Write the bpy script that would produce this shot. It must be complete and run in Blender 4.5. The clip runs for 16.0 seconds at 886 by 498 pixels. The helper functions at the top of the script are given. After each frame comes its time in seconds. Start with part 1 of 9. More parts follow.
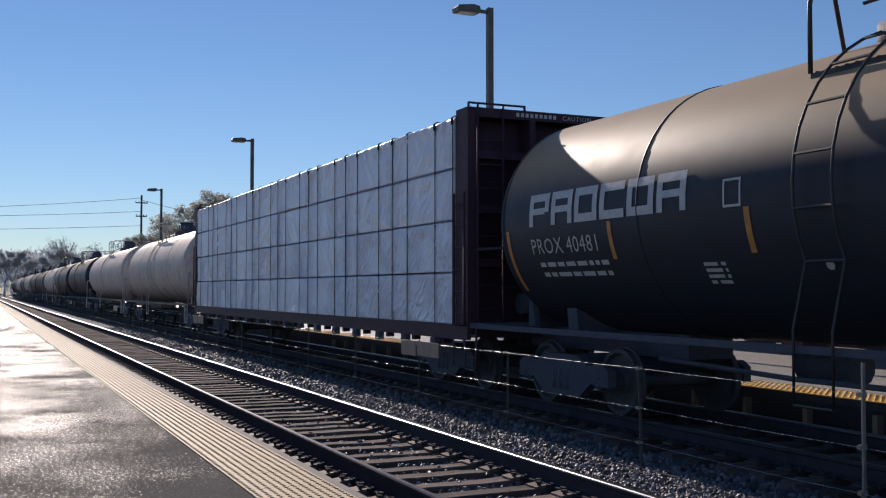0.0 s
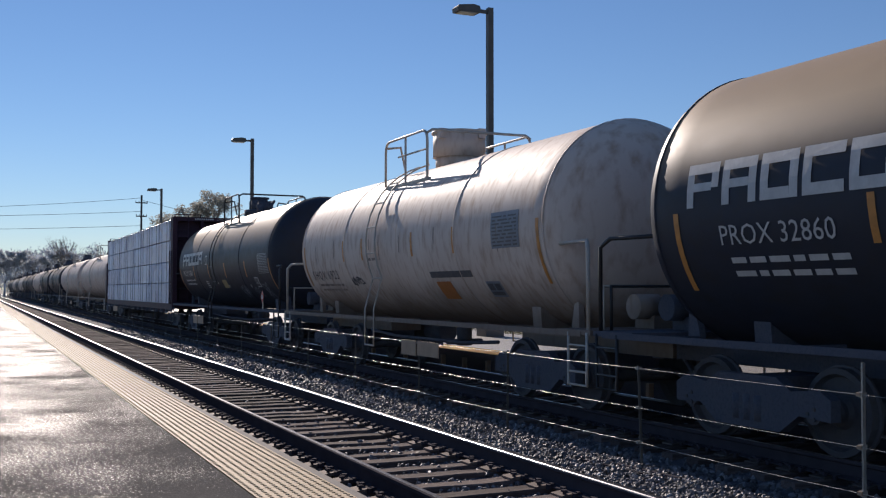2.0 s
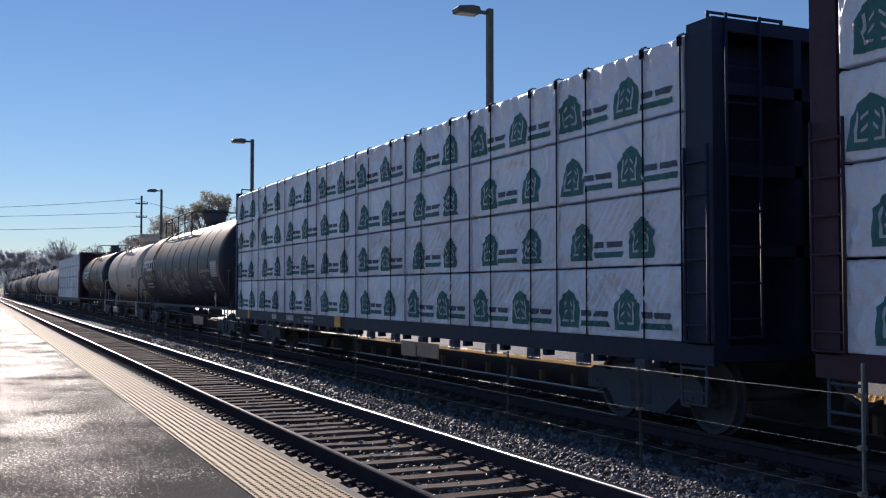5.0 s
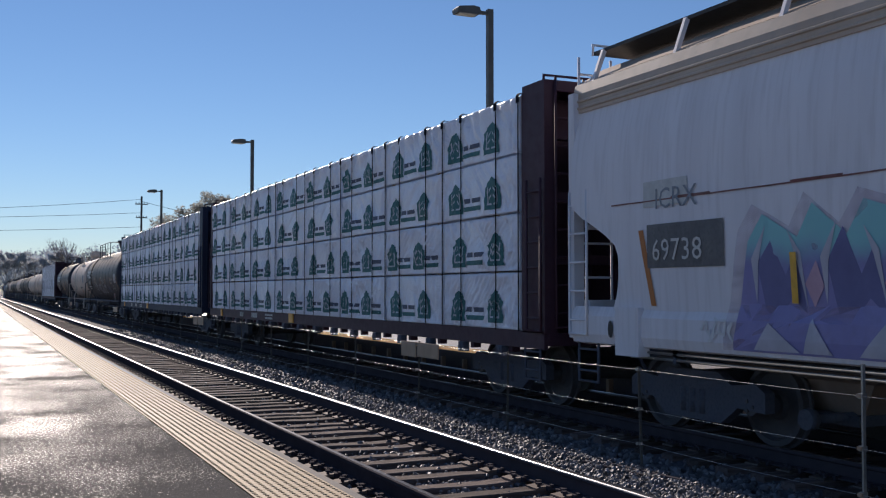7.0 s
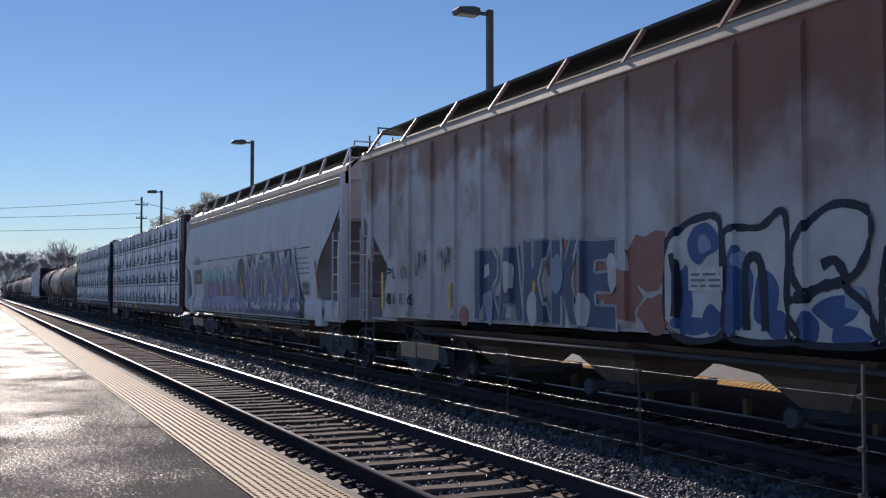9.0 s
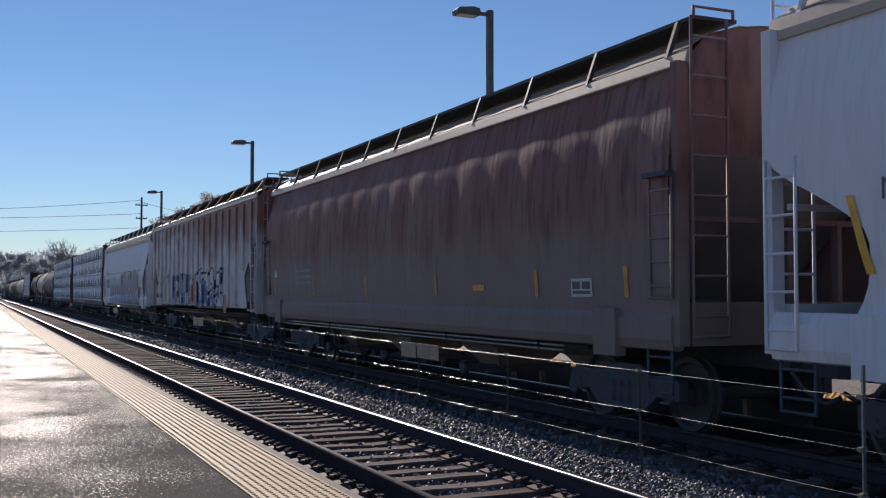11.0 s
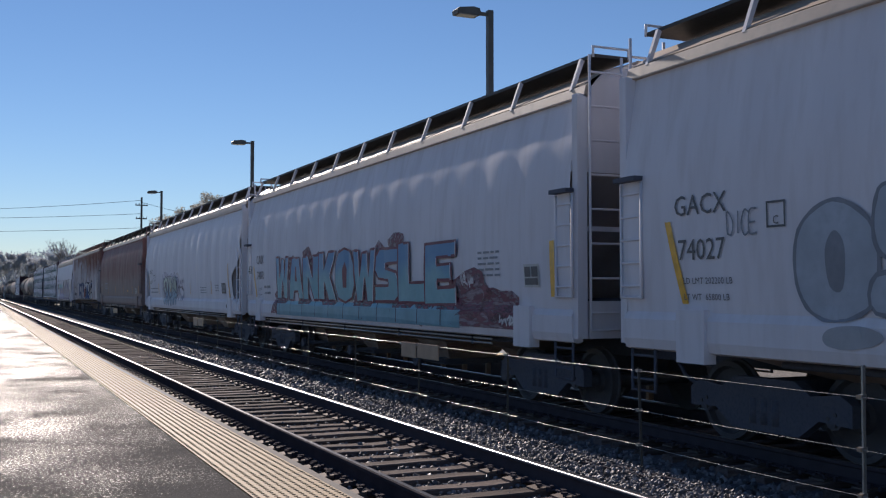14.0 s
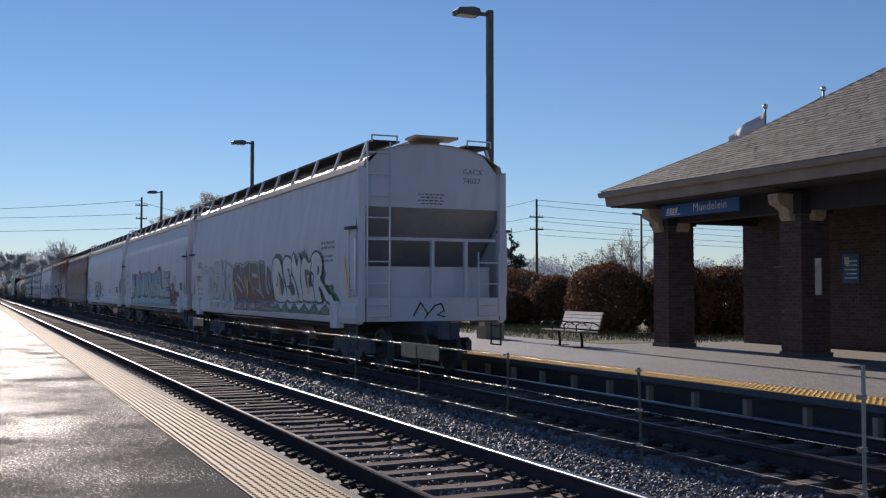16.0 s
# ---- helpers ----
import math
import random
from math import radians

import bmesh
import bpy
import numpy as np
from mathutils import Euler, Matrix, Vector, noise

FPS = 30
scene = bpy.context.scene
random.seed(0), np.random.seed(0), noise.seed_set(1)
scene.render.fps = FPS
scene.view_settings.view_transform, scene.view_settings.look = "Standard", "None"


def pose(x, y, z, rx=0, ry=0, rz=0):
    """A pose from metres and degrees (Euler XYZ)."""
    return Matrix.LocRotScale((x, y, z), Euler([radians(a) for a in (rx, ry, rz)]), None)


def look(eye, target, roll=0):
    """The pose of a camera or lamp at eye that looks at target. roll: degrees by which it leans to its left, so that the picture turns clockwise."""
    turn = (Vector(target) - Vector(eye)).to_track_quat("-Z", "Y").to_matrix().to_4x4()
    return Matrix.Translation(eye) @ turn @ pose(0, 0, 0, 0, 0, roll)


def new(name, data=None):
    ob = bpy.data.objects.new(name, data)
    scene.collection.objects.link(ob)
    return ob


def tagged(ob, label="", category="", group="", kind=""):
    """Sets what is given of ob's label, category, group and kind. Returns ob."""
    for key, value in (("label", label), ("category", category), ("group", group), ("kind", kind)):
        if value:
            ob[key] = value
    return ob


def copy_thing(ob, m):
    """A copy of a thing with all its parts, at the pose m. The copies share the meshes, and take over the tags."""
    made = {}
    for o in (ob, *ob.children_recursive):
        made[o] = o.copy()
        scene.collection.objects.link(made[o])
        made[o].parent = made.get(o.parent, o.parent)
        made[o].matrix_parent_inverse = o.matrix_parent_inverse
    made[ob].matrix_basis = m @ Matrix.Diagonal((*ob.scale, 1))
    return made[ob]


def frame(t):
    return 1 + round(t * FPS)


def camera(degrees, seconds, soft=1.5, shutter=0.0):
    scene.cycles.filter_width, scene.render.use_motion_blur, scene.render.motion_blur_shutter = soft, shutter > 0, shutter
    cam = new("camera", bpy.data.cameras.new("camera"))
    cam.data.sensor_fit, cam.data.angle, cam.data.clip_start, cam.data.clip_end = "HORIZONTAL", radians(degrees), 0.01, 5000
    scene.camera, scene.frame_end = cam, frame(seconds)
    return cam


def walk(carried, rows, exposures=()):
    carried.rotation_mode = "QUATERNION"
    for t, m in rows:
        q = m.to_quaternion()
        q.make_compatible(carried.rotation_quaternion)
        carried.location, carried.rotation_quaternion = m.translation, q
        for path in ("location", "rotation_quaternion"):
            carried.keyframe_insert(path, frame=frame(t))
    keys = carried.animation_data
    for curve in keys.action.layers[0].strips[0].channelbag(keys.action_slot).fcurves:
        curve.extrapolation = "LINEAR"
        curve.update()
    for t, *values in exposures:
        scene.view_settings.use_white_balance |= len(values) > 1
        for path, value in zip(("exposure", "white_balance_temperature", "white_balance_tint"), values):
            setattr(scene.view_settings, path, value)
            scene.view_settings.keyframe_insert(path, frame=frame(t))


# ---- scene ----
# x: to the right across the tracks, y: along the tracks (the way the train goes), z: up from the rail tops
FOCAL = 1830.0
cam = camera(math.degrees(2 * math.atan(784 / FOCAL)), 16.0, soft=1.2)
EYE = (0.0, 0.0, 1.558)


def aim(tilt_rows):
    out = []
    for t, lift in tilt_rows:
        p = math.atan((76.5 + lift) / FOCAL)
        a = math.atan(824 * math.cos(p) / FOCAL)
        way = Vector((math.sin(a) * math.cos(p), math.cos(a) * math.cos(p), math.sin(p)))
        out.append((t, look(EYE, Vector(EYE) + way)))
    return out


walk(cam, aim([(0, -4.2), (0.7, -4.2), (1.5, -5.0), (2.4, -3.6), (4, -3.2), (6.5, -2.1), (8, -1.6), (9, -0.8), (12, -0.2), (16, 0)]),
     exposures=[(0, 0.54, 5400, 17), (16, 0.54, 5400, 17)])

# sun and sky
SUN_UP, SUN_TURN = radians(23.5), radians(3.0)
world = bpy.data.worlds.new("sky")
scene.world = world
world.use_nodes = True
nt = world.node_tree
sky = nt.nodes.new("ShaderNodeTexSky")
sky.sky_type = 'NISHITA'
sky.sun_disc = False
sky.sun_elevation, sky.sun_rotation = SUN_UP, SUN_TURN
sky.air_density, sky.dust_density, sky.ozone_density = 1.0, 0.0, 2.5
nt.nodes["Background"].inputs[1].default_value = 0.048
nt.links.new(sky.outputs[0], nt.nodes["Background"].inputs[0])
sun_data = bpy.data.lights.new("sun", 'SUN')
sun_data.energy, sun_data.angle, sun_data.color = 4.0, radians(0.6), (1.0, 0.80, 0.56)
sun = new("sun", sun_data)
sun_way = Vector((math.sin(SUN_TURN) * math.cos(SUN_UP), math.cos(SUN_TURN) * math.cos(SUN_UP), math.sin(SUN_UP)))
sun.matrix_world = look(sun_way * 100, (0, 0, 0))
# ---- materials ----
def mat(name, col, rough=0.6, metal=0.0, col2=None, scale=3.0, amount=0.5, col3=None, scale3=25.0, bump=0.0, bump_scale=60.0,
        stretch=(1, 1, 1), island=0.0, spec=0.5, coat=0.0, rough_var=0.1):
    m = bpy.data.materials.new(name)
    m.use_nodes = True
    t = m.node_tree
    b = t.nodes["Principled BSDF"]
    N, L = t.nodes.new, t.links.new
    b.inputs["Metallic"].default_value = metal
    b.inputs["Specular IOR Level"].default_value = spec
    b.inputs["Coat Weight"].default_value = coat
    b.inputs["Coat Roughness"].default_value = 0.15
    co = N("ShaderNodeTexCoord")
    mp = N("ShaderNodeMapping")
    mp.inputs["Scale"].default_value = stretch
    L(co.outputs["Object"], mp.inputs[0])
    big = N("ShaderNodeTexNoise")
    big.inputs["Scale"].default_value, big.inputs["Detail"].default_value = scale, 6
    L(mp.outputs[0], big.inputs["Vector"])
    fine = N("ShaderNodeTexNoise")
    fine.inputs["Scale"].default_value, fine.inputs["Detail"].default_value = scale3, 4
    L(mp.outputs[0], fine.inputs["Vector"])
    r1 = N("ShaderNodeValToRGB")
    r1.color_ramp.elements[0].position, r1.color_ramp.elements[1].position = 0.5 - 0.22 * amount - 0.05, 0.5 + 0.22 * amount + 0.05
    c2 = col2 or tuple(v * 0.72 for v in col)
    r1.color_ramp.elements[0].color, r1.color_ramp.elements[1].color = (*c2, 1), (*col, 1)
    L(big.outputs["Fac"], r1.inputs[0])
    mix = N("ShaderNodeMix")
    mix.data_type = 'RGBA'
    mix.blend_type = 'MIX'
    c3 = col3 or tuple(v * 0.8 for v in col)
    r2 = N("ShaderNodeMapRange")
    r2.inputs[1].default_value, r2.inputs[2].default_value = 0.48, 0.72
    L(fine.outputs["Fac"], r2.inputs[0])
    mul = N("ShaderNodeMath")
    mul.operation = 'MULTIPLY'
    mul.inputs[1].default_value = amount
    L(r2.outputs[0], mul.inputs[0])
    L(mul.outputs[0], mix.inputs[0])
    L(r1.outputs[0], mix.inputs[6])
    mix.inputs[7].default_value = (*c3, 1)
    last = mix.outputs[2]
    if island:
        hs = N("ShaderNodeHueSaturation")
        g = N("ShaderNodeNewGeometry")
        oi = N("ShaderNodeObjectInfo")
        ad = N("ShaderNodeMath")
        ad.operation = 'ADD'
        L(g.outputs["Random Per Island"], ad.inputs[0])
        L(oi.outputs["Random"], ad.inputs[1])
        fr = N("ShaderNodeMath")
        fr.operation = 'FRACT'
        L(ad.outputs[0], fr.inputs[0])
        mr = N("ShaderNodeMapRange")
        mr.inputs[3].default_value, mr.inputs[4].default_value = 1 - island, 1 + island
        L(fr.outputs[0], mr.inputs[0])
        L(mr.outputs[0], hs.inputs["Value"])
        L(last, hs.inputs["Color"])
        last = hs.outputs[0]
    L(last, b.inputs["Base Color"])
    rr = N("ShaderNodeMapRange")
    rr.inputs[3].default_value, rr.inputs[4].default_value = max(0.04, rough - rough_var), min(1.0, rough + rough_var)
    L(fine.outputs["Fac"], rr.inputs[0])
    L(rr.outputs[0], b.inputs["Roughness"])
    if bump:
        bn = N("ShaderNodeTexNoise")
        bn.inputs["Scale"].default_value, bn.inputs["Detail"].default_value = bump_scale, 5
        L(mp.outputs[0], bn.inputs["Vector"])
        bu = N("ShaderNodeBump")
        bu.inputs["Strength"].default_value, bu.inputs["Distance"].default_value = 1.0, bump
        L(bn.outputs["Fac"], bu.inputs["Height"])
        L(bu.outputs[0], b.inputs["Normal"])
    return m


M = {}
M["asphalt_far"] = mat("platform_asphalt", (0.20, 0.19, 0.18), 0.6, col2=(0.14, 0.135, 0.125), scale=1.2, amount=1.0, col3=(0.6, 0.57, 0.52), scale3=42, bump=0.004, bump_scale=50)
M["concrete"] = mat("concrete", (0.30, 0.275, 0.24), 0.9, spec=0.15, col2=(0.24, 0.23, 0.21), scale=2, amount=0.7, scale3=40, bump=0.002)
# for the added slab that throws sunlight back at the train
M["bounce_pale"] = mat("bounce_slab_concrete", (0.46, 0.45, 0.43), 0.85, col2=(0.38, 0.37, 0.35), scale=0.4, amount=0.7, scale3=6, bump=0.003)
M["tactile"] = mat("tactile_cream", (0.41, 0.28, 0.12), 0.72, col2=(0.33, 0.225, 0.095), scale=2.5, amount=0.7, col3=(0.25, 0.21, 0.15), scale3=30, bump=0.001, island=0.06)
M["tactile_y"] = mat("tactile_yellow", (0.72, 0.42, 0.06), 0.55, col2=(0.6, 0.34, 0.05), scale=2.5, amount=0.6, scale3=30, island=0.06)
M["ballast"] = mat("ballast", (0.16, 0.16, 0.17), 0.95, spec=0.15, col2=(0.11, 0.11, 0.12), scale=8, amount=0.9, col3=(0.085, 0.085, 0.095), scale3=25, bump=0.03, bump_scale=18)
M["stone"] = mat("crushed_stone", (0.21, 0.20, 0.20), 0.58, col2=(0.09, 0.088, 0.09), scale=4, amount=0.7, scale3=60, bump=0.003, island=0.75)
M["tie"] = mat("tie_wood", (0.15, 0.115, 0.10), 0.9, spec=0.15, col2=(0.075, 0.056, 0.05), scale=3, amount=0.9, col3=(0.17, 0.14, 0.125), scale3=9, bump=0.006, bump_scale=12, stretch=(0.6, 8, 8), island=0.45)
M["plate"] = mat("tie_plate_steel", (0.21, 0.165, 0.135), 0.75, 0.0, spec=0.15, col2=(0.14, 0.105, 0.085), scale=9, amount=0.8, scale3=50, island=0.2)
# copy of the plate steel, darkened to hold the shade on the far track
M["plate_shaded"] = mat("shaded_tie_plate", (0.10, 0.078, 0.066), 0.6, 0.1, col2=(0.05, 0.042, 0.038), scale=9, amount=0.8, scale3=50, island=0.2)
M["rail"] = mat("rusty_rail", (0.075, 0.065, 0.075), 0.95, 0.0, spec=0.05, col2=(0.055, 0.05, 0.058), scale=4, amount=0.7, scale3=40, bump=0.001)
M["railhead"] = mat("polished_rail", (0.12, 0.115, 0.125), 0.33, 1.0, col2=(0.18, 0.175, 0.18), scale=6, amount=0.5, scale3=60, stretch=(8, 0.5, 8), rough_var=0.04)
M["ground"] = mat("dry_ground", (0.13, 0.12, 0.08), 0.95, col2=(0.08, 0.085, 0.045), scale=0.15, amount=0.9, col3=(0.16, 0.14, 0.09), scale3=2.5, bump=0.03, bump_scale=3)
M["grass"] = mat("grass", (0.10, 0.13, 0.035), 0.8, col2=(0.14, 0.12, 0.05), scale=0.8, amount=0.9, scale3=12, island=0.4)
M["steel"] = mat("galvanised_steel", (0.42, 0.42, 0.41), 0.42, 0.7, scale=8, amount=0.5, scale3=50)
M["wire"] = mat("bright_wire", (0.55, 0.55, 0.55), 0.36, 1.0, scale=8, amount=0.3)
M["pole"] = mat("lamp_pole_paint", (0.10, 0.095, 0.085), 0.5, 0.1, scale=4, amount=0.5, scale3=40)
M["lens"] = mat("lamp_glass", (0.5, 0.5, 0.48), 0.2, scale=3, amount=0.2)
M["signback"] = mat("sign_tan", (0.42, 0.30, 0.20), 0.6, col2=(0.33, 0.24, 0.16), scale=6, amount=0.6, scale3=40)
M["brick"] = mat("brown_brick", (0.105, 0.062, 0.06), 0.8, col2=(0.075, 0.046, 0.046), scale=6, amount=0.8, scale3=40, bump=0.003, island=0.25)
M["mortar"] = mat("mortar", (0.13, 0.115, 0.115), 0.9, scale=8, amount=0.5, bump=0.003)
M["shingle"] = mat("asphalt_shingle", (0.15, 0.138, 0.122), 0.9, col2=(0.10, 0.093, 0.083), scale=5, amount=0.6, scale3=90, bump=0.003, bump_scale=150, island=0.34)
M["fascia"] = mat("fascia_paint", (0.30, 0.25, 0.21), 0.6, scale=1.5, amount=0.4, scale3=30)
M["bracket"] = mat("painted_wood_bracket", (0.46, 0.34, 0.23), 0.65, scale=4, amount=0.5, scale3=30, stretch=(4, 4, 1))
# near-black: the shade under the eaves is put into this colour
M["porch"] = mat("shaded_porch_paint", (0.035, 0.033, 0.036), 0.7, scale=2, amount=0.4)
M["sign_blue"] = mat("sign_blue", (0.015, 0.10, 0.32), 0.4, scale=3, amount=0.3)
M["white"] = mat("white_paint", (0.78, 0.78, 0.76), 0.45, scale=5, amount=0.3)
M["wood"] = mat("bench_slat", (0.68, 0.67, 0.65), 0.4, scale=4, amount=0.6, scale3=30, stretch=(8, 1, 8), island=0.2)
M["black_iron"] = mat("black_iron", (0.018, 0.018, 0.02), 0.4, 0.3, scale=5, amount=0.4)
M["under"] = mat("underframe_grime", (0.07, 0.08, 0.112), 0.8, 0.0, col2=(0.09, 0.095, 0.118), scale=4, amount=0.8, scale3=30, bump=0.003)
M["wheel"] = mat("wheel_steel", (0.085, 0.085, 0.095), 0.7, 0.1, col2=(0.07, 0.07, 0.078), scale=6, amount=0.7)
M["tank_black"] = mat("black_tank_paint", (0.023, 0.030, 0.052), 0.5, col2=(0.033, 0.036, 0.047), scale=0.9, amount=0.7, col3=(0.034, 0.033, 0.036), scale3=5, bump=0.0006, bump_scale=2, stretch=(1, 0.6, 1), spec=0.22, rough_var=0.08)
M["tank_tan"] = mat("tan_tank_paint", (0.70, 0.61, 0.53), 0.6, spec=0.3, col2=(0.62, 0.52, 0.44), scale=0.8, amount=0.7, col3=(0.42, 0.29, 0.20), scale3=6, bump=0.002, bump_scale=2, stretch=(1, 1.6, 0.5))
M["rail_white"] = mat("handrail_white", (0.55, 0.52, 0.47), 0.5, col2=(0.4, 0.36, 0.3), scale=5, amount=0.6)
M["dark_paint"] = mat("dark_handrail_paint", (0.03, 0.03, 0.032), 0.45, scale=5, amount=0.4)
M["reflector"] = mat("yellow_reflector_strip", (0.82, 0.46, 0.03), 0.4, scale=9, amount=0.4)
M["reflector_worn"] = mat("dull_orange_reflector_strip", (0.62, 0.28, 0.06), 0.5, scale=9, amount=0.5)
M["stencil_white"] = mat("white_stencil", (0.62, 0.62, 0.60), 0.55, col2=(0.45, 0.45, 0.44), scale=7, amount=0.8, scale3=30)
M["stencil_black"] = mat("black_stencil", (0.085, 0.085, 0.095), 0.55, col2=(0.12, 0.12, 0.125), scale=7, amount=0.7)
M["placard_red"] = mat("placard_red", (0.55, 0.05, 0.06), 0.45, scale=7, amount=0.3)
M["hop_grey"] = mat("light_grey_hopper_paint", (0.73, 0.72, 0.76), 0.62, col2=(0.66, 0.65, 0.69), scale=0.7, amount=0.45, col3=(0.56, 0.54, 0.55), scale3=3, stretch=(1, 2.2, 0.4), bump=0.002, bump_scale=1.2, spec=0.2)
M["hop_white"] = mat("white_hopper_paint", (0.78, 0.77, 0.81), 0.6, col2=(0.72, 0.71, 0.75), scale=0.7, amount=0.28, col3=(0.50, 0.48, 0.49), scale3=4, stretch=(1, 4, 0.35), bump=0.002, bump_scale=1.2, spec=0.2)
M["hop_rust"] = mat("rusted_grey_hopper_paint", (0.66, 0.645, 0.67), 0.55, col2=(0.55, 0.51, 0.51), scale=0.6, amount=0.6, col3=(0.38, 0.27, 0.235), scale3=1.6, stretch=(1, 1.5, 0.9), bump=0.003, bump_scale=8, spec=0.15)
M["hop_brown"] = mat("oxide_red_hopper_paint", (0.20, 0.075, 0.07), 0.6, col2=(0.25, 0.15, 0.14), scale=0.5, amount=0.8, col3=(0.10, 0.05, 0.04), scale3=4, stretch=(1, 3, 0.4), bump=0.003, bump_scale=4, spec=0.16)
M["hop_low"] = mat("hopper_bay_paint", (0.36, 0.30, 0.27), 0.7, col2=(0.2, 0.155, 0.125), scale=1.2, amount=0.8, scale3=8, stretch=(1, 2, 0.6))
# mottled grey that holds the shade of the recesses at the car ends
M["slope_grey"] = mat("shaded_slope_sheet", (0.44, 0.42, 0.42), 0.6, col2=(0.30, 0.28, 0.28), scale=1.2, amount=0.7, scale3=8)
# warm tan puts the sunlight on roofs and eaves into their colour
M["roof_lit"] = mat("hopper_roof_sunlit_tan", (0.52, 0.44, 0.36), 0.55, col2=(0.42, 0.33, 0.25), scale=1.2, amount=0.7, scale3=9)
M["grate"] = mat("running_board_steel", (0.06, 0.055, 0.05), 0.6, 0.3, scale=6, amount=0.5)
M["beam_maroon"] = mat("maroon_centerbeam_paint", (0.065, 0.030, 0.046), 0.6, spec=0.25, col2=(0.055, 0.03, 0.044), scale=1.2, amount=0.7, scale3=10)
M["beam_blue"] = mat("dark_blue_centerbeam_paint", (0.025, 0.033, 0.07), 0.6, spec=0.25, scale=1.2, amount=0.6, scale3=10)
M["strap"] = mat("black_strap", (0.012, 0.013, 0.02), 0.9, spec=0.05)
M["lumber"] = mat("sawn_lumber", (0.42, 0.30, 0.17), 0.8, scale=6, amount=0.6, stretch=(4, 1, 8), scale3=30)
M["print_green"] = mat("green_print", (0.062, 0.165, 0.17), 0.6, spec=0.2, col2=(0.08, 0.20, 0.20), scale=4, amount=0.6)
M["print_dark"] = mat("dark_print", (0.13, 0.15, 0.21), 0.6, spec=0.2, scale=4, amount=0.5)
M["print_pale"] = mat("pale_grey_print", (0.60, 0.63, 0.68), 0.5, spec=0.3, scale=4, amount=0.5)
M["orange"] = mat("orange_marker", (0.80, 0.38, 0.02), 0.45, scale=6, amount=0.4)
M["ever"] = mat("evergreen_needle", (0.025, 0.04, 0.025), 0.7, scale=2, amount=0.7, island=0.4)
M["bark"] = mat("grey_bark", (0.10, 0.085, 0.07), 0.9, scale=5, amount=0.7, bump=0.02, bump_scale=14)
M["flag_pale"] = mat("pale_flag_cloth", (0.72, 0.66, 0.64), 0.7, col2=(0.6, 0.5, 0.5), scale=2, amount=0.5)
M["flag_blue"] = mat("dark_blue_flag_cloth", (0.03, 0.05, 0.14), 0.7, scale=2, amount=0.5)
M["alu"] = mat("aluminium_pole", (0.6, 0.6, 0.6), 0.3, 0.9)
M["khaki"] = mat("faded_yellow_panel", (0.46, 0.36, 0.17), 0.6, scale=6, amount=0.6)
M["poster"] = mat("poster_blue", (0.06, 0.15, 0.28), 0.4, scale=6, amount=0.5)
for key, c in dict(g_cyan=(0.20, 0.40, 0.50), g_maroon=(0.15, 0.03, 0.065), g_blue=(0.09, 0.16, 0.38), g_violet=(0.18, 0.18, 0.37), g_faded=(0.12, 0.15, 0.27),
                   g_lilac=(0.56, 0.55, 0.63), g_navy=(0.035, 0.042, 0.075), g_white=(0.74, 0.74, 0.75), g_grey=(0.26, 0.28, 0.32), g_pink=(0.60, 0.40, 0.50),
                   g_black=(0.03, 0.03, 0.036), g_green=(0.03, 0.16, 0.09), g_orange=(0.5, 0.2, 0.06), g_haze=(0.42, 0.44, 0.47), g_mist=(0.45, 0.50, 0.57), g_sky=(0.34, 0.44, 0.62), g_rose=(0.42, 0.20, 0.17)).items():
    M[key] = mat("spray_paint_" + key[2:], c, 0.46, col2=tuple(v * 0.75 for v in c), scale=2.5, amount=0.7, scale3=12, spec=0.22)


def overspray(key, c, cover):
    """A thin mist of spray paint: the paint below shows through it, more in some spots than in others."""
    m = mat("thin_overspray_" + key, c, 0.5, scale=2.5, amount=0.5, scale3=12, spec=0.35)
    t = m.node_tree
    n = t.nodes.new("ShaderNodeTexNoise")
    n.inputs["Scale"].default_value, n.inputs["Detail"].default_value = 7.0, 5
    mr = t.nodes.new("ShaderNodeMapRange")
    mr.inputs[1].default_value, mr.inputs[2].default_value = 0.35, 0.65
    mr.inputs[3].default_value, mr.inputs[4].default_value = cover * 0.5, min(1.0, cover * 1.4)
    t.links.new(n.outputs["Fac"], mr.inputs[0])
    t.links.new(mr.outputs[0], t.nodes["Principled BSDF"].inputs["Alpha"])
    return m


M["g_pinkhaze"] = overspray("pink", (0.55, 0.38, 0.50), 0.24)
M["g_bluehaze"] = overspray("blue", (0.30, 0.42, 0.60), 0.32)
M["g_maroonhaze"] = overspray("maroon", (0.17, 0.04, 0.075), 0.75)
M["g_greenhaze"] = overspray("green", (0.04, 0.2, 0.12), 0.75)
M["g_redhaze"] = overspray("red", (0.24, 0.07, 0.11), 0.62)


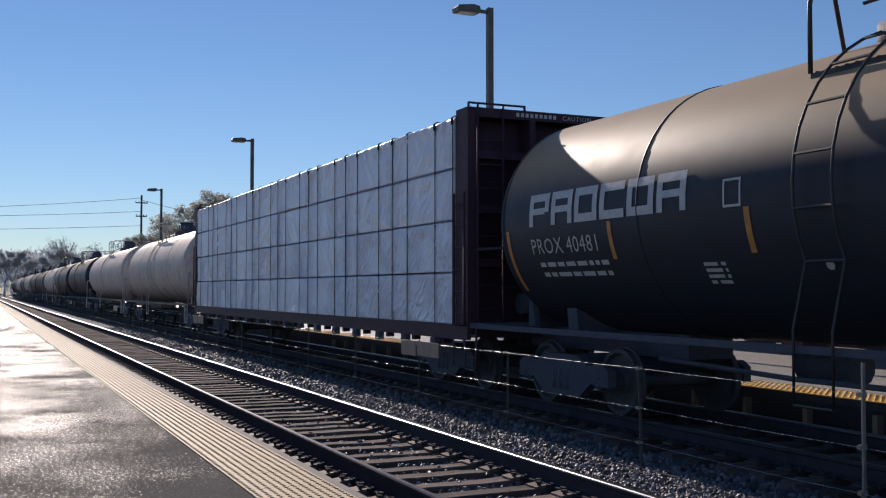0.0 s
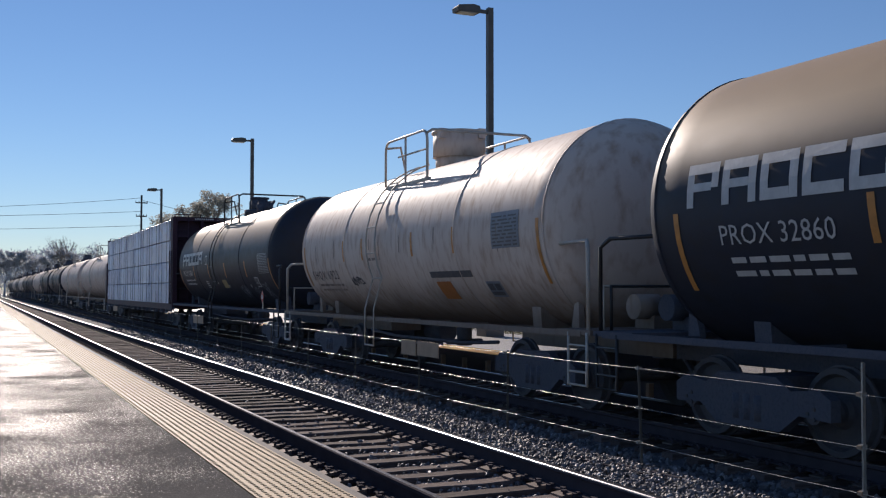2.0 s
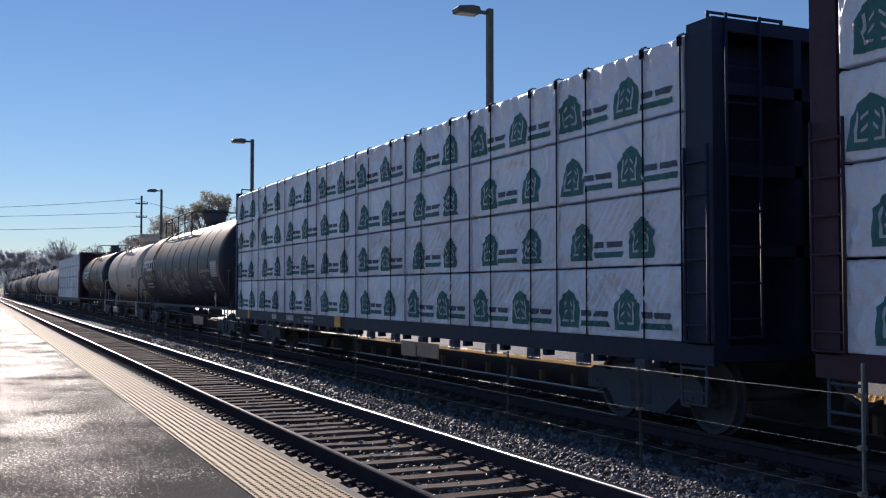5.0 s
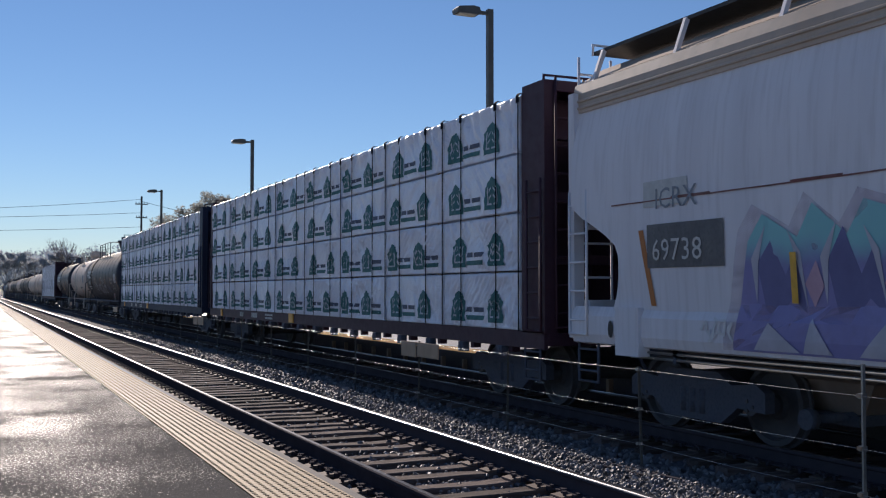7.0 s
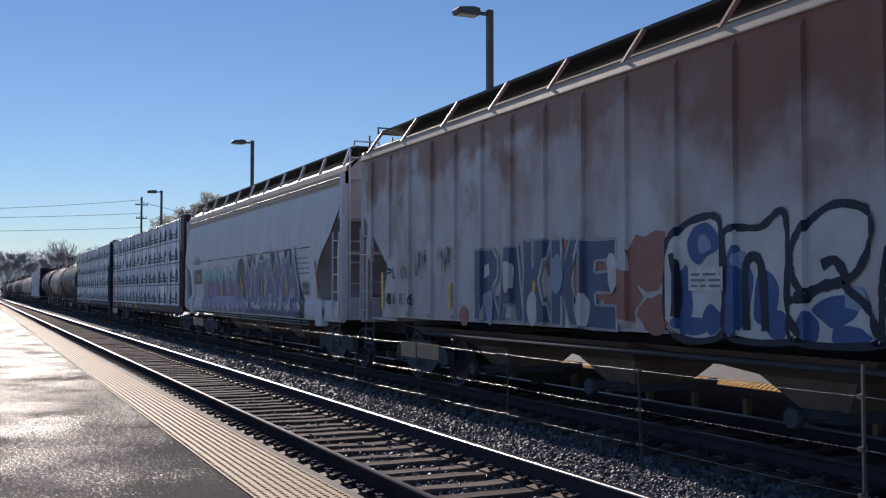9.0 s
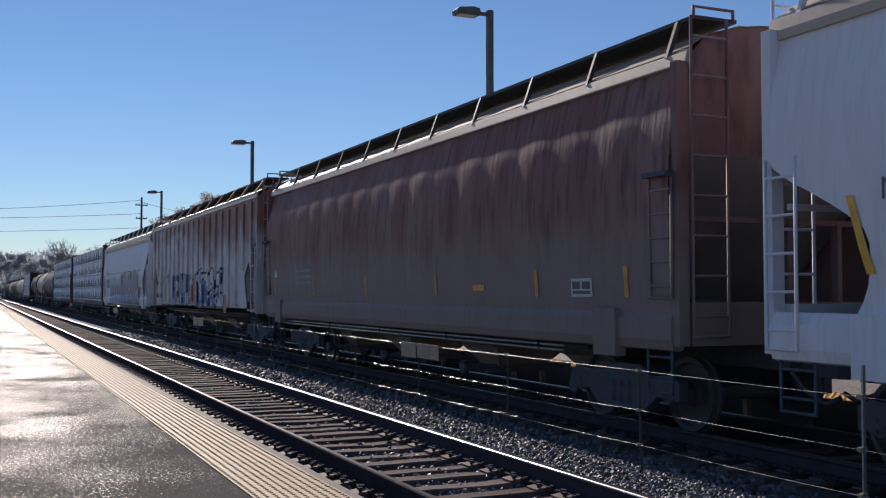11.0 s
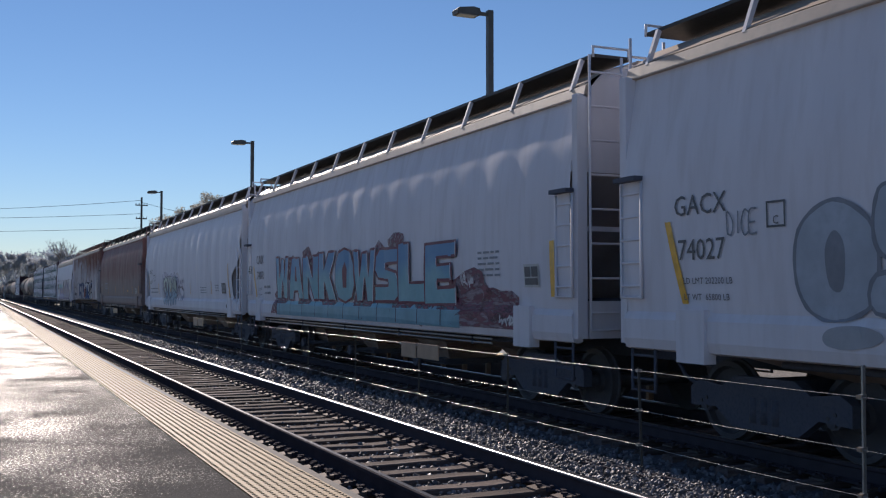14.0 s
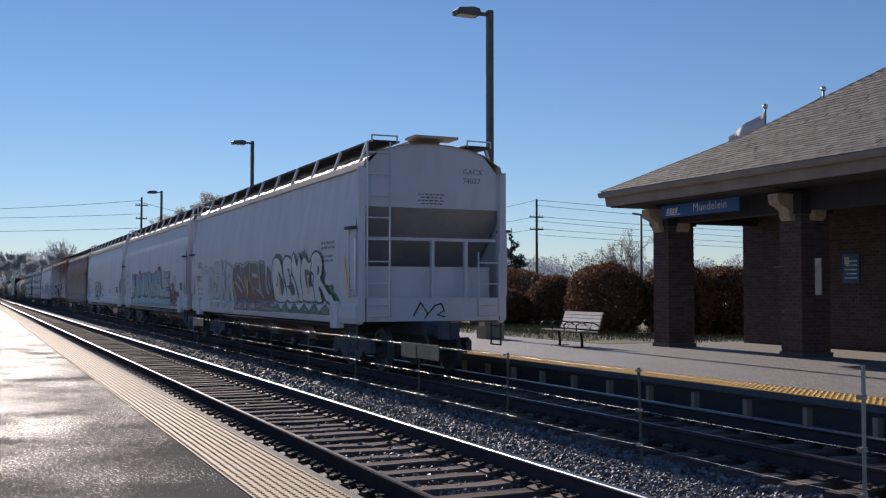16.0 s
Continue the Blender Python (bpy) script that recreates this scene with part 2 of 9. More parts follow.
def wrap_material():
    m = mat("lumber_wrap_plastic", (0.86, 0.87, 0.95), 0.34, col2=(0.78, 0.80, 0.90), scale=2, amount=0.4, scale3=30, spec=0.5, rough_var=0.06)
    t = m.node_tree
    N, L = t.nodes.new, t.links.new
    b = t.nodes["Principled BSDF"]
    co = N("ShaderNodeTexCoord")
    oi = N("ShaderNodeObjectInfo")
    off = N("ShaderNodeVectorMath")
    off.operation = 'ADD'
    sc = N("ShaderNodeMath")
    sc.operation = 'MULTIPLY'
    sc.inputs[1].default_value = 60
    L(oi.outputs["Random"], sc.inputs[0])
    L(co.outputs["Object"], off.inputs[0])
    L(sc.outputs[0], off.inputs[1])
    mp = N("ShaderNodeMapping")
    mp.inputs["Rotation"].default_value = (0.6, 0, 0)
    mp.inputs["Scale"].default_value = (1, 2.6, 0.8)
    L(off.outputs[0], mp.inputs[0])
    n1 = N("ShaderNodeTexNoise")
    n1.noise_type = 'RIDGED_MULTIFRACTAL'
    n1.inputs["Scale"].default_value, n1.inputs["Detail"].default_value = 1.7, 3
    L(mp.outputs[0], n1.inputs["Vector"])
    n2 = N("ShaderNodeTexNoise")
    n2.inputs["Scale"].default_value, n2.inputs["Detail"].default_value, n2.inputs["Distortion"].default_value = 3.0, 3, 1.2
    L(off.outputs[0], n2.inputs["Vector"])
    ad = N("ShaderNodeMath")
    ad.operation = 'MULTIPLY_ADD'
    ad.inputs[1].default_value = 0.35
    L(n1.outputs["Fac"], ad.inputs[0])
    L(n2.outputs["Fac"], ad.inputs[2])
    # upright pleats, tighter towards the folded ends of a pack
    mp3 = N("ShaderNodeMapping")
    mp3.inputs["Rotation"].default_value = (-0.25, 0, 0)
    mp3.inputs["Scale"].default_value = (1, 4.5, 0.7)
    L(off.outputs[0], mp3.inputs[0])
    n3 = N("ShaderNodeTexNoise")
    n3.inputs["Scale"].default_value, n3.inputs["Detail"].default_value, n3.inputs["Distortion"].default_value = 2.6, 2, 0.6
    L(mp3.outputs[0], n3.inputs["Vector"])
    xyz = N("ShaderNodeSeparateXYZ")
    L(co.outputs["Object"], xyz.inputs[0])
    ab = N("ShaderNodeMath")
    ab.operation = 'ABSOLUTE'
    L(xyz.outputs["Y"], ab.inputs[0])
    ends = N("ShaderNodeMapRange")
    ends.inputs["From Min"].default_value, ends.inputs["From Max"].default_value = 0.45, 1.15
    ends.inputs["To Min"].default_value, ends.inputs["To Max"].default_value = 0.06, 0.75
    L(ab.outputs[0], ends.inputs["Value"])
    ad3 = N("ShaderNodeMath")
    ad3.operation = 'MULTIPLY_ADD'
    L(n3.outputs["Fac"], ad3.inputs[0])
    L(ends.outputs["Result"], ad3.inputs[1])
    L(ad.outputs[0], ad3.inputs[2])
    bu = N("ShaderNodeBump")
    bu.inputs["Strength"].default_value, bu.inputs["Distance"].default_value = 1.0, 0.05
    L(ad3.outputs[0], bu.inputs["Height"])
    L(bu.outputs[0], b.inputs["Normal"])
    return m


M["wrap"] = wrap_material()


def leaf_material(name, col, col2, glow=0.5):
    """Thin leaves and twigs: light comes through them as well as off them."""
    m = mat(name, col, 0.75, col2=col2, scale=0.8, amount=0.9, island=0.4)
    t = m.node_tree
    N, L = t.nodes.new, t.links.new
    b = t.nodes["Principled BSDF"]
    tr = N("ShaderNodeBsdfTranslucent")
    L(b.inputs["Base Color"].links[0].from_socket, tr.inputs["Color"])
    mx = N("ShaderNodeMixShader")
    mx.inputs[0].default_value = glow
    L(b.outputs[0], mx.inputs[1])
    L(tr.outputs[0], mx.inputs[2])
    L(mx.outputs[0], t.nodes["Material Output"].inputs["Surface"])
    return m


M["hedge"] = leaf_material("autumn_hedge_leaf", (0.22, 0.112, 0.058), (0.11, 0.066, 0.042), 0.25)
M["leaf"] = leaf_material("sparse_leaf", (0.43, 0.42, 0.37), (0.36, 0.36, 0.32), 0.5)
# Haze of distance is put into these pale woods and bark tones.
M["far_woods"] = leaf_material("haze_tinted_woods", (0.38, 0.43, 0.50), (0.33, 0.38, 0.44), 0.45)
M["far_tree"] = leaf_material("haze_tinted_bare_woods", (0.62, 0.64, 0.67), (0.56, 0.58, 0.61), 0.45)
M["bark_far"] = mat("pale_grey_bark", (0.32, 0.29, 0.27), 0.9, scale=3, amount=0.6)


def over_height(m, colour, z0, z1, strength=1.0, noisy=0.5, along=None, sunlit_dust=False):
    """Lays a second colour (dust and sunlight on a tank's top, a two-tone spray fill) over a paint from height z0 up to
    z1 on its thing.
    """
    t = m.node_tree
    N, L = t.nodes.new, t.links.new
    b = t.nodes["Principled BSDF"]
    src = b.inputs["Base Color"].links[0].from_socket
    co = N("ShaderNodeTexCoord")
    sep = N("ShaderNodeSeparateXYZ")
    L(co.outputs["Object"], sep.inputs[0])
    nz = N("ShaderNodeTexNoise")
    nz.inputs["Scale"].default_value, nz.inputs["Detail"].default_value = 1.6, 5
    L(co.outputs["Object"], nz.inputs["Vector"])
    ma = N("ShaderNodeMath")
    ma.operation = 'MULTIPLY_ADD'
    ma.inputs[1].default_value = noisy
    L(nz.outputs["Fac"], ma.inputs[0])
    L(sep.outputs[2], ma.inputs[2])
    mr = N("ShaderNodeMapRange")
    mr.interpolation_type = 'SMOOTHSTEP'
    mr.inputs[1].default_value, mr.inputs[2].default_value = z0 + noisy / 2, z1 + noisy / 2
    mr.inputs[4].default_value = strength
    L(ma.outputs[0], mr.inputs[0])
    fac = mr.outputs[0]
    if along:
        ml = N("ShaderNodeMapRange")
        ml.inputs[1].default_value, ml.inputs[2].default_value = along
        L(sep.outputs[1], ml.inputs[0])
        both = N("ShaderNodeMath")
        both.operation = 'MULTIPLY'
        L(fac, both.inputs[0])
        L(ml.outputs[0], both.inputs[1])
        fac = both.outputs[0]
    if sunlit_dust:
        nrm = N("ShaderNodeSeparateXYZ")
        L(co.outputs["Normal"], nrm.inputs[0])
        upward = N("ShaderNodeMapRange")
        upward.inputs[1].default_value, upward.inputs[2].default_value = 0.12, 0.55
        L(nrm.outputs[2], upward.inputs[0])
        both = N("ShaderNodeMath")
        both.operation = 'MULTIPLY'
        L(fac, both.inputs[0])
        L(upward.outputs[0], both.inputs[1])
        # the rounded heads lie in shade and get none of this colour
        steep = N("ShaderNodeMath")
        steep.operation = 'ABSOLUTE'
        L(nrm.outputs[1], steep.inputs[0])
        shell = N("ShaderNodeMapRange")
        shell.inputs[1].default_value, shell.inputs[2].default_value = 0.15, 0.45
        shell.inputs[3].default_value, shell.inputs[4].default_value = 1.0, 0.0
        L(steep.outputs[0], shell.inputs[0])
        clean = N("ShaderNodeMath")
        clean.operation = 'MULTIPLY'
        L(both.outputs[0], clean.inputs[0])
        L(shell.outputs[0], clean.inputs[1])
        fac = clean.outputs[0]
    mx = N("ShaderNodeMix")
    mx.data_type = 'RGBA'
    L(fac, mx.inputs[0])
    L(src, mx.inputs[6])
    mx.inputs[7].default_value = (*colour, 1)
    L(mx.outputs[2], b.inputs["Base Color"])
    return m


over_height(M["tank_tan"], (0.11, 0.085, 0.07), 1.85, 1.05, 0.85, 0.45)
over_height(M["hop_rust"], (0.25, 0.13, 0.105), 2.2, 3.6, 1.0, 1.7, along=(2.5, -2.5))
over_height(M["hop_rust"], (0.30, 0.17, 0.13), 3.15, 3.75, 0.8, 2.6)
over_height(M["hop_brown"], (0.27, 0.235, 0.225), 2.7, 1.7, 0.7, 0.9)
# tan for dust on the black tanks' tops, with sunlight put in
over_height(M["tank_black"], (0.42, 0.31, 0.19), 2.4, 3.1, 0.95, 0.3, sunlit_dust=True)


def wet_asphalt():
    """Worn asphalt with a broken film of melt water: glossy specks in patches, dry grit between."""
    m = mat("wet_asphalt", (0.105, 0.10, 0.096), 0.7, col2=(0.07, 0.068, 0.066), scale=0.8, amount=0.8, col3=(0.14, 0.135, 0.13), scale3=70)
    t = m.node_tree
    N, L = t.nodes.new, t.links.new
    b = t.nodes["Principled BSDF"]
    co = N("ShaderNodeTexCoord")

    def noise_of(scale, detail, rough=0.5):
        n = N("ShaderNodeTexNoise")
        n.inputs["Scale"].default_value, n.inputs["Detail"].default_value, n.inputs["Roughness"].default_value = scale, detail, rough
        L(co.outputs["Object"], n.inputs["Vector"])
        return n.outputs["Fac"]

    def maths(op, a, b2):
        n = N("ShaderNodeMath")
        n.operation = op
        for i, v in enumerate((a, b2)):
            if isinstance(v, (int, float)):
                n.inputs[i].default_value = v
            else:
                L(v, n.inputs[i])
        return n.outputs[0]
    patch, speck, grit = noise_of(0.7, 4, 0.6), noise_of(44, 3, 0.65), noise_of(120, 3)
    sep = N("ShaderNodeSeparateXYZ")
    L(co.outputs["Object"], sep.inputs[0])
    dry = N("ShaderNodeMapRange")
    dry.inputs[1].default_value, dry.inputs[2].default_value = 6.0, 12.5
    dry.inputs[3].default_value, dry.inputs[4].default_value = -0.055, 0.0
    L(sep.outputs[1], dry.inputs[0])
    strip = N("ShaderNodeMapRange")
    strip.inputs[1].default_value, strip.inputs[2].default_value = 0.85, 1.1
    strip.inputs[3].default_value, strip.inputs[4].default_value = 0.0, 1.0
    L(sep.outputs[0], strip.inputs[0])
    mended = maths('MULTIPLY', strip.outputs[0], dry.outputs[0])
    wet = maths('ADD', maths('ADD', maths('ADD', maths('MULTIPLY', patch, 0.42), maths('MULTIPLY', speck, 1.1)), dry.outputs[0]), mended)
    ramp = N("ShaderNodeMapRange")
    ramp.inputs[1].default_value, ramp.inputs[2].default_value = 0.822, 0.85
    ramp.inputs[3].default_value, ramp.inputs[4].default_value = 0.95, 0.40
    L(wet, ramp.inputs[0])
    L(ramp.outputs[0], b.inputs["Roughness"])
    sp = N("ShaderNodeMapRange")
    sp.inputs[1].default_value, sp.inputs[2].default_value = 0.822, 0.85
    sp.inputs[3].default_value, sp.inputs[4].default_value = 0.02, 0.145
    L(wet, sp.inputs[0])
    L(sp.outputs[0], b.inputs["Specular IOR Level"])
    h = maths('ADD', maths('MULTIPLY', speck, 0.008), maths('MULTIPLY', grit, 0.0008))
    bu = N("ShaderNodeBump")
    bu.inputs["Strength"].default_value, bu.inputs["Distance"].default_value = 1.0, 1.0
    L(h, bu.inputs["Height"])
    L(bu.outputs[0], b.inputs["Normal"])
    return m


M["asphalt"] = wet_asphalt()

M["g_wank"] = over_height(mat("teal_to_blue_spray_fill", (0.24, 0.46, 0.52), 0.46, col2=(0.18, 0.38, 0.46), scale=2, amount=0.7, scale3=9, spec=0.22), (0.11, 0.25, 0.45), 1.7, 2.15, 1.0, 0.5)
M["g_smel"] = over_height(mat("red_to_navy_spray_fill", (0.14, 0.032, 0.05), 0.46, col2=(0.11, 0.025, 0.042), scale=2, amount=0.7, scale3=9, spec=0.22), (0.018, 0.026, 0.06), 1.9, 2.03, 1.0, 0.2)
M["g_pastel"] = over_height(mat("aqua_to_lilac_spray_fill", (0.30, 0.28, 0.52), 0.46, col2=(0.22, 0.21, 0.45), scale=2, amount=0.7, scale3=9, spec=0.22), (0.28, 0.56, 0.58), 1.75, 2.05, 1.0, 0.4)
M["g_mult"] = over_height(mat("blue_to_yellow_spray_fill", (0.32, 0.46, 0.58), 0.46, col2=(0.28, 0.40, 0.52), scale=2, amount=0.7, scale3=9, spec=0.22), (0.55, 0.60, 0.45), 1.5, 1.8, 0.9, 0.4)


# ---- mesh helpers ----
def box(bm, x0, x1, y0, y1, z0, z1):
    v = [bm.verts.new((x, y, z)) for x in (x0, x1) for y in (y0, y1) for z in (z0, z1)]
    for f in ((0, 1, 3, 2), (4, 6, 7, 5), (0, 4, 5, 1), (2, 3, 7, 6), (0, 2, 6, 4), (1, 5, 7, 3)):
        bm.faces.new([v[i] for i in f])
    return v


def rod(bm, a, b, r, seg=8, r2=None):
    a, b = Vector(a), Vector(b)
    d = (b - a).normalized()
    u = d.orthogonal().normalized()
    w = d.cross(u)
    r2 = r if r2 is None else r2
    ra = [bm.verts.new(a + (u * math.cos(k * math.tau / seg) + w * math.sin(k * math.tau / seg)) * r) for k in range(seg)]
    rb = [bm.verts.new(b + (u * math.cos(k * math.tau / seg) + w * math.sin(k * math.tau / seg)) * r2) for k in range(seg)]
    for k in range(seg):
        f = bm.faces.new((ra[k], ra[(k + 1) % seg], rb[(k + 1) % seg], rb[k]))
        f.smooth = seg > 6
    bm.faces.new(ra[::-1])
    bm.faces.new(rb)


def tube(bm, pts, r, seg=6):
    """A bent round bar through the points, in one piece."""
    pts = [Vector(p) for p in pts]
    rings = []
    u = None
    for i, p in enumerate(pts):
        a = (p - pts[i - 1]).normalized() if i else (pts[1] - p).normalized()
        b = (pts[i + 1] - p).normalized() if i + 1 < len(pts) else a
        d = (a + b).normalized() if (a + b).length > 1e-6 else a
        u = d.orthogonal().normalized() if u is None else (u - d * u.dot(d)).normalized()
        w = d.cross(u)
        k = 1 / max(0.5, math.sqrt(max(0.0, (1 + a.dot(b)) / 2)))
        rings.append([bm.verts.new(p + (u * math.cos(j * math.tau / seg) + w * math.sin(j * math.tau / seg)) * r * (1 + (k - 1) * 0.5)) for j in range(seg)])
    for a, b in zip(rings, rings[1:]):
        for j in range(seg):
            bm.faces.new((a[j], a[(j + 1) % seg], b[(j + 1) % seg], b[j])).smooth = True
    bm.faces.new(rings[0][::-1])
    bm.faces.new(rings[-1])


def prism(bm, outline, axis, a, b):
    """outline: points of a flat polygon; axis 0, 1 or 2: the axis along which it is drawn out from a to b."""
    def at(p, h):
        q = list(p)
        q.insert(axis, h)
        return bm.verts.new(q)
    lo, hi = [at(p, a) for p in outline], [at(p, b) for p in outline]
    n = len(outline)
    bm.faces.new(lo[::-1])
    bm.faces.new(hi)
    for k in range(n):
        bm.faces.new((lo[k], lo[(k + 1) % n], hi[(k + 1) % n], hi[k]))


def mesh_of(name, bm, material, bevel=0.0, smooth=False):
    if bevel:
        es = [e for e in bm.edges if len(e.link_faces) == 2 and e.calc_face_angle(0) > 0.7]
        bmesh.ops.bevel(bm, geom=es, offset=bevel, segments=1, affect='EDGES')
    bmesh.ops.recalc_face_normals(bm, faces=bm.faces)
    if smooth:
        for f in bm.faces:
            f.smooth = True
    me = bpy.data.meshes.new(name)
    bm.to_mesh(me)
    bm.free()
    me.materials.append(material)
    return me


def part(name, bm, material, parent, label="", bevel=0.0, smooth=False):
    me = bm if isinstance(bm, bpy.types.Mesh) else mesh_of(name, bm, material, bevel, smooth)
    ob = new(name, me)
    ob.parent = parent
    if label:
        tagged(ob, label)
    return ob


def thing(name, label, category, group="", kind="", at=None):
    e = new(name)
    e.empty_display_size = 0.3
    if at is not None:
        e.matrix_world = at
    return tagged(e, label, category, group, kind)


def B():
    return bmesh.new()
# ---- the setting ----
NEAR_RAILS, FAR_RAILS = (3.195, 4.697), (7.342, 8.857)
NEAR_MID, FAR_MID = 3.946, 8.10
PLAT = 0.18
EDGE = 2.32          # edge of the near platform
FAR_EDGE = 9.95      # edge of the far platform
FAR_PLAT = 0.20


def ground():
    bm = B()
    xs = [-900, -300, -80, -30, 2.0, 5.2, 6.0, 6.6, 9.6, 10.2, 14.5, 30, 80, 300, 900, 2500]
    ys = [-400, -60, -10, 0, 10, 20, 40, 80, 160, 320, 640, 1300, 2600, 4500]
    def h(x):
        if 5.2 < x < 6.1:
            return -0.36
        if 2.0 <= x <= 10.2:
            return -0.42
        return -0.15 if 10.2 < x < 30 else -0.5
    g = [[bm.verts.new((x, y, h(x))) for x in xs] for y in ys]
    for j in range(len(ys) - 1):
        for i in range(len(xs) - 1):
            bm.faces.new((g[j][i], g[j][i + 1], g[j + 1][i + 1], g[j + 1][i]))
    return tagged(part("ground", bm, M["ground"], None), "dry brown ground with thin grass reaching the horizon", "ground", kind="structure")


ground()

# unseen pale slab, added to bounce sunlight onto the train's shaded sides
bm = B()
box(bm, -70, -4.4, -90, 190, -0.6, 0.02)
tagged(part("parking_lot", bm, M["bounce_pale"], None), "unseen pale slab added to bounce sunlight onto the train", "pavement", kind="structure")


def ballast_bed():
    bm = B()
    prof = [(2.15, -0.42), (2.4, -0.26), (2.6, -0.24), (5.35, -0.24), (5.75, -0.21), (6.0, -0.27), (6.5, -0.31), (6.9, -0.26), (9.4, -0.26), (9.9, -0.40)]
    ys = [-20 + 0.5 * k for k in range(180)] + [70 + 20 * k for k in range(50)]
    rows = []
    for y in ys:
        rows.append([bm.verts.new((x, y, z + 0.025 * noise.noise(Vector((x * 2.3, y * 1.7, 0))))) for x, z in prof])
    for a, b in zip(rows, rows[1:]):
        for i in range(len(prof) - 1):
            bm.faces.new((a[i], a[i + 1], b[i + 1], b[i]))
    return tagged(part("ballast_bed", bm, M["ballast"], None, smooth=True), "grey crushed stone bed under both tracks", "ballast", kind="structure")


ballast_bed()


def stones(name, boxes, seed, label):
    """Loose stones strewn over stretches (x0, x1, y0, y1, z, count, size)."""
    rng = np.random.default_rng(seed)
    g = (1 + 5 ** 0.5) / 2
    ico = np.array([(-1, g, 0), (1, g, 0), (-1, -g, 0), (1, -g, 0), (0, -1, g), (0, 1, g), (0, -1, -g), (0, 1, -g), (g, 0, -1), (g, 0, 1), (-g, 0, -1), (-g, 0, 1)]) / 1.9
    tri = np.array([(0, 11, 5), (0, 5, 1), (0, 1, 7), (0, 7, 10), (0, 10, 11), (1, 5, 9), (5, 11, 4), (11, 10, 2), (10, 7, 6), (7, 1, 8), (3, 9, 4), (3, 4, 2), (3, 2, 6), (3, 6, 8), (3, 8, 9), (4, 9, 5), (2, 4, 11), (6, 2, 10), (8, 6, 7), (9, 8, 1)])
    V, F, base = [], [], 0
    for x0, x1, y0, y1, z, n, size in boxes:
        u = rng.random(n)
        y = y0 * (y1 / y0) ** u if y0 > 0 else y0 + (y1 - y0) * u
        x = x0 + (x1 - x0) * rng.random(n)
        zz = np.array([z(a) if callable(z) else z for a in x]) + rng.normal(0, 0.017, n)
        s = size * rng.uniform(0.55, 1.35, n)
        for k in range(n):
            q = ico * (1 + rng.uniform(-0.28, 0.28, (12, 1))) * s[k] * rng.uniform(0.6, 1.15, 3)
            a, b = rng.uniform(0, math.tau, 2)
            ca, sa, cb, sb = math.cos(a), math.sin(a), math.cos(b), math.sin(b)
            R = np.array([[ca, -sa, 0], [sa, ca, 0], [0, 0, 1]]) @ np.array([[1, 0, 0], [0, cb, -sb], [0, sb, cb]])
            V.append(q @ R.T + (x[k], y[k], zz[k]))
            F.append(tri + base)
            base += 12
    V, F = np.concatenate(V), np.concatenate(F)
    me = bpy.data.meshes.new(name)
    me.from_pydata(V.tolist(), [], F.tolist())
    me.materials.append(M["stone"])
    return tagged(new(name, me), label, "ballast stones", kind="stuff")


stones("ballast_stones", [
    (5.15, 6.15, 4.5, 16, lambda x: -0.235 + 0.03 * math.sin((x - 5.15) * 3.1), 27000, 0.0225),
    (5.15, 6.15, 16, 50, lambda x: -0.235 + 0.03 * math.sin((x - 5.15) * 3.1), 9000, 0.036),
    (6.1, 7.2, 4.5, 30, -0.29, 5000, 0.038),
    (3.25, 4.62, 4.5, 30, -0.245, 6000, 0.029),
    (2.45, 3.1, 4.5, 30, -0.25, 2500, 0.034),
    (4.75, 5.2, 4.5, 30, -0.25, 5000, 0.028),
    (7.4, 8.8, 4.0, 24, -0.27, 3000, 0.036)], 5, "loose grey crushed stone between the rails and on the shoulder")


RAIL_FOOT = [(0.010, -0.05), (0.012, -0.148), (0.075, -0.166), (0.075, -0.178), (-0.075, -0.178), (-0.075, -0.166), (-0.012, -0.148), (-0.010, -0.05)]
# the head, with the gauge side towards +: rusty outside, worn round and bright inside
RAIL_SIDE = [(-0.036, -0.036), (-0.036, -0.010), (-0.029, -0.003), (0.014, -0.003), (0.030, -0.010), (0.034, -0.020), (0.036, -0.036)]
RAIL_HEAD = [(-0.0262, -0.0035), (-0.0260, 0.0), (0.010, 0.0), (0.019, -0.0012), (0.026, -0.0038), (0.0315, -0.0078), (0.0352, -0.0130), (0.0366, -0.0190), (0.034, -0.0205), (0.028, -0.0105), (0.014, -0.0035)]


def tie_mesh(k):
    rng = random.Random(40 + k)
    bm = B()
    n = 10
    rows = []
    for i in range(n + 1):
        x = -1.3 + 2.6 * i / n
        w = 0.100 + rng.uniform(-0.010, 0.010)
        o = rng.uniform(-0.006, 0.006)
        t = -0.186 + rng.uniform(-0.008, 0.004)
        rows.append([bm.verts.new(p) for p in ((x, -w + o, -0.36), (x, -w + o, t - 0.01), (x, -w + 0.012 + o, t), (x, o, t - rng.uniform(0, 0.008)), (x, w - 0.012 + o, t), (x, w + o, t - 0.01), (x, w + o, -0.36))])
    for a, b in zip(rows, rows[1:]):
        for j in range(6):
            bm.faces.new((a[j], a[j + 1], b[j + 1], b[j]))
    bm.faces.new(rows[0])
    bm.faces.new(rows[-1][::-1])
    return mesh_of("tie", bm, M["tie"])


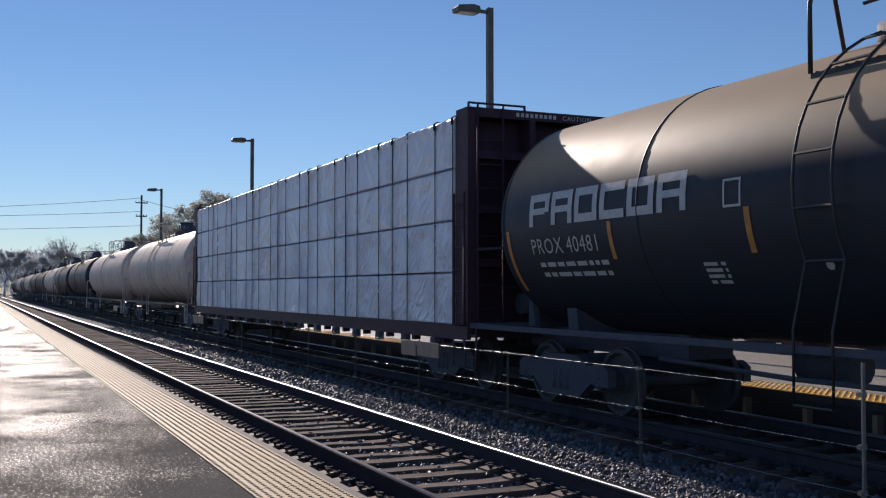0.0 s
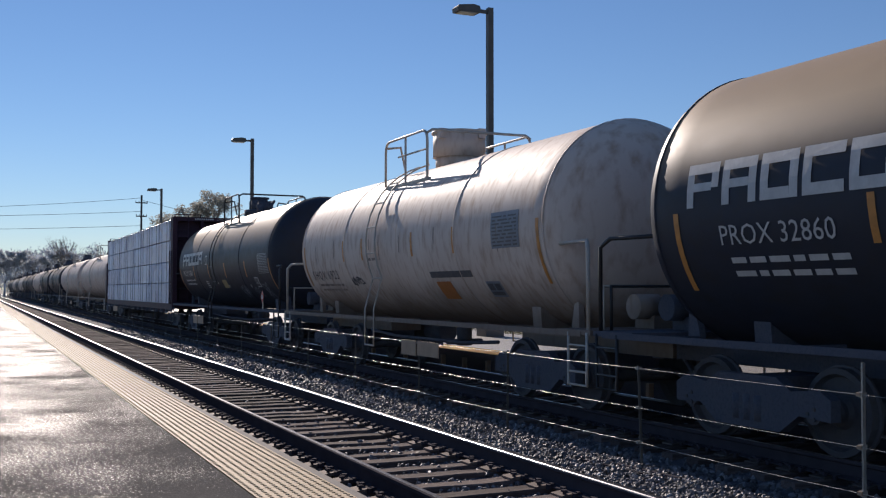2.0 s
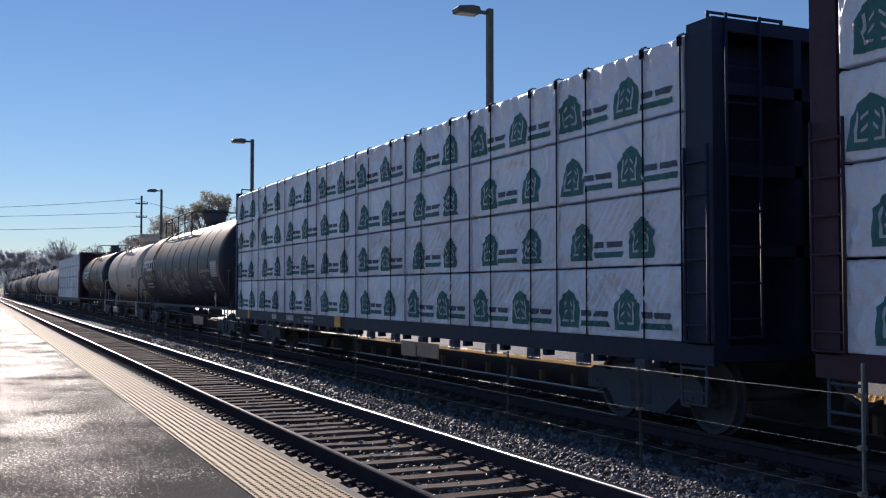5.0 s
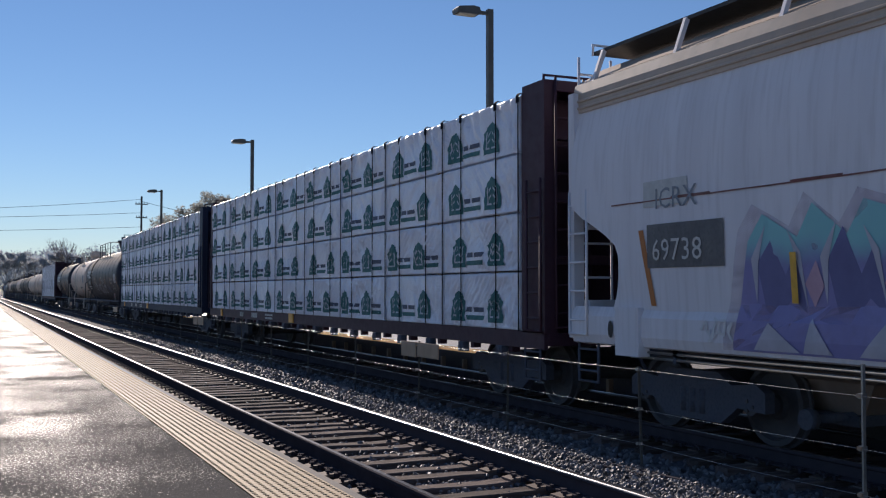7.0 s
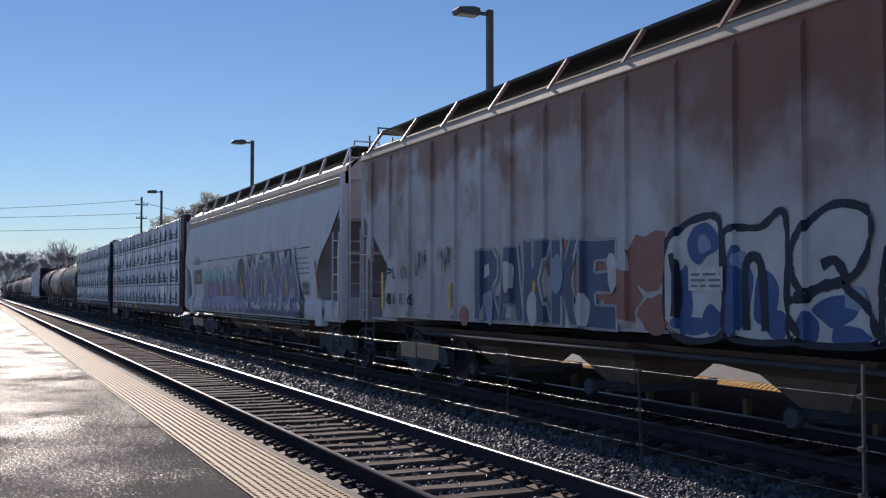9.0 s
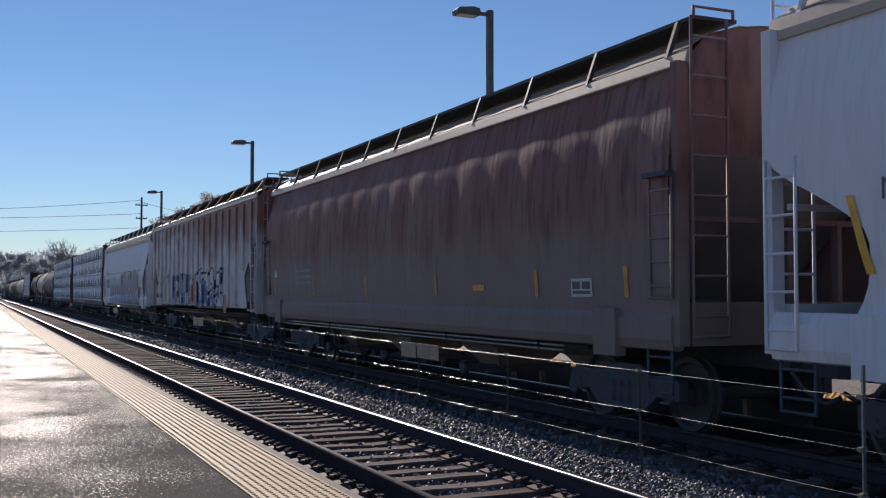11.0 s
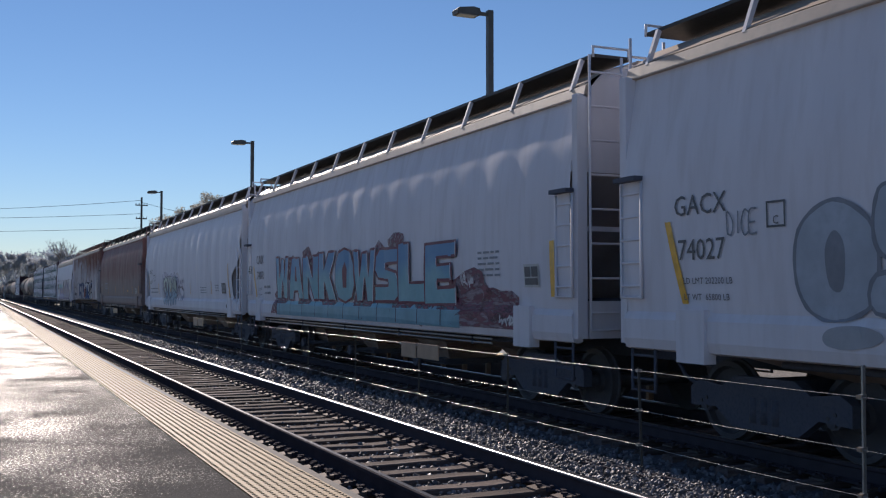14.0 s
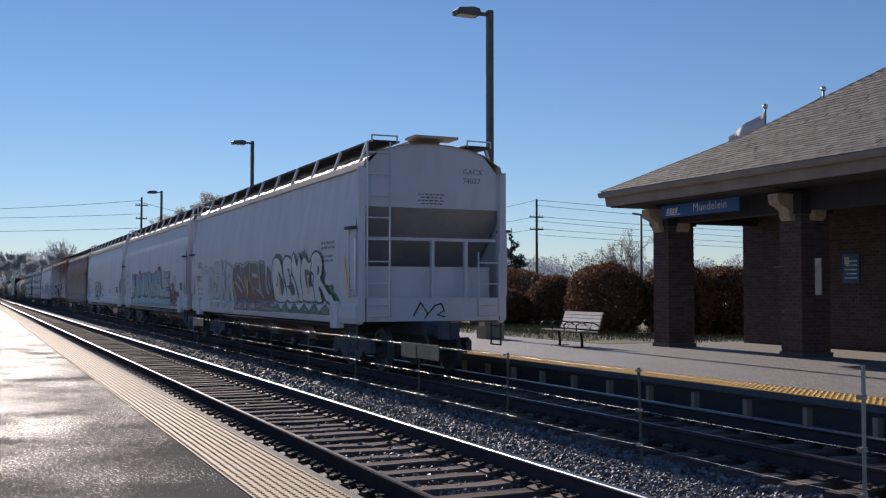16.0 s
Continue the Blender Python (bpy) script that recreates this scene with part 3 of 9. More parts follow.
def plate_mesh(material):
    """A rolled tie plate with shoulders, four spikes and the rail anchors that grip the rail's foot beside the tie."""
    bm = B()
    prism(bm, [(-0.20, -0.19), (0.20, -0.19), (0.20, -0.172), (0.10, -0.160), (0.078, -0.160), (0.078, -0.174), (-0.078, -0.174), (-0.078, -0.160), (-0.10, -0.160), (-0.20, -0.172)], 1, -0.095, 0.095)
    me = mesh_of("tie_plate", bm, material)
    bm = B()
    for x, y in ((-0.095, 0.05), (0.095, -0.05), (-0.15, -0.055), (0.15, 0.055)):
        box(bm, x - 0.012, x + 0.012, y - 0.012, y + 0.012, -0.172, -0.140)
        box(bm, x - 0.024, x + 0.020, y - 0.020, y + 0.020, -0.146, -0.128)
    for s in (-1, 1):
        for y in (-0.125, 0.125):
            box(bm, 0.078 * s - 0.030, 0.078 * s + 0.034, y - 0.018, y + 0.018, -0.192, -0.150)
            box(bm, 0.060 * s - 0.016, 0.060 * s + 0.016, y - 0.022, y + 0.022, -0.158, -0.140)
    return me, mesh_of("rail_fastening", bm, M["rail"])


TIES = [tie_mesh(k) for k in range(6)]


def track(name, mid, rails, label, y_first, count, y_end, plate_paint, spacing=0.462):
    plate, spikes = plate_mesh(plate_paint)
    top = thing(name, label, "railway track", kind="structure")
    for side, r in zip((-1, 1), rails):
        bm = B()
        prism(bm, [(r - side * x, z) for x, z in RAIL_SIDE + RAIL_FOOT], 1, -30, 1100)
        rail = part("rail", bm, M["rail"], top, "rust-brown steel rail")
        bm = B()
        prism(bm, [(r - side * x, z) for x, z in RAIL_HEAD], 1, -30, 1100)
        part("rail_head", bm, M["railhead"], rail, "polished running surface")
    rng = random.Random(len(name))
    for k in range(count):
        y = y_first + k * spacing + rng.uniform(-0.035, 0.035)
        t = part("tie", rng.choice(TIES), None, top)
        m = pose(mid + rng.uniform(-0.05, 0.05), y, rng.uniform(-0.012, 0.004), 0, 0, rng.uniform(-1.6, 1.6))
        t.matrix_local = m
        for r in rails:
            p = part("tie_plate", plate, None, t)
            seat = m.inverted() @ pose(r, y, 0, 0, 0, rng.uniform(-1, 1))
            p.matrix_local = seat
            part("rail_fastening", spikes, None, t).matrix_local = seat
    bm = B()
    y = y_first + count * spacing
    while y < y_end:
        box(bm, mid - 1.3, mid + 1.3, y - 0.11, y + 0.11, -0.34, -0.186)
        y += spacing
    tagged(part("distant_ties", bm, M["tie"], top), kind="stuff")
    return top


track("near_track", NEAR_MID, NEAR_RAILS, "near railway track with dark timber ties and polished rails", -4.368, 144, 170, M["plate"])
track("far_track", FAR_MID, FAR_RAILS, "far railway track under the train, dark timber ties", -4.168, 84, 120, M["plate_shaded"])

# a length of old rail lying on the ballast shoulder
bm = B()
prism(bm, [(x * 0.9, z + 0.18) for x, z in RAIL_SIDE + RAIL_FOOT], 1, -0.7, 0.7)
ob = part("old_rail_piece", bm, M["rail"], None)
ob.matrix_world = pose(5.72, 8.55, -0.235, 0, 78, 6)
tagged(ob, "short dark offcut of old rail lying on ballast", "scrap rail")


def slab(name, x0, x1, y0, y1, top, mat_top, label):
    ob = thing(name, label, "station platform", kind="structure")
    bm = B()
    box(bm, x0, x1, y0, y1, top - 0.12, top)
    part("surface", bm, mat_top, ob)
    return ob


near = slab("near_platform", -4.2, EDGE - 0.62, -12, 190, PLAT, M["asphalt"], "wet dark asphalt platform glaring in low sun")
bm = B()
box(bm, EDGE - 0.618, EDGE + 0.09, -12, 190, PLAT - 0.16, PLAT - 0.012)
part("edge_beam", bm, M["concrete"], near, "pale worn concrete edge")
bm = B()
box(bm, EDGE - 0.40, EDGE - 0.1, -12, 190, -0.45, PLAT - 0.164)
part("foundation_wall", bm, M["concrete"], near)

far = slab("far_platform", FAR_EDGE + 0.72, 16.6, -30, 150, FAR_PLAT, M["asphalt_far"], "grey asphalt platform before the station")
# beam coloured dark for the shade below the strip
bm = B()
box(bm, FAR_EDGE, FAR_EDGE + 0.718, -30, 150, FAR_PLAT - 0.10, FAR_PLAT - 0.012)
part("edge_beam", bm, M["under"], far, "edge beam darkened for the shade under the yellow strip")
# dark sheet added behind the posts in place of the shade there
bm = B()
box(bm, FAR_EDGE + 0.55, FAR_EDGE + 0.7, -30, 150, -0.45, FAR_PLAT - 0.144)
part("back_wall", bm, M["under"], far, "dark backing that stands in for shade below the platform edge")
bm = B()
box(bm, -0.05, 0.05, -0.04, 0.04, -0.42, FAR_PLAT - 0.17)
support = mesh_of("support_post", bm, M["concrete"], 0.01)
for k in range(26):
    p = part("support_post", support, None, far, "pale concrete support post" if k == 0 else "")
    p.matrix_world = pose(FAR_EDGE + 0.1, 1.175 + 1.175 * k, 0)


def tactile_tile(length, width, rows_x, rows_y, material, name, big=1.0):
    bm = B()
    box(bm, 0.002, width - 0.002, 0.003, length - 0.003, -0.012, 0.0)
    for i in range(rows_x):
        for j in range(rows_y):
            x, y = (i + 0.5) * width / rows_x, (j + 0.5) * length / rows_y
            lo = [bm.verts.new((x + 0.0165 * big * math.cos(a), y + 0.0165 * big * math.sin(a), 0.0)) for a in np.arange(6) * math.tau / 6]
            hi = [bm.verts.new((x + 0.009 * big * math.cos(a), y + 0.009 * big * math.sin(a), 0.006 * big)) for a in np.arange(6) * math.tau / 6]
            for k in range(6):
                bm.faces.new((lo[k], lo[(k + 1) % 6], hi[(k + 1) % 6], hi[k]))
            bm.faces.new(hi)
    me = bpy.data.meshes.new(name)
    bm.to_mesh(me)
    bm.free()
    me.materials.append(material)
    return me


tile = tactile_tile(0.61, 0.61, 10, 10, M["tactile"], "tactile_tile")
for k in range(-10, 280):
    p = part("tactile_tile", tile, None, near, "cream tactile paving tile with raised domes" if k == -10 else "")
    p.matrix_world = pose(EDGE - 0.61, 1.0 + 0.61 * k, PLAT + 0.002)
tile_y = tactile_tile(0.61, 0.61, 6, 6, M["tactile_y"], "tactile_tile", 1.7)
for k in range(120):
    p = part("tactile_tile", tile_y, None, far, "yellow tactile paving tile with raised domes" if k == 0 else "")
    p.matrix_world = Matrix.Translation((FAR_EDGE, 1.0 + 0.61 * k, FAR_PLAT + 0.002)) @ Matrix.Diagonal((1.12, 1, 1, 1))


# ---- wire fence between the tracks ----
FENCE_X = 6.10
WIRES = (0.77, 0.375, 0.03)


def fence():
    ob = thing("wire_fence", "low three-wire fence on thin steel posts between tracks", "fence")
    post_y = [5.85 + 2.87 * k for k in range(33)]
    for k, y in enumerate(post_y):
        bm = B()
        tall = 0.24 if k == 0 else 0.03
        prism(bm, [(-0.014, -0.014), (0.014, -0.014), (0.014, -0.009), (0.003, -0.009), (0.003, 0.014), (-0.003, 0.014), (-0.003, -0.009), (-0.014, -0.009)], 2, -0.5, WIRES[0] + tall)
        if k == 0:
            for z in WIRES:
                box(bm, -0.03, 0.02, -0.02, 0.02, z - 0.02, z + 0.02)
        p = part("post", bm, M["steel"] if k == 0 else M["pole"], ob)
        m = pose(FENCE_X, y, 0, random.Random(k).uniform(-1.5, 1.5), random.Random(k + 90).uniform(-1.2, 1.2), 0)
        p.matrix_local = m
        for z in WIRES:
            bm = B()
            box(bm, FENCE_X - 0.045, FENCE_X + 0.012, y - 0.02, y + 0.02, z - 0.014, z + 0.014)
            part("insulator", bm, M["signback"] if k == 0 else M["steel"], p).matrix_local = m.inverted()
    for j, z in enumerate(WIRES):
        bm = B()
        pts = []
        for a, b in zip([-4.0, 2.9] + post_y, [2.9] + post_y):
            for s in range(4):
                u = s / 4
                pts.append((FENCE_X - 0.03, a + (b - a) * u, z - 0.02 * (u - u * u) * (1 + 0.6 * j)))
        tube(bm, pts, 0.0018, 5)
        part("wire", bm, M["wire"], ob, "taut bright steel wire")
    return ob, post_y


fence_ob, POST_Y = fence()


def fence_sign(y, w, h, z):
    ob = thing("fence_sign", "blank tan back of a small sign fixed to fence wires", "sign", "signs on the fence")
    bm = B()
    box(bm, FENCE_X - 0.07, FENCE_X - 0.055, y + 0.02, y + w * 0.75, z, z + h)
    part("plate", bm, M["signback"], ob, bevel=0.004)
    bm = B()
    box(bm, FENCE_X - 0.06, FENCE_X - 0.045, y - w, y - 0.02, z + 0.01, z + h)
    part("plate", bm, M["signback"], ob, bevel=0.004)
    bm = B()
    box(bm, FENCE_X - 0.052, FENCE_X - 0.03, y - w * 0.9, y + w * 0.9, z + h * 0.8, z + h * 0.8 + 0.02)
    part("bracket", bm, M["steel"], ob)


fence_sign(POST_Y[3] - 0.07, 0.79, 0.225, WIRES[0] - 0.205)
fence_sign(POST_Y[9] - 0.3, 0.8, 0.24, WIRES[0] - 0.22)
fence_sign(POST_Y[16], 0.8, 0.24, WIRES[0] - 0.22)
fence_sign(POST_Y[25], 0.8, 0.24, WIRES[0] - 0.22)


# ---- lamps on the far platform ----
def street_lamp():
    ob = thing("street_lamp", "tall bronze square pole lamp with flat box head", "street lamp", "platform lamps")
    bm = B()
    box(bm, -0.3, 0.3, -0.3, 0.3, 0.0, 0.62)
    part("base", bm, M["concrete"], ob, "grey concrete footing", 0.02)
    bm = B()
    box(bm, -0.085, 0.085, -0.085, 0.085, 0.62, 9.72)
    box(bm, -0.17, 0.17, -0.17, 0.17, 0.62, 0.66)
    part("pole", bm, M["pole"], ob, bevel=0.012)
    bm = B()
    box(bm, -0.45, -0.08, -0.05, 0.05, 9.55, 9.64)
    part("arm", bm, M["pole"], ob)
    bm = B()
    prism(bm, [(-1.12, 9.49), (-0.42, 9.49), (-0.38, 9.57), (-0.42, 9.70), (-0.62, 9.73), (-1.08, 9.67), (-1.14, 9.61)], 1, -0.2, 0.2)
    head = part("head", bm, M["pole"], ob, bevel=0.015)
    bm = B()
    box(bm, -1.05, -0.5, -0.16, 0.16, 9.47, 9.495)
    part("lens", bm, M["lens"], head)
    return ob


lamp = street_lamp()
lamp.matrix_world = pose(13.75, 27.18, FAR_PLAT)
for y in (56.3, 87.3):
    copy_thing(lamp, pose(13.75, y, FAR_PLAT))


# ---- station ----
def brick_box(top, x0, x1, y0, y1, z0, z1, faces, limit):
    """Running-bond bricks on the faces named, proud of a mortar core."""
    bm = B()
    box(bm, x0 + 0.01, x1 - 0.01, y0 + 0.01, y1 - 0.01, z0, z1)
    part("core", bm, M["mortar"], top)
    L, H, J = 0.21, 0.065, 0.011
    rest = B()
    made = 0
    for face in faces:
        a0, a1 = (y0, y1) if face in "wx" else (x0, x1)
        for r in range(int((z1 - z0) / (H + J))):
            z = z0 + r * (H + J) + J
            s = a0 - (L / 2 if r % 2 else 0)
            while s < a1 - 0.02:
                p, q = max(s, a0), min(s + L, a1)
                s += L + J
                if q - p < 0.04:
                    continue
                dims = {"w": (x0 - 0.003, x0 + 0.05, p, q), "s": (p, q, y0 - 0.003, y0 + 0.05), "n": (p, q, y1 - 0.05, y1 + 0.003)}[face]
                if made < limit and abs(q - p - L) < 1e-6:
                    o = part("brick", BRICK[face], None, top)
                    o.matrix_local = pose((dims[0] + dims[1]) / 2, (dims[2] + dims[3]) / 2, z + H / 2)
                    made += 1
                else:
                    box(rest, dims[0], dims[1], dims[2], dims[3], z, z + H)
    if len(rest.verts):
        tagged(part("brickwork", rest, M["brick"], top), kind="stuff")
    else:
        rest.free()


def brick_mesh(dx, dy):
    bm = B()
    box(bm, -dx / 2, dx / 2, -dy / 2, dy / 2, -0.0325, 0.0325)
    return mesh_of("brick", bm, M["brick"])


BRICK = {"w": brick_mesh(0.053, 0.21), "s": brick_mesh(0.21, 0.053), "n": brick_mesh(0.21, 0.053)}
COL_TOP = 3.62


def column(y, name="brick_column"):
    ob = thing(name, "square dark brown brick column with scrolled wooden brackets", "column", "station porch columns", "structure")
    x0 = 15.62
    brick_box(ob, x0, x0 + 0.78, y - 0.31, y + 0.31, FAR_PLAT, FAR_PLAT + 3.0, "ws", 150)
    bm = B()
    box(bm, x0 - 0.03, x0 + 0.81, y - 0.34, y + 0.34, FAR_PLAT, FAR_PLAT + 0.10)
    part("plinth", bm, M["mortar"], ob, bevel=0.012)
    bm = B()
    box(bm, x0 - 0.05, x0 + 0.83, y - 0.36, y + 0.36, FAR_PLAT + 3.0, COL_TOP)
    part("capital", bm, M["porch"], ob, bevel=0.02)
    shape = [(0, -0.12), (0.10, -0.12), (0.16, -0.04), (0.16, 0.08), (0.27, 0.16), (0.42, 0.22), (0.46, 0.30), (0.46, 0.44), (0, 0.44)]
    for s in (-1, 1):
        bm = B()
        prism(bm, [(y + s * (0.31 + a), FAR_PLAT + 2.98 + b) for a, b in shape], 0, x0 + 0.24, x0 + 0.54)
        part("bracket", bm, M["bracket"], ob, "tan scroll-cut timber bracket", 0.012)
    bm = B()
    prism(bm, [(x0 - a, FAR_PLAT + 2.98 + b) for a, b in shape], 1, y - 0.15, y + 0.15)
    part("bracket", bm, M["bracket"], ob, "", 0.012)
    return ob


for y in (21.40, 16.86, 11.9):
    column(y)

EAVE_X, EAVE_Y, EAVE_Z = 14.65, 22.55, 4.09
ROOF = thing("station_roof", "hipped brown shingle roof with broad painted eaves", "roof", kind="structure")


def station():
    wall = thing("station_wall", "dark brown brick station wall behind the porch", "wall", kind="structure")
    brick_box(wall, 18.9, 19.2, 2.0, 22.2, FAR_PLAT - 0.1, COL_TOP + 0.2, "w", 200)
    brick_box(wall, 19.2, 26.0, 21.9, 22.2, FAR_PLAT - 0.1, COL_TOP + 0.2, "n", 0)
    bm = B()
    box(bm, 16.6, 19.0, -10, 30, FAR_PLAT - 0.14, FAR_PLAT - 0.004)
    box(bm, 16.604, 27, 22.3, 30, FAR_PLAT - 0.14, FAR_PLAT - 0.008)
    part("porch_floor", bm, M["concrete"], wall, "pale concrete porch paving")
    bm = B()
    box(bm, 18.86, 18.9, 20.0, 21.0, 2.2, 2.22)
    part("ledge", bm, M["fascia"], wall)
    # fascia, gutter and soffit
    bm = B()
    prism(bm, [(EAVE_X, EAVE_Z), (EAVE_X + 0.05, EAVE_Z - 0.02), (EAVE_X + 0.12, EAVE_Z - 0.33), (EAVE_X + 0.2, EAVE_Z - 0.33), (EAVE_X + 0.2, EAVE_Z)], 1, -4, EAVE_Y)
    box(bm, EAVE_X + 0.2, 27.0, EAVE_Y - 0.08, EAVE_Y, EAVE_Z - 0.33, EAVE_Z)
    part("fascia", bm, M["fascia"], ROOF, "taupe painted fascia board")
    bm = B()
    prism(bm, [(EAVE_X - 0.11, EAVE_Z + 0.01), (EAVE_X - 0.10, EAVE_Z - 0.07), (EAVE_X - 0.05, EAVE_Z - 0.11), (EAVE_X - 0.002, EAVE_Z - 0.11), (EAVE_X - 0.002, EAVE_Z + 0.01)], 1, -4, EAVE_Y + 0.06)
    part("gutter", bm, M["fascia"], ROOF)
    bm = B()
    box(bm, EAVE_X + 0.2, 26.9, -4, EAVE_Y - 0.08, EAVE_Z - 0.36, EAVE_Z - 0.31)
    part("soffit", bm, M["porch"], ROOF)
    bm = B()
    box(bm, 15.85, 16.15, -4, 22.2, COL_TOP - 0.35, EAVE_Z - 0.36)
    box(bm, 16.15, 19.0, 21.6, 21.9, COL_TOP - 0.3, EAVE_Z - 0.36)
    part("porch_beam", bm, M["porch"], ROOF, "porch beam in shade-darkened paint")
    return wall


station()


def roof_point(u, y):
    """A point on the street-side slope: u metres up along x from the eave, with a flared foot."""
    z = EAVE_Z + 0.012 + 0.50 * u + 0.13 * max(0, u - 2.4)
    return Vector((EAVE_X - 0.06 + u, y, z))


def hip_y(u):
    return EAVE_Y + 0.06 - u * 1.02


def roof():
    bm = B()
    us = [0, 0.8, 1.6, 2.4, 3.2, 4.0, 5.0, 6.2]
    a = [bm.verts.new(roof_point(u, -4)) for u in us]
    b = [bm.verts.new(roof_point(u, hip_y(u))) for u in us]
    c = [bm.verts.new((27.4 - u, hip_y(u), roof_point(u, 0).z)) for u in us]
    for i in range(len(us) - 1):
        bm.faces.new((a[i], b[i], b[i + 1], a[i + 1]))
        bm.faces.new((b[i], c[i], c[i + 1], b[i + 1]))
    part("roof_deck", bm, M["shingle"], ROOF)
    # shingles on the slope above the platform
    sm = B()
    box(sm, 0, 0.20, -0.146, 0.146, 0.006, 0.026)
    tab = mesh_of("shingle", sm, M["shingle"])
    rest = B()
    rng = random.Random(3)
    n, u, row = 0, 0.0, 0
    while u < 6.0:
        p, q = roof_point(u, 0), roof_point(u + 0.1, 0)
        tilt = math.atan2(q.z - p.z, q.x - p.x)
        y = 7.0 + (0.15 if row % 2 else 0.0)
        while y < hip_y(u) - 0.12:
            m = Matrix.Translation((p.x, y + rng.uniform(-0.02, 0.02), p.z + rng.uniform(0, 0.004))) @ pose(0, 0, 0, 0, -math.degrees(tilt) + 2.2, 0)
            if n < 300 and y > 11:
                o = part("shingle", tab, None, ROOF)
                o.matrix_local = m
                n += 1
            else:
                k = len(rest.verts)
                rest.from_mesh(tab)
                rest.verts.ensure_lookup_table()
                for v in rest.verts[k:]:
                    v.co = m @ v.co
            y += 0.305
        u += 0.148
        row += 1
    tagged(part("shingles", rest, M["shingle"], ROOF), kind="stuff")
    bm = B()
    us = [0.15 * k for k in range(40)]
    for u in us:
        p = roof_point(u, hip_y(u))
        q = roof_point(u + 0.18, hip_y(u + 0.18))
        d = (q - p).normalized()
        s = Vector((0.11, 0.11, 0.0))
        v = [bm.verts.new(p + Vector((0, -0.13, 0.02))), bm.verts.new(p + Vector((0, 0, 0.045))), bm.verts.new(p + Vector((0.13, 0.02, 0.02)))]
        w = [bm.verts.new(q + Vector((0, -0.13, 0.014))), bm.verts.new(q + Vector((0, 0, 0.035))), bm.verts.new(q + Vector((0.13, 0.02, 0.014)))]
        bm.faces.new((v[0], v[1], w[1], w[0]))
        bm.faces.new((v[1], v[2], w[2], w[1]))
    tagged(part("hip_caps", bm, M["shingle"], ROOF), kind="stuff")


roof()


def text_mesh(body, size, spacing=1.0, bold=0.0):
    c = bpy.data.curves.new("lettering", 'FONT')
    c.body, c.size, c.space_character, c.offset = body, size, spacing, bold
    c.align_x = 'LEFT'
    c.resolution_u = 2
    ob = bpy.data.objects.new("lettering", c)
    scene.collection.objects.link(ob)
    dg = bpy.context.evaluated_depsgraph_get()
    me = bpy.data.meshes.new_from_object(ob.evaluated_get(dg))
    bpy.data.objects.remove(ob)
    bpy.data.curves.remove(c)
    me.materials.clear()
    return me


def name_sign():
    ob = thing("station_sign", "blue hanging station name board with white lettering", "sign")
    x, y0, y1, z0, z1 = 15.32, 18.1, 20.95, 3.37, 3.67
    bm = B()
    box(bm, x, x + 0.06, y0, y1, z0, z1)
    part("board", bm, M["sign_blue"], ob, bevel=0.006)
    me = text_mesh("Mundelein", 0.27, 1.08)
    me.materials.append(M["white"])
    o = part("lettering", me, None, ob, "white name lettering")
    o.matrix_local = Matrix.Translation((x - 0.004, 19.72, z0 + 0.09)) @ Matrix(((0, 0, -1, 0), (-1, 0, 0, 0), (0, 1, 0, 0), (0, 0, 0, 1)))
    bm = B()
    for k in range(4):
        prism(bm, [(20.75 - 0.11 * k, z0 + 0.09), (20.67 - 0.11 * k, z0 + 0.09), (20.63 - 0.11 * k, z0 + 0.22), (20.71 - 0.11 * k, z0 + 0.22)], 0, x - 0.005, x - 0.001)
    box(bm, x - 0.005, x - 0.001, 20.2, 20.78, z0 + 0.05, z0 + 0.075)
    part("emblem", bm, M["white"], ob, "white slanted emblem bars")
    for y in (y0 + 0.3, y1 - 0.3):
        bm = B()
        rod(bm, (x + 0.03, y, z1), (x + 0.03, y, EAVE_Z - 0.25), 0.015)
        part("hanger", bm, M["pole"], ob)


name_sign()


def wall_poster(y, z, w, h, label):
    ob = thing("wall_poster", label, "poster", "notices on the station wall")
    bm = B()
    box(bm, 18.86, 18.895, y, y + w, z, z + h)
    part("panel", bm, M["poster"], ob, bevel=0.004)
    bm = B()
    for k in range(5):
        box(bm, 18.853, 18.858, y + 0.06, y + w - 0.08 - 0.05 * (k % 2), z + 0.1 + k * 0.1, z + 0.13 + k * 0.1)
    box(bm, 18.853, 18.858, y + w - 0.22, y + w - 0.08, z + h - 0.24, z + h - 0.07)
    part("print", bm, M["white"], ob, "white printed bars")


wall_poster(18.12, 1.78, 0.52, 0.68, "dark blue notice with white printed bars on brick")
bm = B()
box(bm, 15.57, 15.6, 15.95, 16.12, 1.5, 2.25)
tagged(part("column_notice", bm, M["steel"], None, bevel=0.005), "narrow grey metal notice panel on brick column", "notice")


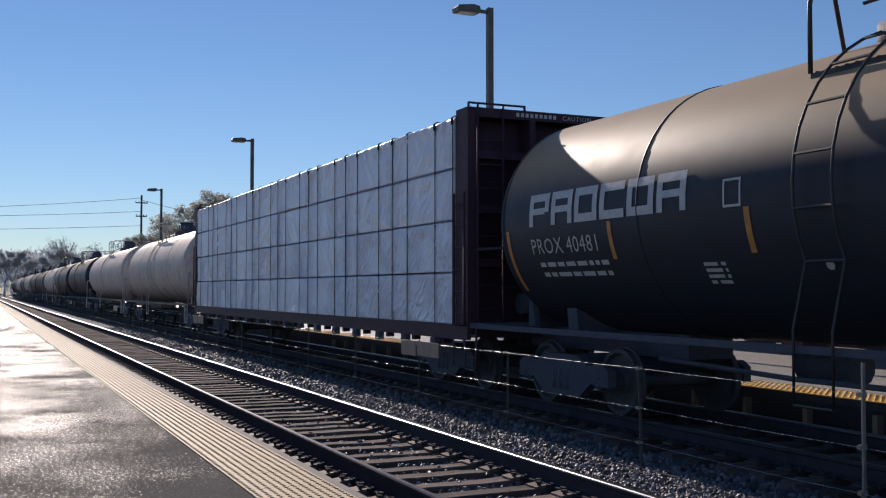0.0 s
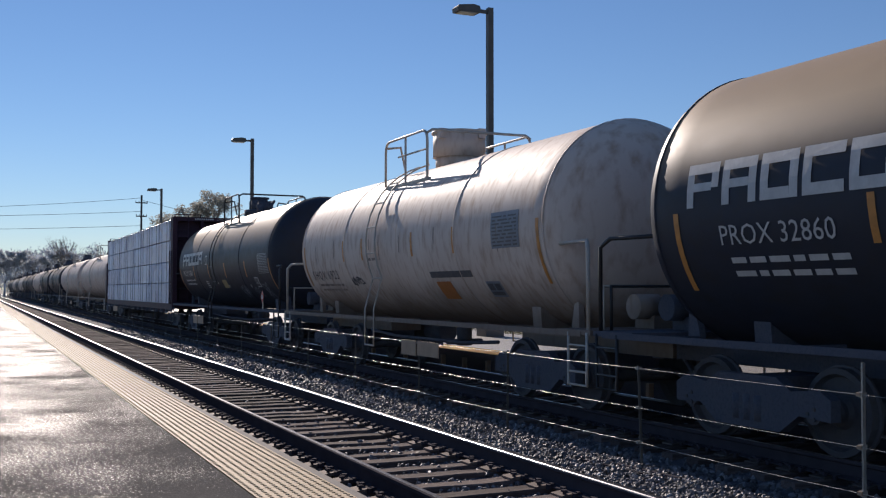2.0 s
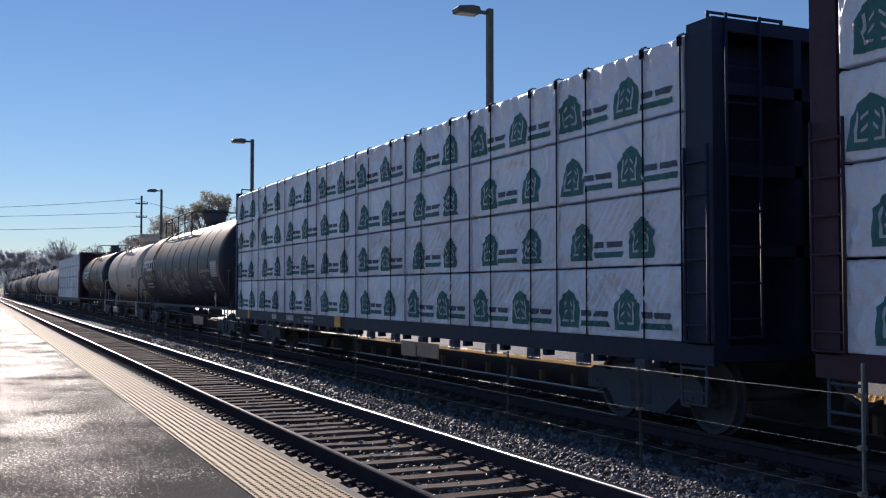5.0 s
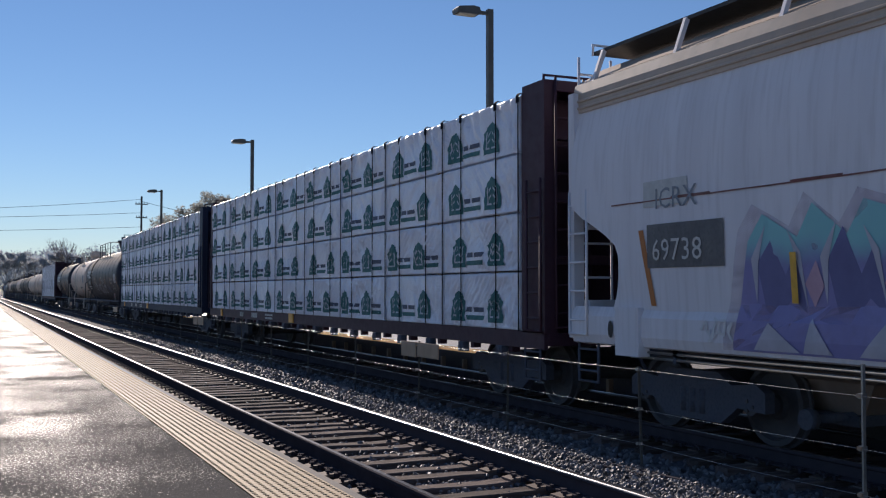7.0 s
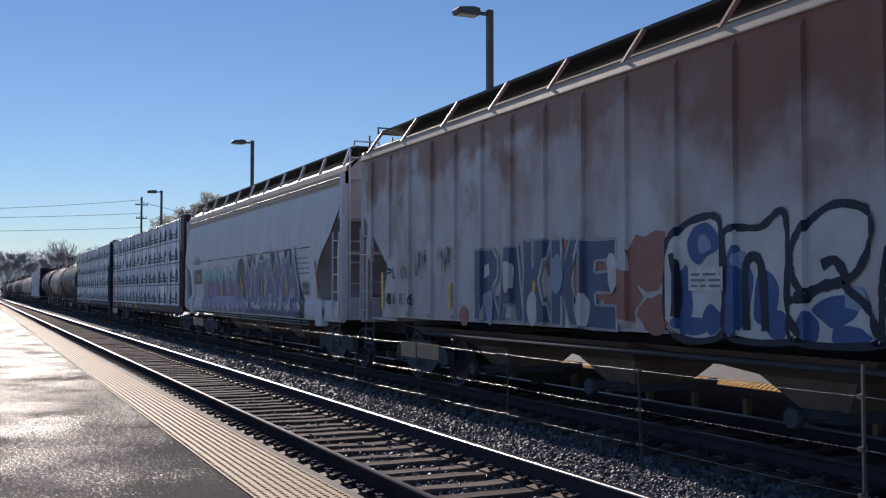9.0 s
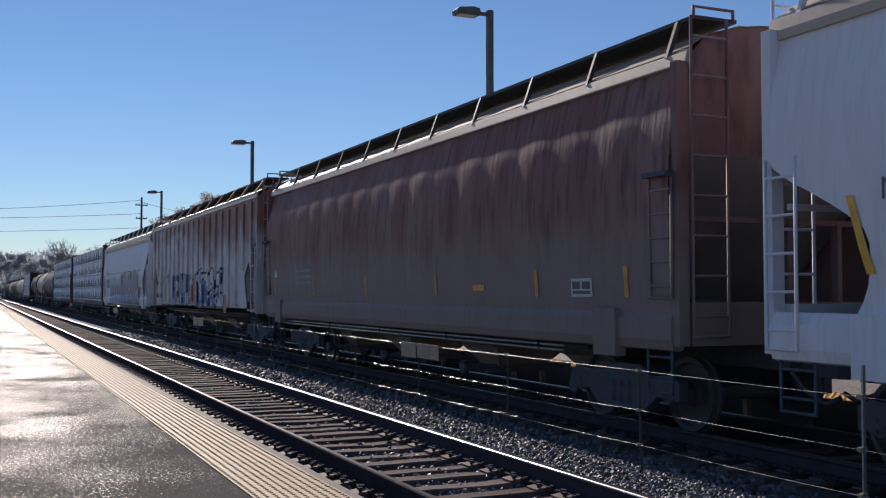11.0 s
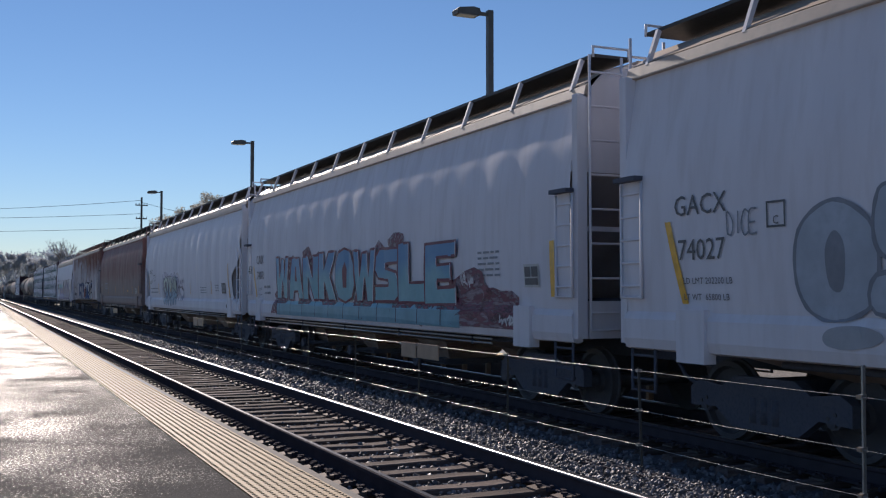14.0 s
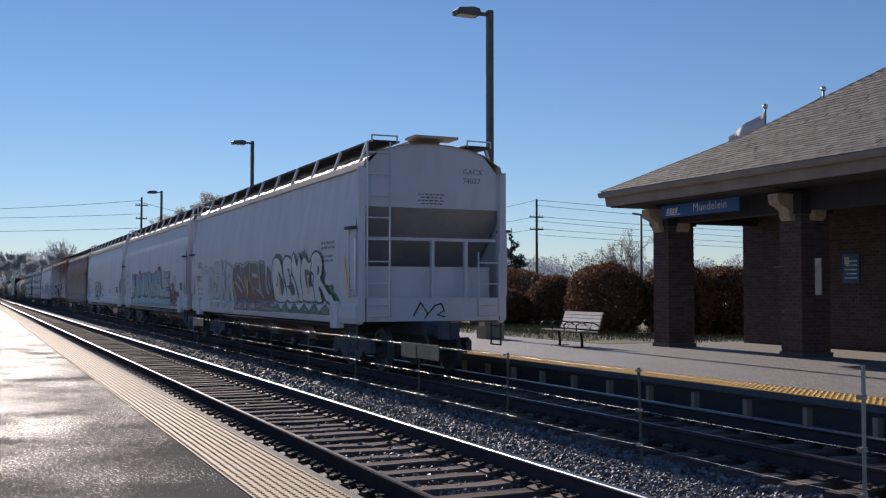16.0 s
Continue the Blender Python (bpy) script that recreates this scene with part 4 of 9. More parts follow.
def bench():
    ob = thing("bench", "pale grey slatted platform bench with black iron armrests", "bench")
    for k in range(6):
        bm = B()
        box(bm, -0.315 + 0.095 * k, -0.235 + 0.095 * k, -1.0, 1.0, 0.43 - 0.006 * k, 0.465 - 0.006 * k)
        part("seat_slat", bm, M["wood"], ob, bevel=0.006)
    for k in range(5):
        bm = B()
        box(bm, -0.016, 0.016, -1.0, 1.0, -0.04, 0.04)
        o = part("back_slat", bm, M["wood"], ob, bevel=0.006)
        o.matrix_local = pose(0.27 + 0.028 * k, 0, 0.52 + 0.092 * k, 0, 17, 0)
    for y in (-0.98, -0.33, 0.33, 0.98):
        bm = B()
        tube(bm, [(-0.32, y, 0.44), (-0.34, y, 0.58), (-0.27, y, 0.655), (0.0, y, 0.665), (0.2, y, 0.63), (0.3, y, 0.56)], 0.017, 8)
        part("armrest", bm, M["black_iron"], ob)
    for y in (-0.6, 0.6):
        bm = B()
        tube(bm, [(-0.02, y, 0.43), (0.02, y, 0.2), (0.02, y, 0.0)], 0.035, 8)
        box(bm, -0.22, 0.26, y - 0.03, y + 0.03, 0.0, 0.02)
        tube(bm, [(-0.22, y, 0.42), (0.2, y, 0.40), (0.28, y, 0.55), (0.4, y, 0.93)], 0.02, 8)
        part("leg", bm, M["black_iron"], ob)
    return ob


bench().matrix_world = pose(13.6, 22.45, FAR_PLAT, 0, 0, -4) @ Matrix.Diagonal((1, 1, 0.93, 1))
# ---- plants, distance ----
def leaf_cloud(name, centres, count, size, material, seed, parent=None):
    """Many small leaf quads strewn in uneven ellipsoid clumps."""
    rng = np.random.default_rng(seed)
    w = np.array([c[3] * c[4] * c[5] for c in centres]) ** 0.7
    w = w / w.sum()
    pick = rng.choice(len(centres), count, p=w)
    C = np.array(centres)[pick]
    d = rng.normal(0, 1, (count, 3))
    d /= np.linalg.norm(d, axis=1)[:, None]
    r = rng.random(count) ** 0.42
    P = C[:, :3] + d * r[:, None] * C[:, 3:6]
    u = rng.normal(0, 1, (count, 3))
    u /= np.linalg.norm(u, axis=1)[:, None]
    v = np.cross(u, rng.normal(0, 1, (count, 3)))
    v /= np.linalg.norm(v, axis=1)[:, None] + 1e-6
    s = size * rng.uniform(0.5, 1.4, count)[:, None]
    V = np.stack([P - u * s, P + v * s * 0.45, P + u * s, P - v * s * 0.45], 1).reshape(-1, 3)
    F = np.arange(count * 4).reshape(-1, 4)
    me = bpy.data.meshes.new(name)
    me.from_pydata(V.tolist(), [], F.tolist())
    me.materials.append(material)
    ob = new(name, me)
    ob.parent = parent
    return ob


def bush(x, y, w, d_, h, seed, label="rounded russet autumn shrub behind the platform"):
    ob = thing("shrub", label, "shrub", "russet shrubs", at=pose(x, y, 0.0))
    rng = random.Random(seed)
    bm = B()
    for k in range(16):
        a = rng.uniform(0, math.tau)
        tube(bm, [(0.1 * math.cos(a), 0.1 * math.sin(a), -0.2), (0.3 * w * math.cos(a), 0.3 * d_ * math.sin(a), h * 0.5), (0.46 * w * math.cos(a), 0.46 * d_ * math.sin(a), h * rng.uniform(0.7, 0.95))], 0.015, 4)
    part("stems", bm, M["bark"], ob)
    gen = np.random.default_rng(seed)
    n = 15000
    d = gen.normal(0, 1, (n, 3))
    d /= (np.abs(d) ** 2.3).sum(1)[:, None] ** (1 / 2.3)
    wave = np.array([noise.noise(Vector(v * 2.3) + Vector((seed, 0, 0))) for v in d])
    r = gen.random(n) ** 0.2 * (1 + 0.12 * wave) + np.abs(gen.normal(0, 0.03, n))
    P = d * r[:, None] * np.array([w / 2, d_ / 2, h * 0.47]) + np.array([0, 0, h * 0.49])
    u = gen.normal(0, 1, (n, 3))
    u /= np.linalg.norm(u, axis=1)[:, None]
    v = np.cross(u, gen.normal(0, 1, (n, 3)))
    v /= np.linalg.norm(v, axis=1)[:, None] + 1e-6
    sz = 0.062 * gen.uniform(0.6, 1.4, n)[:, None]
    V = np.stack([P - u * sz, P + v * sz * 0.5, P + u * sz, P - v * sz * 0.5], 1).reshape(-1, 3)
    me = bpy.data.meshes.new("foliage")
    me.from_pydata(V.tolist(), [], np.arange(n * 4).reshape(-1, 4).tolist())
    me.materials.append(M["hedge"])
    part("foliage", me, None, ob)
    return ob


for k, (x, y, w, d, h) in enumerate([(19.3, 29.5, 2.5, 2.9, 2.62), (20.75, 27.6, 1.7, 3.0, 2.55), (22.3, 27.3, 2.3, 2.8, 2.5), (24.2, 27.2, 2.2, 2.8, 2.62), (26.0, 27.0, 2.4, 2.8, 2.55), (21.7, 37.0, 1.9, 2.8, 2.3),
                                     (20.2, 38.6, 2.0, 2.6, 1.7), (22.6, 42.5, 3.6, 4.0, 2.75), (19.4, 43.5, 3.4, 4.4, 2.6), (18.6, 48.5, 3.2, 4.6, 2.5)]):
    bush(x, y, w, d, h, 20 + k)


def grass_patch():
    rng = np.random.default_rng(8)
    n = 16000
    x, y = rng.uniform(14.9, 22, n), rng.uniform(22.6, 40, n)
    keep = ~((x < 16.7) & (y < 24.5))
    x, y = x[keep], y[keep]
    n = len(x)
    hgt = rng.uniform(0.05, 0.2, n)
    a = rng.uniform(0, math.tau, n)
    z = np.full(n, 0.16)
    b = np.stack([x, y, z], 1)
    s = np.stack([np.cos(a) * 0.012, np.sin(a) * 0.012, 0 * a], 1)
    tip = b + np.stack([rng.normal(0, 0.05, n), rng.normal(0, 0.05, n), hgt], 1)
    V = np.stack([b - s, b + s, tip], 1).reshape(-1, 3)
    me = bpy.data.meshes.new("grass")
    me.from_pydata(V.tolist(), [], np.arange(n * 3).reshape(-1, 3).tolist())
    me.materials.append(M["grass"])
    tagged(new("grass", me), "ragged yellow-green grass behind the platform", "grass", kind="stuff")
    bm = B()
    box(bm, 16.602, 60, 30.004, 150, -0.2, 0.155)
    box(bm, 15.0, 16.598, 23.0, 29.9, FAR_PLAT - 0.1, FAR_PLAT + 0.008)
    tagged(part("lawn", bm, M["grass"], None), "strip of thin lawn beside the platform", "lawn", kind="structure")


grass_patch()


def tree(x, y, height, spread, seed, leafy=0, leaf="leaf", depth=5, name="tree", label="", trunk=0.02, wood="bark_far"):
    ob = thing(name, label or "leafless grey tree with fine spreading twigs", "tree", "trees along the line", at=pose(x, y, -0.5))
    rng = random.Random(seed)
    bm = B()
    tips = []

    def grow(p, d, length, r, level):
        q = p + d * length
        rod(bm, p, q, r, 5 if level > 2 else 7, r * 0.68)
        if level >= depth:
            tips.append(q)
            return
        for k in range(3 if level < 3 else 2):
            nd = (d + Vector((rng.uniform(-1, 1) * spread, rng.uniform(-1, 1) * spread, rng.uniform(-0.15, 0.45)))).normalized()
            grow(q, nd, length * rng.uniform(0.62, 0.86), r * 0.62, level + 1)

    grow(Vector((0, 0, 0)), Vector((0, 0, 1)), height * 0.27, height * trunk, 0)
    part("trunk", bm, M[wood], ob, "grey trunk and limbs")
    if leafy:
        rr = height * 0.045
        leaf_cloud("crown", [(t.x, t.y, t.z, rr, rr, rr) for t in tips], leafy * (3 if leaf == "leaf" else 1), height * (0.013 if leaf != "leaf" else 0.010), M[leaf], seed, ob)
    return ob


# trees behind the train, with the last yellowing leaves
tree(32, 153, 17.5, 0.55, 1, 1700, label="half-bare tree with a few yellow-green leaves")
tree(38.5, 150, 16.0, 0.55, 2, 400, label="nearly bare tree with a few yellow leaves")
tree(28.5, 158, 15.0, 0.6, 3, 1100, label="half-bare tree with a few yellow-green leaves")
tree(22.0, 149, 11.8, 0.6, 4, 2400, label="small tree with green and yellow leaves")
tree(24.8, 156, 12.5, 0.6, 33, 1200, label="half-bare tree with a few yellow-green leaves")
tree(15.0, 199, 12.4, 0.6, 5, 0)
tree(17.5, 215, 12.0, 0.6, 6, 0)
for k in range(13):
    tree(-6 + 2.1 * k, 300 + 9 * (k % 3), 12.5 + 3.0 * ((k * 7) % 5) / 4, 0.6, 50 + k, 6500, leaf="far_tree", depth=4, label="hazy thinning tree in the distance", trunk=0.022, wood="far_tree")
tree(40, 58.5, 6.3, 0.5, 9, 300, label="slender half-bare young tree behind the hedge")
tree(43.5, 66, 5.6, 0.5, 10, 200, label="slender half-bare young tree behind the hedge")


def evergreen(x, y, h, seed):
    ob = thing("evergreen", "dark ragged evergreen tree", "tree", at=pose(x, y, -0.3))
    rng = random.Random(seed)
    bm = B()
    rod(bm, (0, 0, 0), (0, 0, h), 0.09, 6, 0.02)
    cl = []
    for k in range(30):
        z = h * (0.2 + 0.78 * k / 30)
        r = (1 - k / 31) * h * 0.3
        a = rng.uniform(0, math.tau)
        tip = Vector((r * math.cos(a), r * math.sin(a), z + 0.25 * r))
        tube(bm, [(0, 0, z), tip], 0.02, 4)
        for s in (0.35, 0.65, 0.95):
            cl.append((tip.x * s, tip.y * s, z + 0.25 * r * s, 0.1 * h * (1.05 - k / 31), 0.1 * h * (1.05 - k / 31), 0.08 * h * (1.05 - k / 31)))
    part("trunk", bm, M["bark"], ob)
    leaf_cloud("needles", cl, 5200, 0.09, M["ever"], seed, ob)


evergreen(27.5, 51.7, 5.5, 4)


def far_woods():
    """A ragged band of distant bare woods on the skyline."""
    rng = np.random.default_rng(12)
    cl = []
    for k in range(520):
        y = 420 + rng.uniform(-60, 80)
        x = -60 + 1000 * k / 520 + rng.uniform(-3, 3)
        h = 17.8 + 1.0 * math.sin(k * 0.13) + rng.uniform(-1.6, 1.6)
        cl.append((x, y, h * 0.5, 5.0, 5.0, h * 0.5))
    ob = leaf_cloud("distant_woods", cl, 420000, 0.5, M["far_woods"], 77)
    tagged(ob, "hazy band of bare distant woods on the skyline", "woods", kind="stuff")


far_woods()


def utility_pole(x, y, h, arms, name="utility_pole"):
    ob = thing(name, "weathered wooden utility pole with crossarms", "utility pole", "utility poles", at=pose(x, y, -0.5))
    bm = B()
    rod(bm, (0, 0, 0), (0, 0, h), 0.19, 8, 0.13)
    part("pole", bm, M["bark"], ob)
    for z, w in arms:
        bm = B()
        box(bm, -w / 2, w / 2, -0.07, 0.07, z - 0.07, z + 0.07)
        a = part("crossarm", bm, M["bark"], ob)
        for s in (-0.45, -0.2, 0.2, 0.45):
            bm = B()
            rod(bm, (s * w, 0, z + 0.07), (s * w, 0, z + 0.28), 0.05, 6)
            part("insulator", bm, M["pole"], a)
    return ob


utility_pole(20.9, 150, 15.4, [(14.3, 1.7), (12.4, 1.5)])
utility_pole(62.0, 110, 13.4, [(11.2, 1.9), (9.7, 1.8)])


def cables(name, runs, r):
    ob = thing(name, "sagging overhead utility wires", "overhead wires")
    for a, b, sag in runs:
        bm = B()
        a, b = Vector(a), Vector(b)
        pts = [a.lerp(b, k / 24) - Vector((0, 0, 4 * sag * (k / 24) * (1 - k / 24))) for k in range(25)]
        tube(bm, pts, r, 4)
        part("cable", bm, M["pole"], ob)


cables("overhead_wires", [((20.9, 150, 14.5), (-70, 152, 14.0), 2.6), ((20.9, 150, 12.6), (-70, 152, 12.2), 1.6), ((20.9, 150, 10.6), (-70, 152, 10.2), 1.3), ((20.9, 150, 14.2), (62, 150, 9), 1.2)], 0.035)
cables("overhead_wires", [((62, 110, 12.8), (190, 96, 14.0), 2.2), ((62, 110, 10.8), (190, 96, 11.4), 2.0), ((62, 110.4, 12.2), (190, 97, 13.0), 2.4), ((62, 110.4, 10.3), (190, 97, 10.6), 2.2), ((62, 110.4, 8.6), (190, 97, 8.4), 1.6), ((62, 110, 9.3), (190, 96, 9.4), 1.8),
                          ((62, 110, 12.8), (30, 113, 8.5), 1.0), ((62, 110, 10.8), (30, 113, 7.5), 0.9), ((62, 110, 9.3), (30, 113, 6.5), 0.8)], 0.03)


def flagpole(x, y, h, cloth, fm, pts):
    ob = thing("flagpole", cloth, "flag", "flags behind the station", at=pose(x, y, 0))
    bm = B()
    rod(bm, (0, 0, 0), (0, 0, h), 0.05, 8, 0.035)
    part("pole", bm, M["alu"], ob, "aluminium flagpole")
    bm = B()
    bmesh.ops.create_uvsphere(bm, u_segments=12, v_segments=8, radius=0.095)
    o = part("finial", bm, M["alu"], ob, "silver ball finial", smooth=True)
    o.matrix_local = pose(0, 0, h + 0.08)
    bm = B()
    n = 10
    rows = []
    for i in range(n + 1):
        u = i / n
        dx, dz0, dz1 = pts
        wob = 0.12 * math.sin(u * 9)
        rows.append([bm.verts.new((-u * dx * 0.6 + wob * 0.6, u * dx * 0.8, h - 0.06 - dz0 * u + w)) for w in (0.0, -dz1 * (1 - 0.35 * u))])
    for a, b in zip(rows, rows[1:]):
        bm.faces.new((a[0], b[0], b[1], a[1]))
    c = part("cloth", bm, fm, ob, smooth=True)
    c.modifiers.new("thick", 'SOLIDIFY').thickness = 0.01


flagpole(24.0, 27.0, 7.7, "pale flag hanging on an aluminium pole", M["flag_pale"], (1.25, 0.78, 0.95))
flagpole(26.0, 26.4, 8.35, "dark blue flag on an aluminium pole", M["flag_blue"], (1.0, 0.72, 0.6))

# a small pole lamp and wooden box frame beyond the hedge
bm = B()
rod(bm, (30.0, 42.7, 0), (30.0, 42.7, 5.4), 0.06, 8)
rod(bm, (30.0, 42.7, 5.4), (29.5, 42.7, 5.45), 0.05, 6)
tagged(part("pole_lamp", bm, M["pole"], None), "thin dark pole lamp beyond the hedge", "lamp")
# ---- the train ----
SPEED = 12.6           # metres a second
TRAIN = []             # (car, place along the track at the start)
WHEELSETS = []


def wheelset_mesh():
    bm = B()
    rod(bm, (-0.95, 0, 0), (0.95, 0, 0), 0.085, 10)
    for s in (-1, 1):
        prof = [(0.675, 0.445), (0.705, 0.445), (0.715, 0.42), (0.79, 0.415), (0.795, 0.36), (0.74, 0.33), (0.735, 0.16), (0.78, 0.13), (0.78, 0.085)]
        n = 24
        rings = [[bm.verts.new((s * x, r * math.cos(a), r * math.sin(a))) for a in np.arange(n) * math.tau / n] for x, r in prof + [(0.66, 0.085), (0.66, 0.15), (0.69, 0.34)]]
        rings.append(rings[0])
        for a, b in zip(rings, rings[1:]):
            for k in range(n):
                bm.faces.new((a[k], a[(k + 1) % n], b[(k + 1) % n], b[k])).smooth = False
        # end cap with bolts
        rod(bm, (s * 0.95, 0, 0), (s * 1.09, 0, 0), 0.10, 10)
        for k in range(3):
            a = k * math.tau / 3
            rod(bm, (s * 1.09, 0.055 * math.cos(a), 0.055 * math.sin(a)), (s * 1.11, 0.055 * math.cos(a), 0.055 * math.sin(a)), 0.02, 6)
    return mesh_of("wheelset", bm, M["wheel"])


WHEELSET = wheelset_mesh()


def bogie_mesh():
    bm = B()
    for s in (-1, 1):
        a, b = s * 0.98, s * 1.10
        lo, hi = min(a, b), max(a, b)
        prism(bm, [(-1.12, 0.36), (-1.12, 0.56), (-0.98, 0.64), (-0.62, 0.60), (-0.42, 0.72), (0.42, 0.72), (0.62, 0.60), (0.98, 0.64), (1.12, 0.56), (1.12, 0.36), (0.72, 0.38), (0.46, 0.20), (-0.46, 0.20), (-0.72, 0.38)], 0, lo, hi)
        for y in (-0.16, 0.0, 0.16):
            rod(bm, (s * 1.06, y, 0.27), (s * 1.06, y, 0.52), 0.065, 8)
    box(bm, -1.05, 1.05, -0.22, 0.22, 0.42, 0.70)
    box(bm, -0.7, 0.7, -0.75, -0.66, 0.35, 0.47)
    box(bm, -0.7, 0.7, 0.66, 0.75, 0.35, 0.47)
    return mesh_of("bogie", bm, M["under"])


BOGIE = bogie_mesh()


def coupler_mesh():
    bm = B()
    box(bm, -0.09, 0.09, -0.1, 0.55, 0.72, 0.92)
    prism(bm, [(-0.16, 0.5), (0.17, 0.5), (0.2, 0.7), (0.08, 0.82), (-0.04, 0.7), (-0.16, 0.74)], 2, 0.68, 0.98)
    tube(bm, [(0.22, 0.0, 0.8), (0.26, 0.3, 0.55), (0.24, 0.6, 0.42), (0.2, 0.75, 0.5)], 0.028, 6)
    return mesh_of("coupler", bm, M["under"])


COUPLER = coupler_mesh()


def running_gear(car, a, b, reach):
    """Two bogies at a and b along the car, couplers at its ends (reach: front and rear)."""
    for y in (a, b):
        bo = part("bogie", BOGIE, None, car, "grimy cast steel bogie")
        bo.matrix_local = pose(0, y, 0)
        for w in (-0.89, 0.89):
            ws = part("wheelset", WHEELSET, None, bo)
            ws.matrix_local = pose(0, w, 0.415)
            WHEELSETS.append((ws, w))
    for y, turn in ((reach[0], 0), (reach[1], 180)):
        part("coupler", COUPLER, None, car).matrix_local = pose(0, y, 0, 0, 0, turn)


RUNGS = {}


def rung(parent, a, b, r, material):
    """One rung from a to b: rungs of one length and paint share a mesh."""
    a, b = Vector(a), Vector(b)
    l = round((b - a).length, 3)
    key = (l, r, material.name)
    if key not in RUNGS:
        bm = B()
        rod(bm, (-l / 2, 0, 0), (l / 2, 0, 0), r, 6)
        RUNGS[key] = mesh_of("rung", bm, material)
    o = part("rung", RUNGS[key], None, parent)
    o.matrix_local = Matrix.Translation((a + b) / 2) @ Vector((1, 0, 0)).rotation_difference(b - a).to_matrix().to_4x4()
    return o


def rung_ladder(car, x, y, z0, z1, w, material, tilt=0.0, rungs=None, r=0.018, along=True):
    """An upright ladder on the side (along: its width lies along the car)."""
    bm = B()
    d = (0, w / 2, 0) if along else (w / 2, 0, 0)
    tube(bm, [(x - d[0] + tilt, y - d[1], z1), (x - d[0], y - d[1], z0), (x + d[0], y + d[1], z0), (x + d[0] + tilt, y + d[1], z1)], r, 6)
    ladder = part("ladder", bm, material, car)
    n = rungs or max(2, int((z1 - z0) / 0.38))
    for k in range(n):
        u = (k + 0.5) / n
        rung(ladder, (x - d[0] + tilt * u, y - d[1], z0 + (z1 - z0) * u), (x + d[0] + tilt * u, y + d[1], z0 + (z1 - z0) * u), r * 0.8, material)
    return ladder


RIB_EDGES = {}


def decal(car, polys, place, material, name="marking", label="", cut=0.16, off=0.007, step=0.0):
    """Flat painted shapes laid on a curved side. polys: lists of (u, w); place(u, w): a point on the side."""
    if name in ("spray_cloud", "spray_patch", "spray_tooth", "reflector_strip", "spray_shadow", "sill_hole") and len(polys) > 1:
        return [decal(car, [q], place, material, name, label, cut, off + k * step) for k, q in enumerate(polys)][-1]
    bm = B()
    for k, poly in enumerate(polys):
        bm.faces.new([bm.verts.new((u, w, off + k * step)) for u, w in poly])
    if not bm.faces:
        return None
    bm.normal_update()
    bmesh.ops.triangulate(bm, faces=bm.faces[:])
    ws = [v.co.y for v in bm.verts]
    z = math.floor(min(ws) / cut) * cut
    while z < max(ws):
        bmesh.ops.bisect_plane(bm, geom=bm.verts[:] + bm.edges[:] + bm.faces[:], plane_co=(0, z, 0), plane_no=(0, 1, 0))
        z += cut
    us = [v.co.x for v in bm.verts]
    u = math.floor(min(us) / 0.24) * 0.24
    while u < max(us):
        bmesh.ops.bisect_plane(bm, geom=bm.verts[:] + bm.edges[:] + bm.faces[:], plane_co=(u, 0, 0), plane_no=(1, 0, 0))
        u += 0.24
    for u in RIB_EDGES.get(car.name, RIB_EDGES.get(car.parent.name if car.parent else "", ())):
        if min(us) < u < max(us):
            bmesh.ops.bisect_plane(bm, geom=bm.verts[:] + bm.edges[:] + bm.faces[:], plane_co=(u, 0, 0), plane_no=(1, 0, 0))
    for v in bm.verts:
        v.co = place(v.co.x, v.co.y, v.co.z)
    me = bpy.data.meshes.new(name)
    bm.to_mesh(me)
    bm.free()
    me.materials.append(material)
    ob = part(name, me, None, car, label)
    return tagged(ob, label, kind="stuff") if name in ("spray_tag", "small_print", "letter_highlight") else ob


def lettering(car, body, u, w, size, place, material, label="", spacing=1.0, bold=0.0):
    """Words on a side: u is where they begin along the car (they run towards its tail), w the height of their foot."""
    me = text_mesh(body, size, spacing, bold)
    for v in me.vertices:
        v.co = place(u - v.co.x, w + v.co.y, 0.009)
    me.materials.append(material)
    return part("lettering", me, None, car, label)


def bars(u, w, length, rows, step=0.12, h=0.055, seed=1):
    """Plain bars that stand for small print."""
    rng = random.Random(seed)
    out = []
    for k in range(rows):
        x = u
        while x > u - length:
            l = rng.uniform(0.08, 0.3)
            e = max(x - l, u - length)
            out.append([(x, w - k * step), (e, w - k * step), (e, w - k * step + h), (x, w - k * step + h)])
            x = e - 0.05
    return out


def rect(u0, u1, w0, w1):
    return [(u0, w0), (u1, w0), (u1, w1), (u0, w1)]


def frame_rect(u0, u1, w0, w1, t=0.025):
    return [rect(u0, u1, w0, w0 + t), rect(u0, u1, w1 - t, w1), rect(u0, u0 + t, w0 + t, w1 - t), rect(u1 - t, u1, w0 + t, w1 - t)]


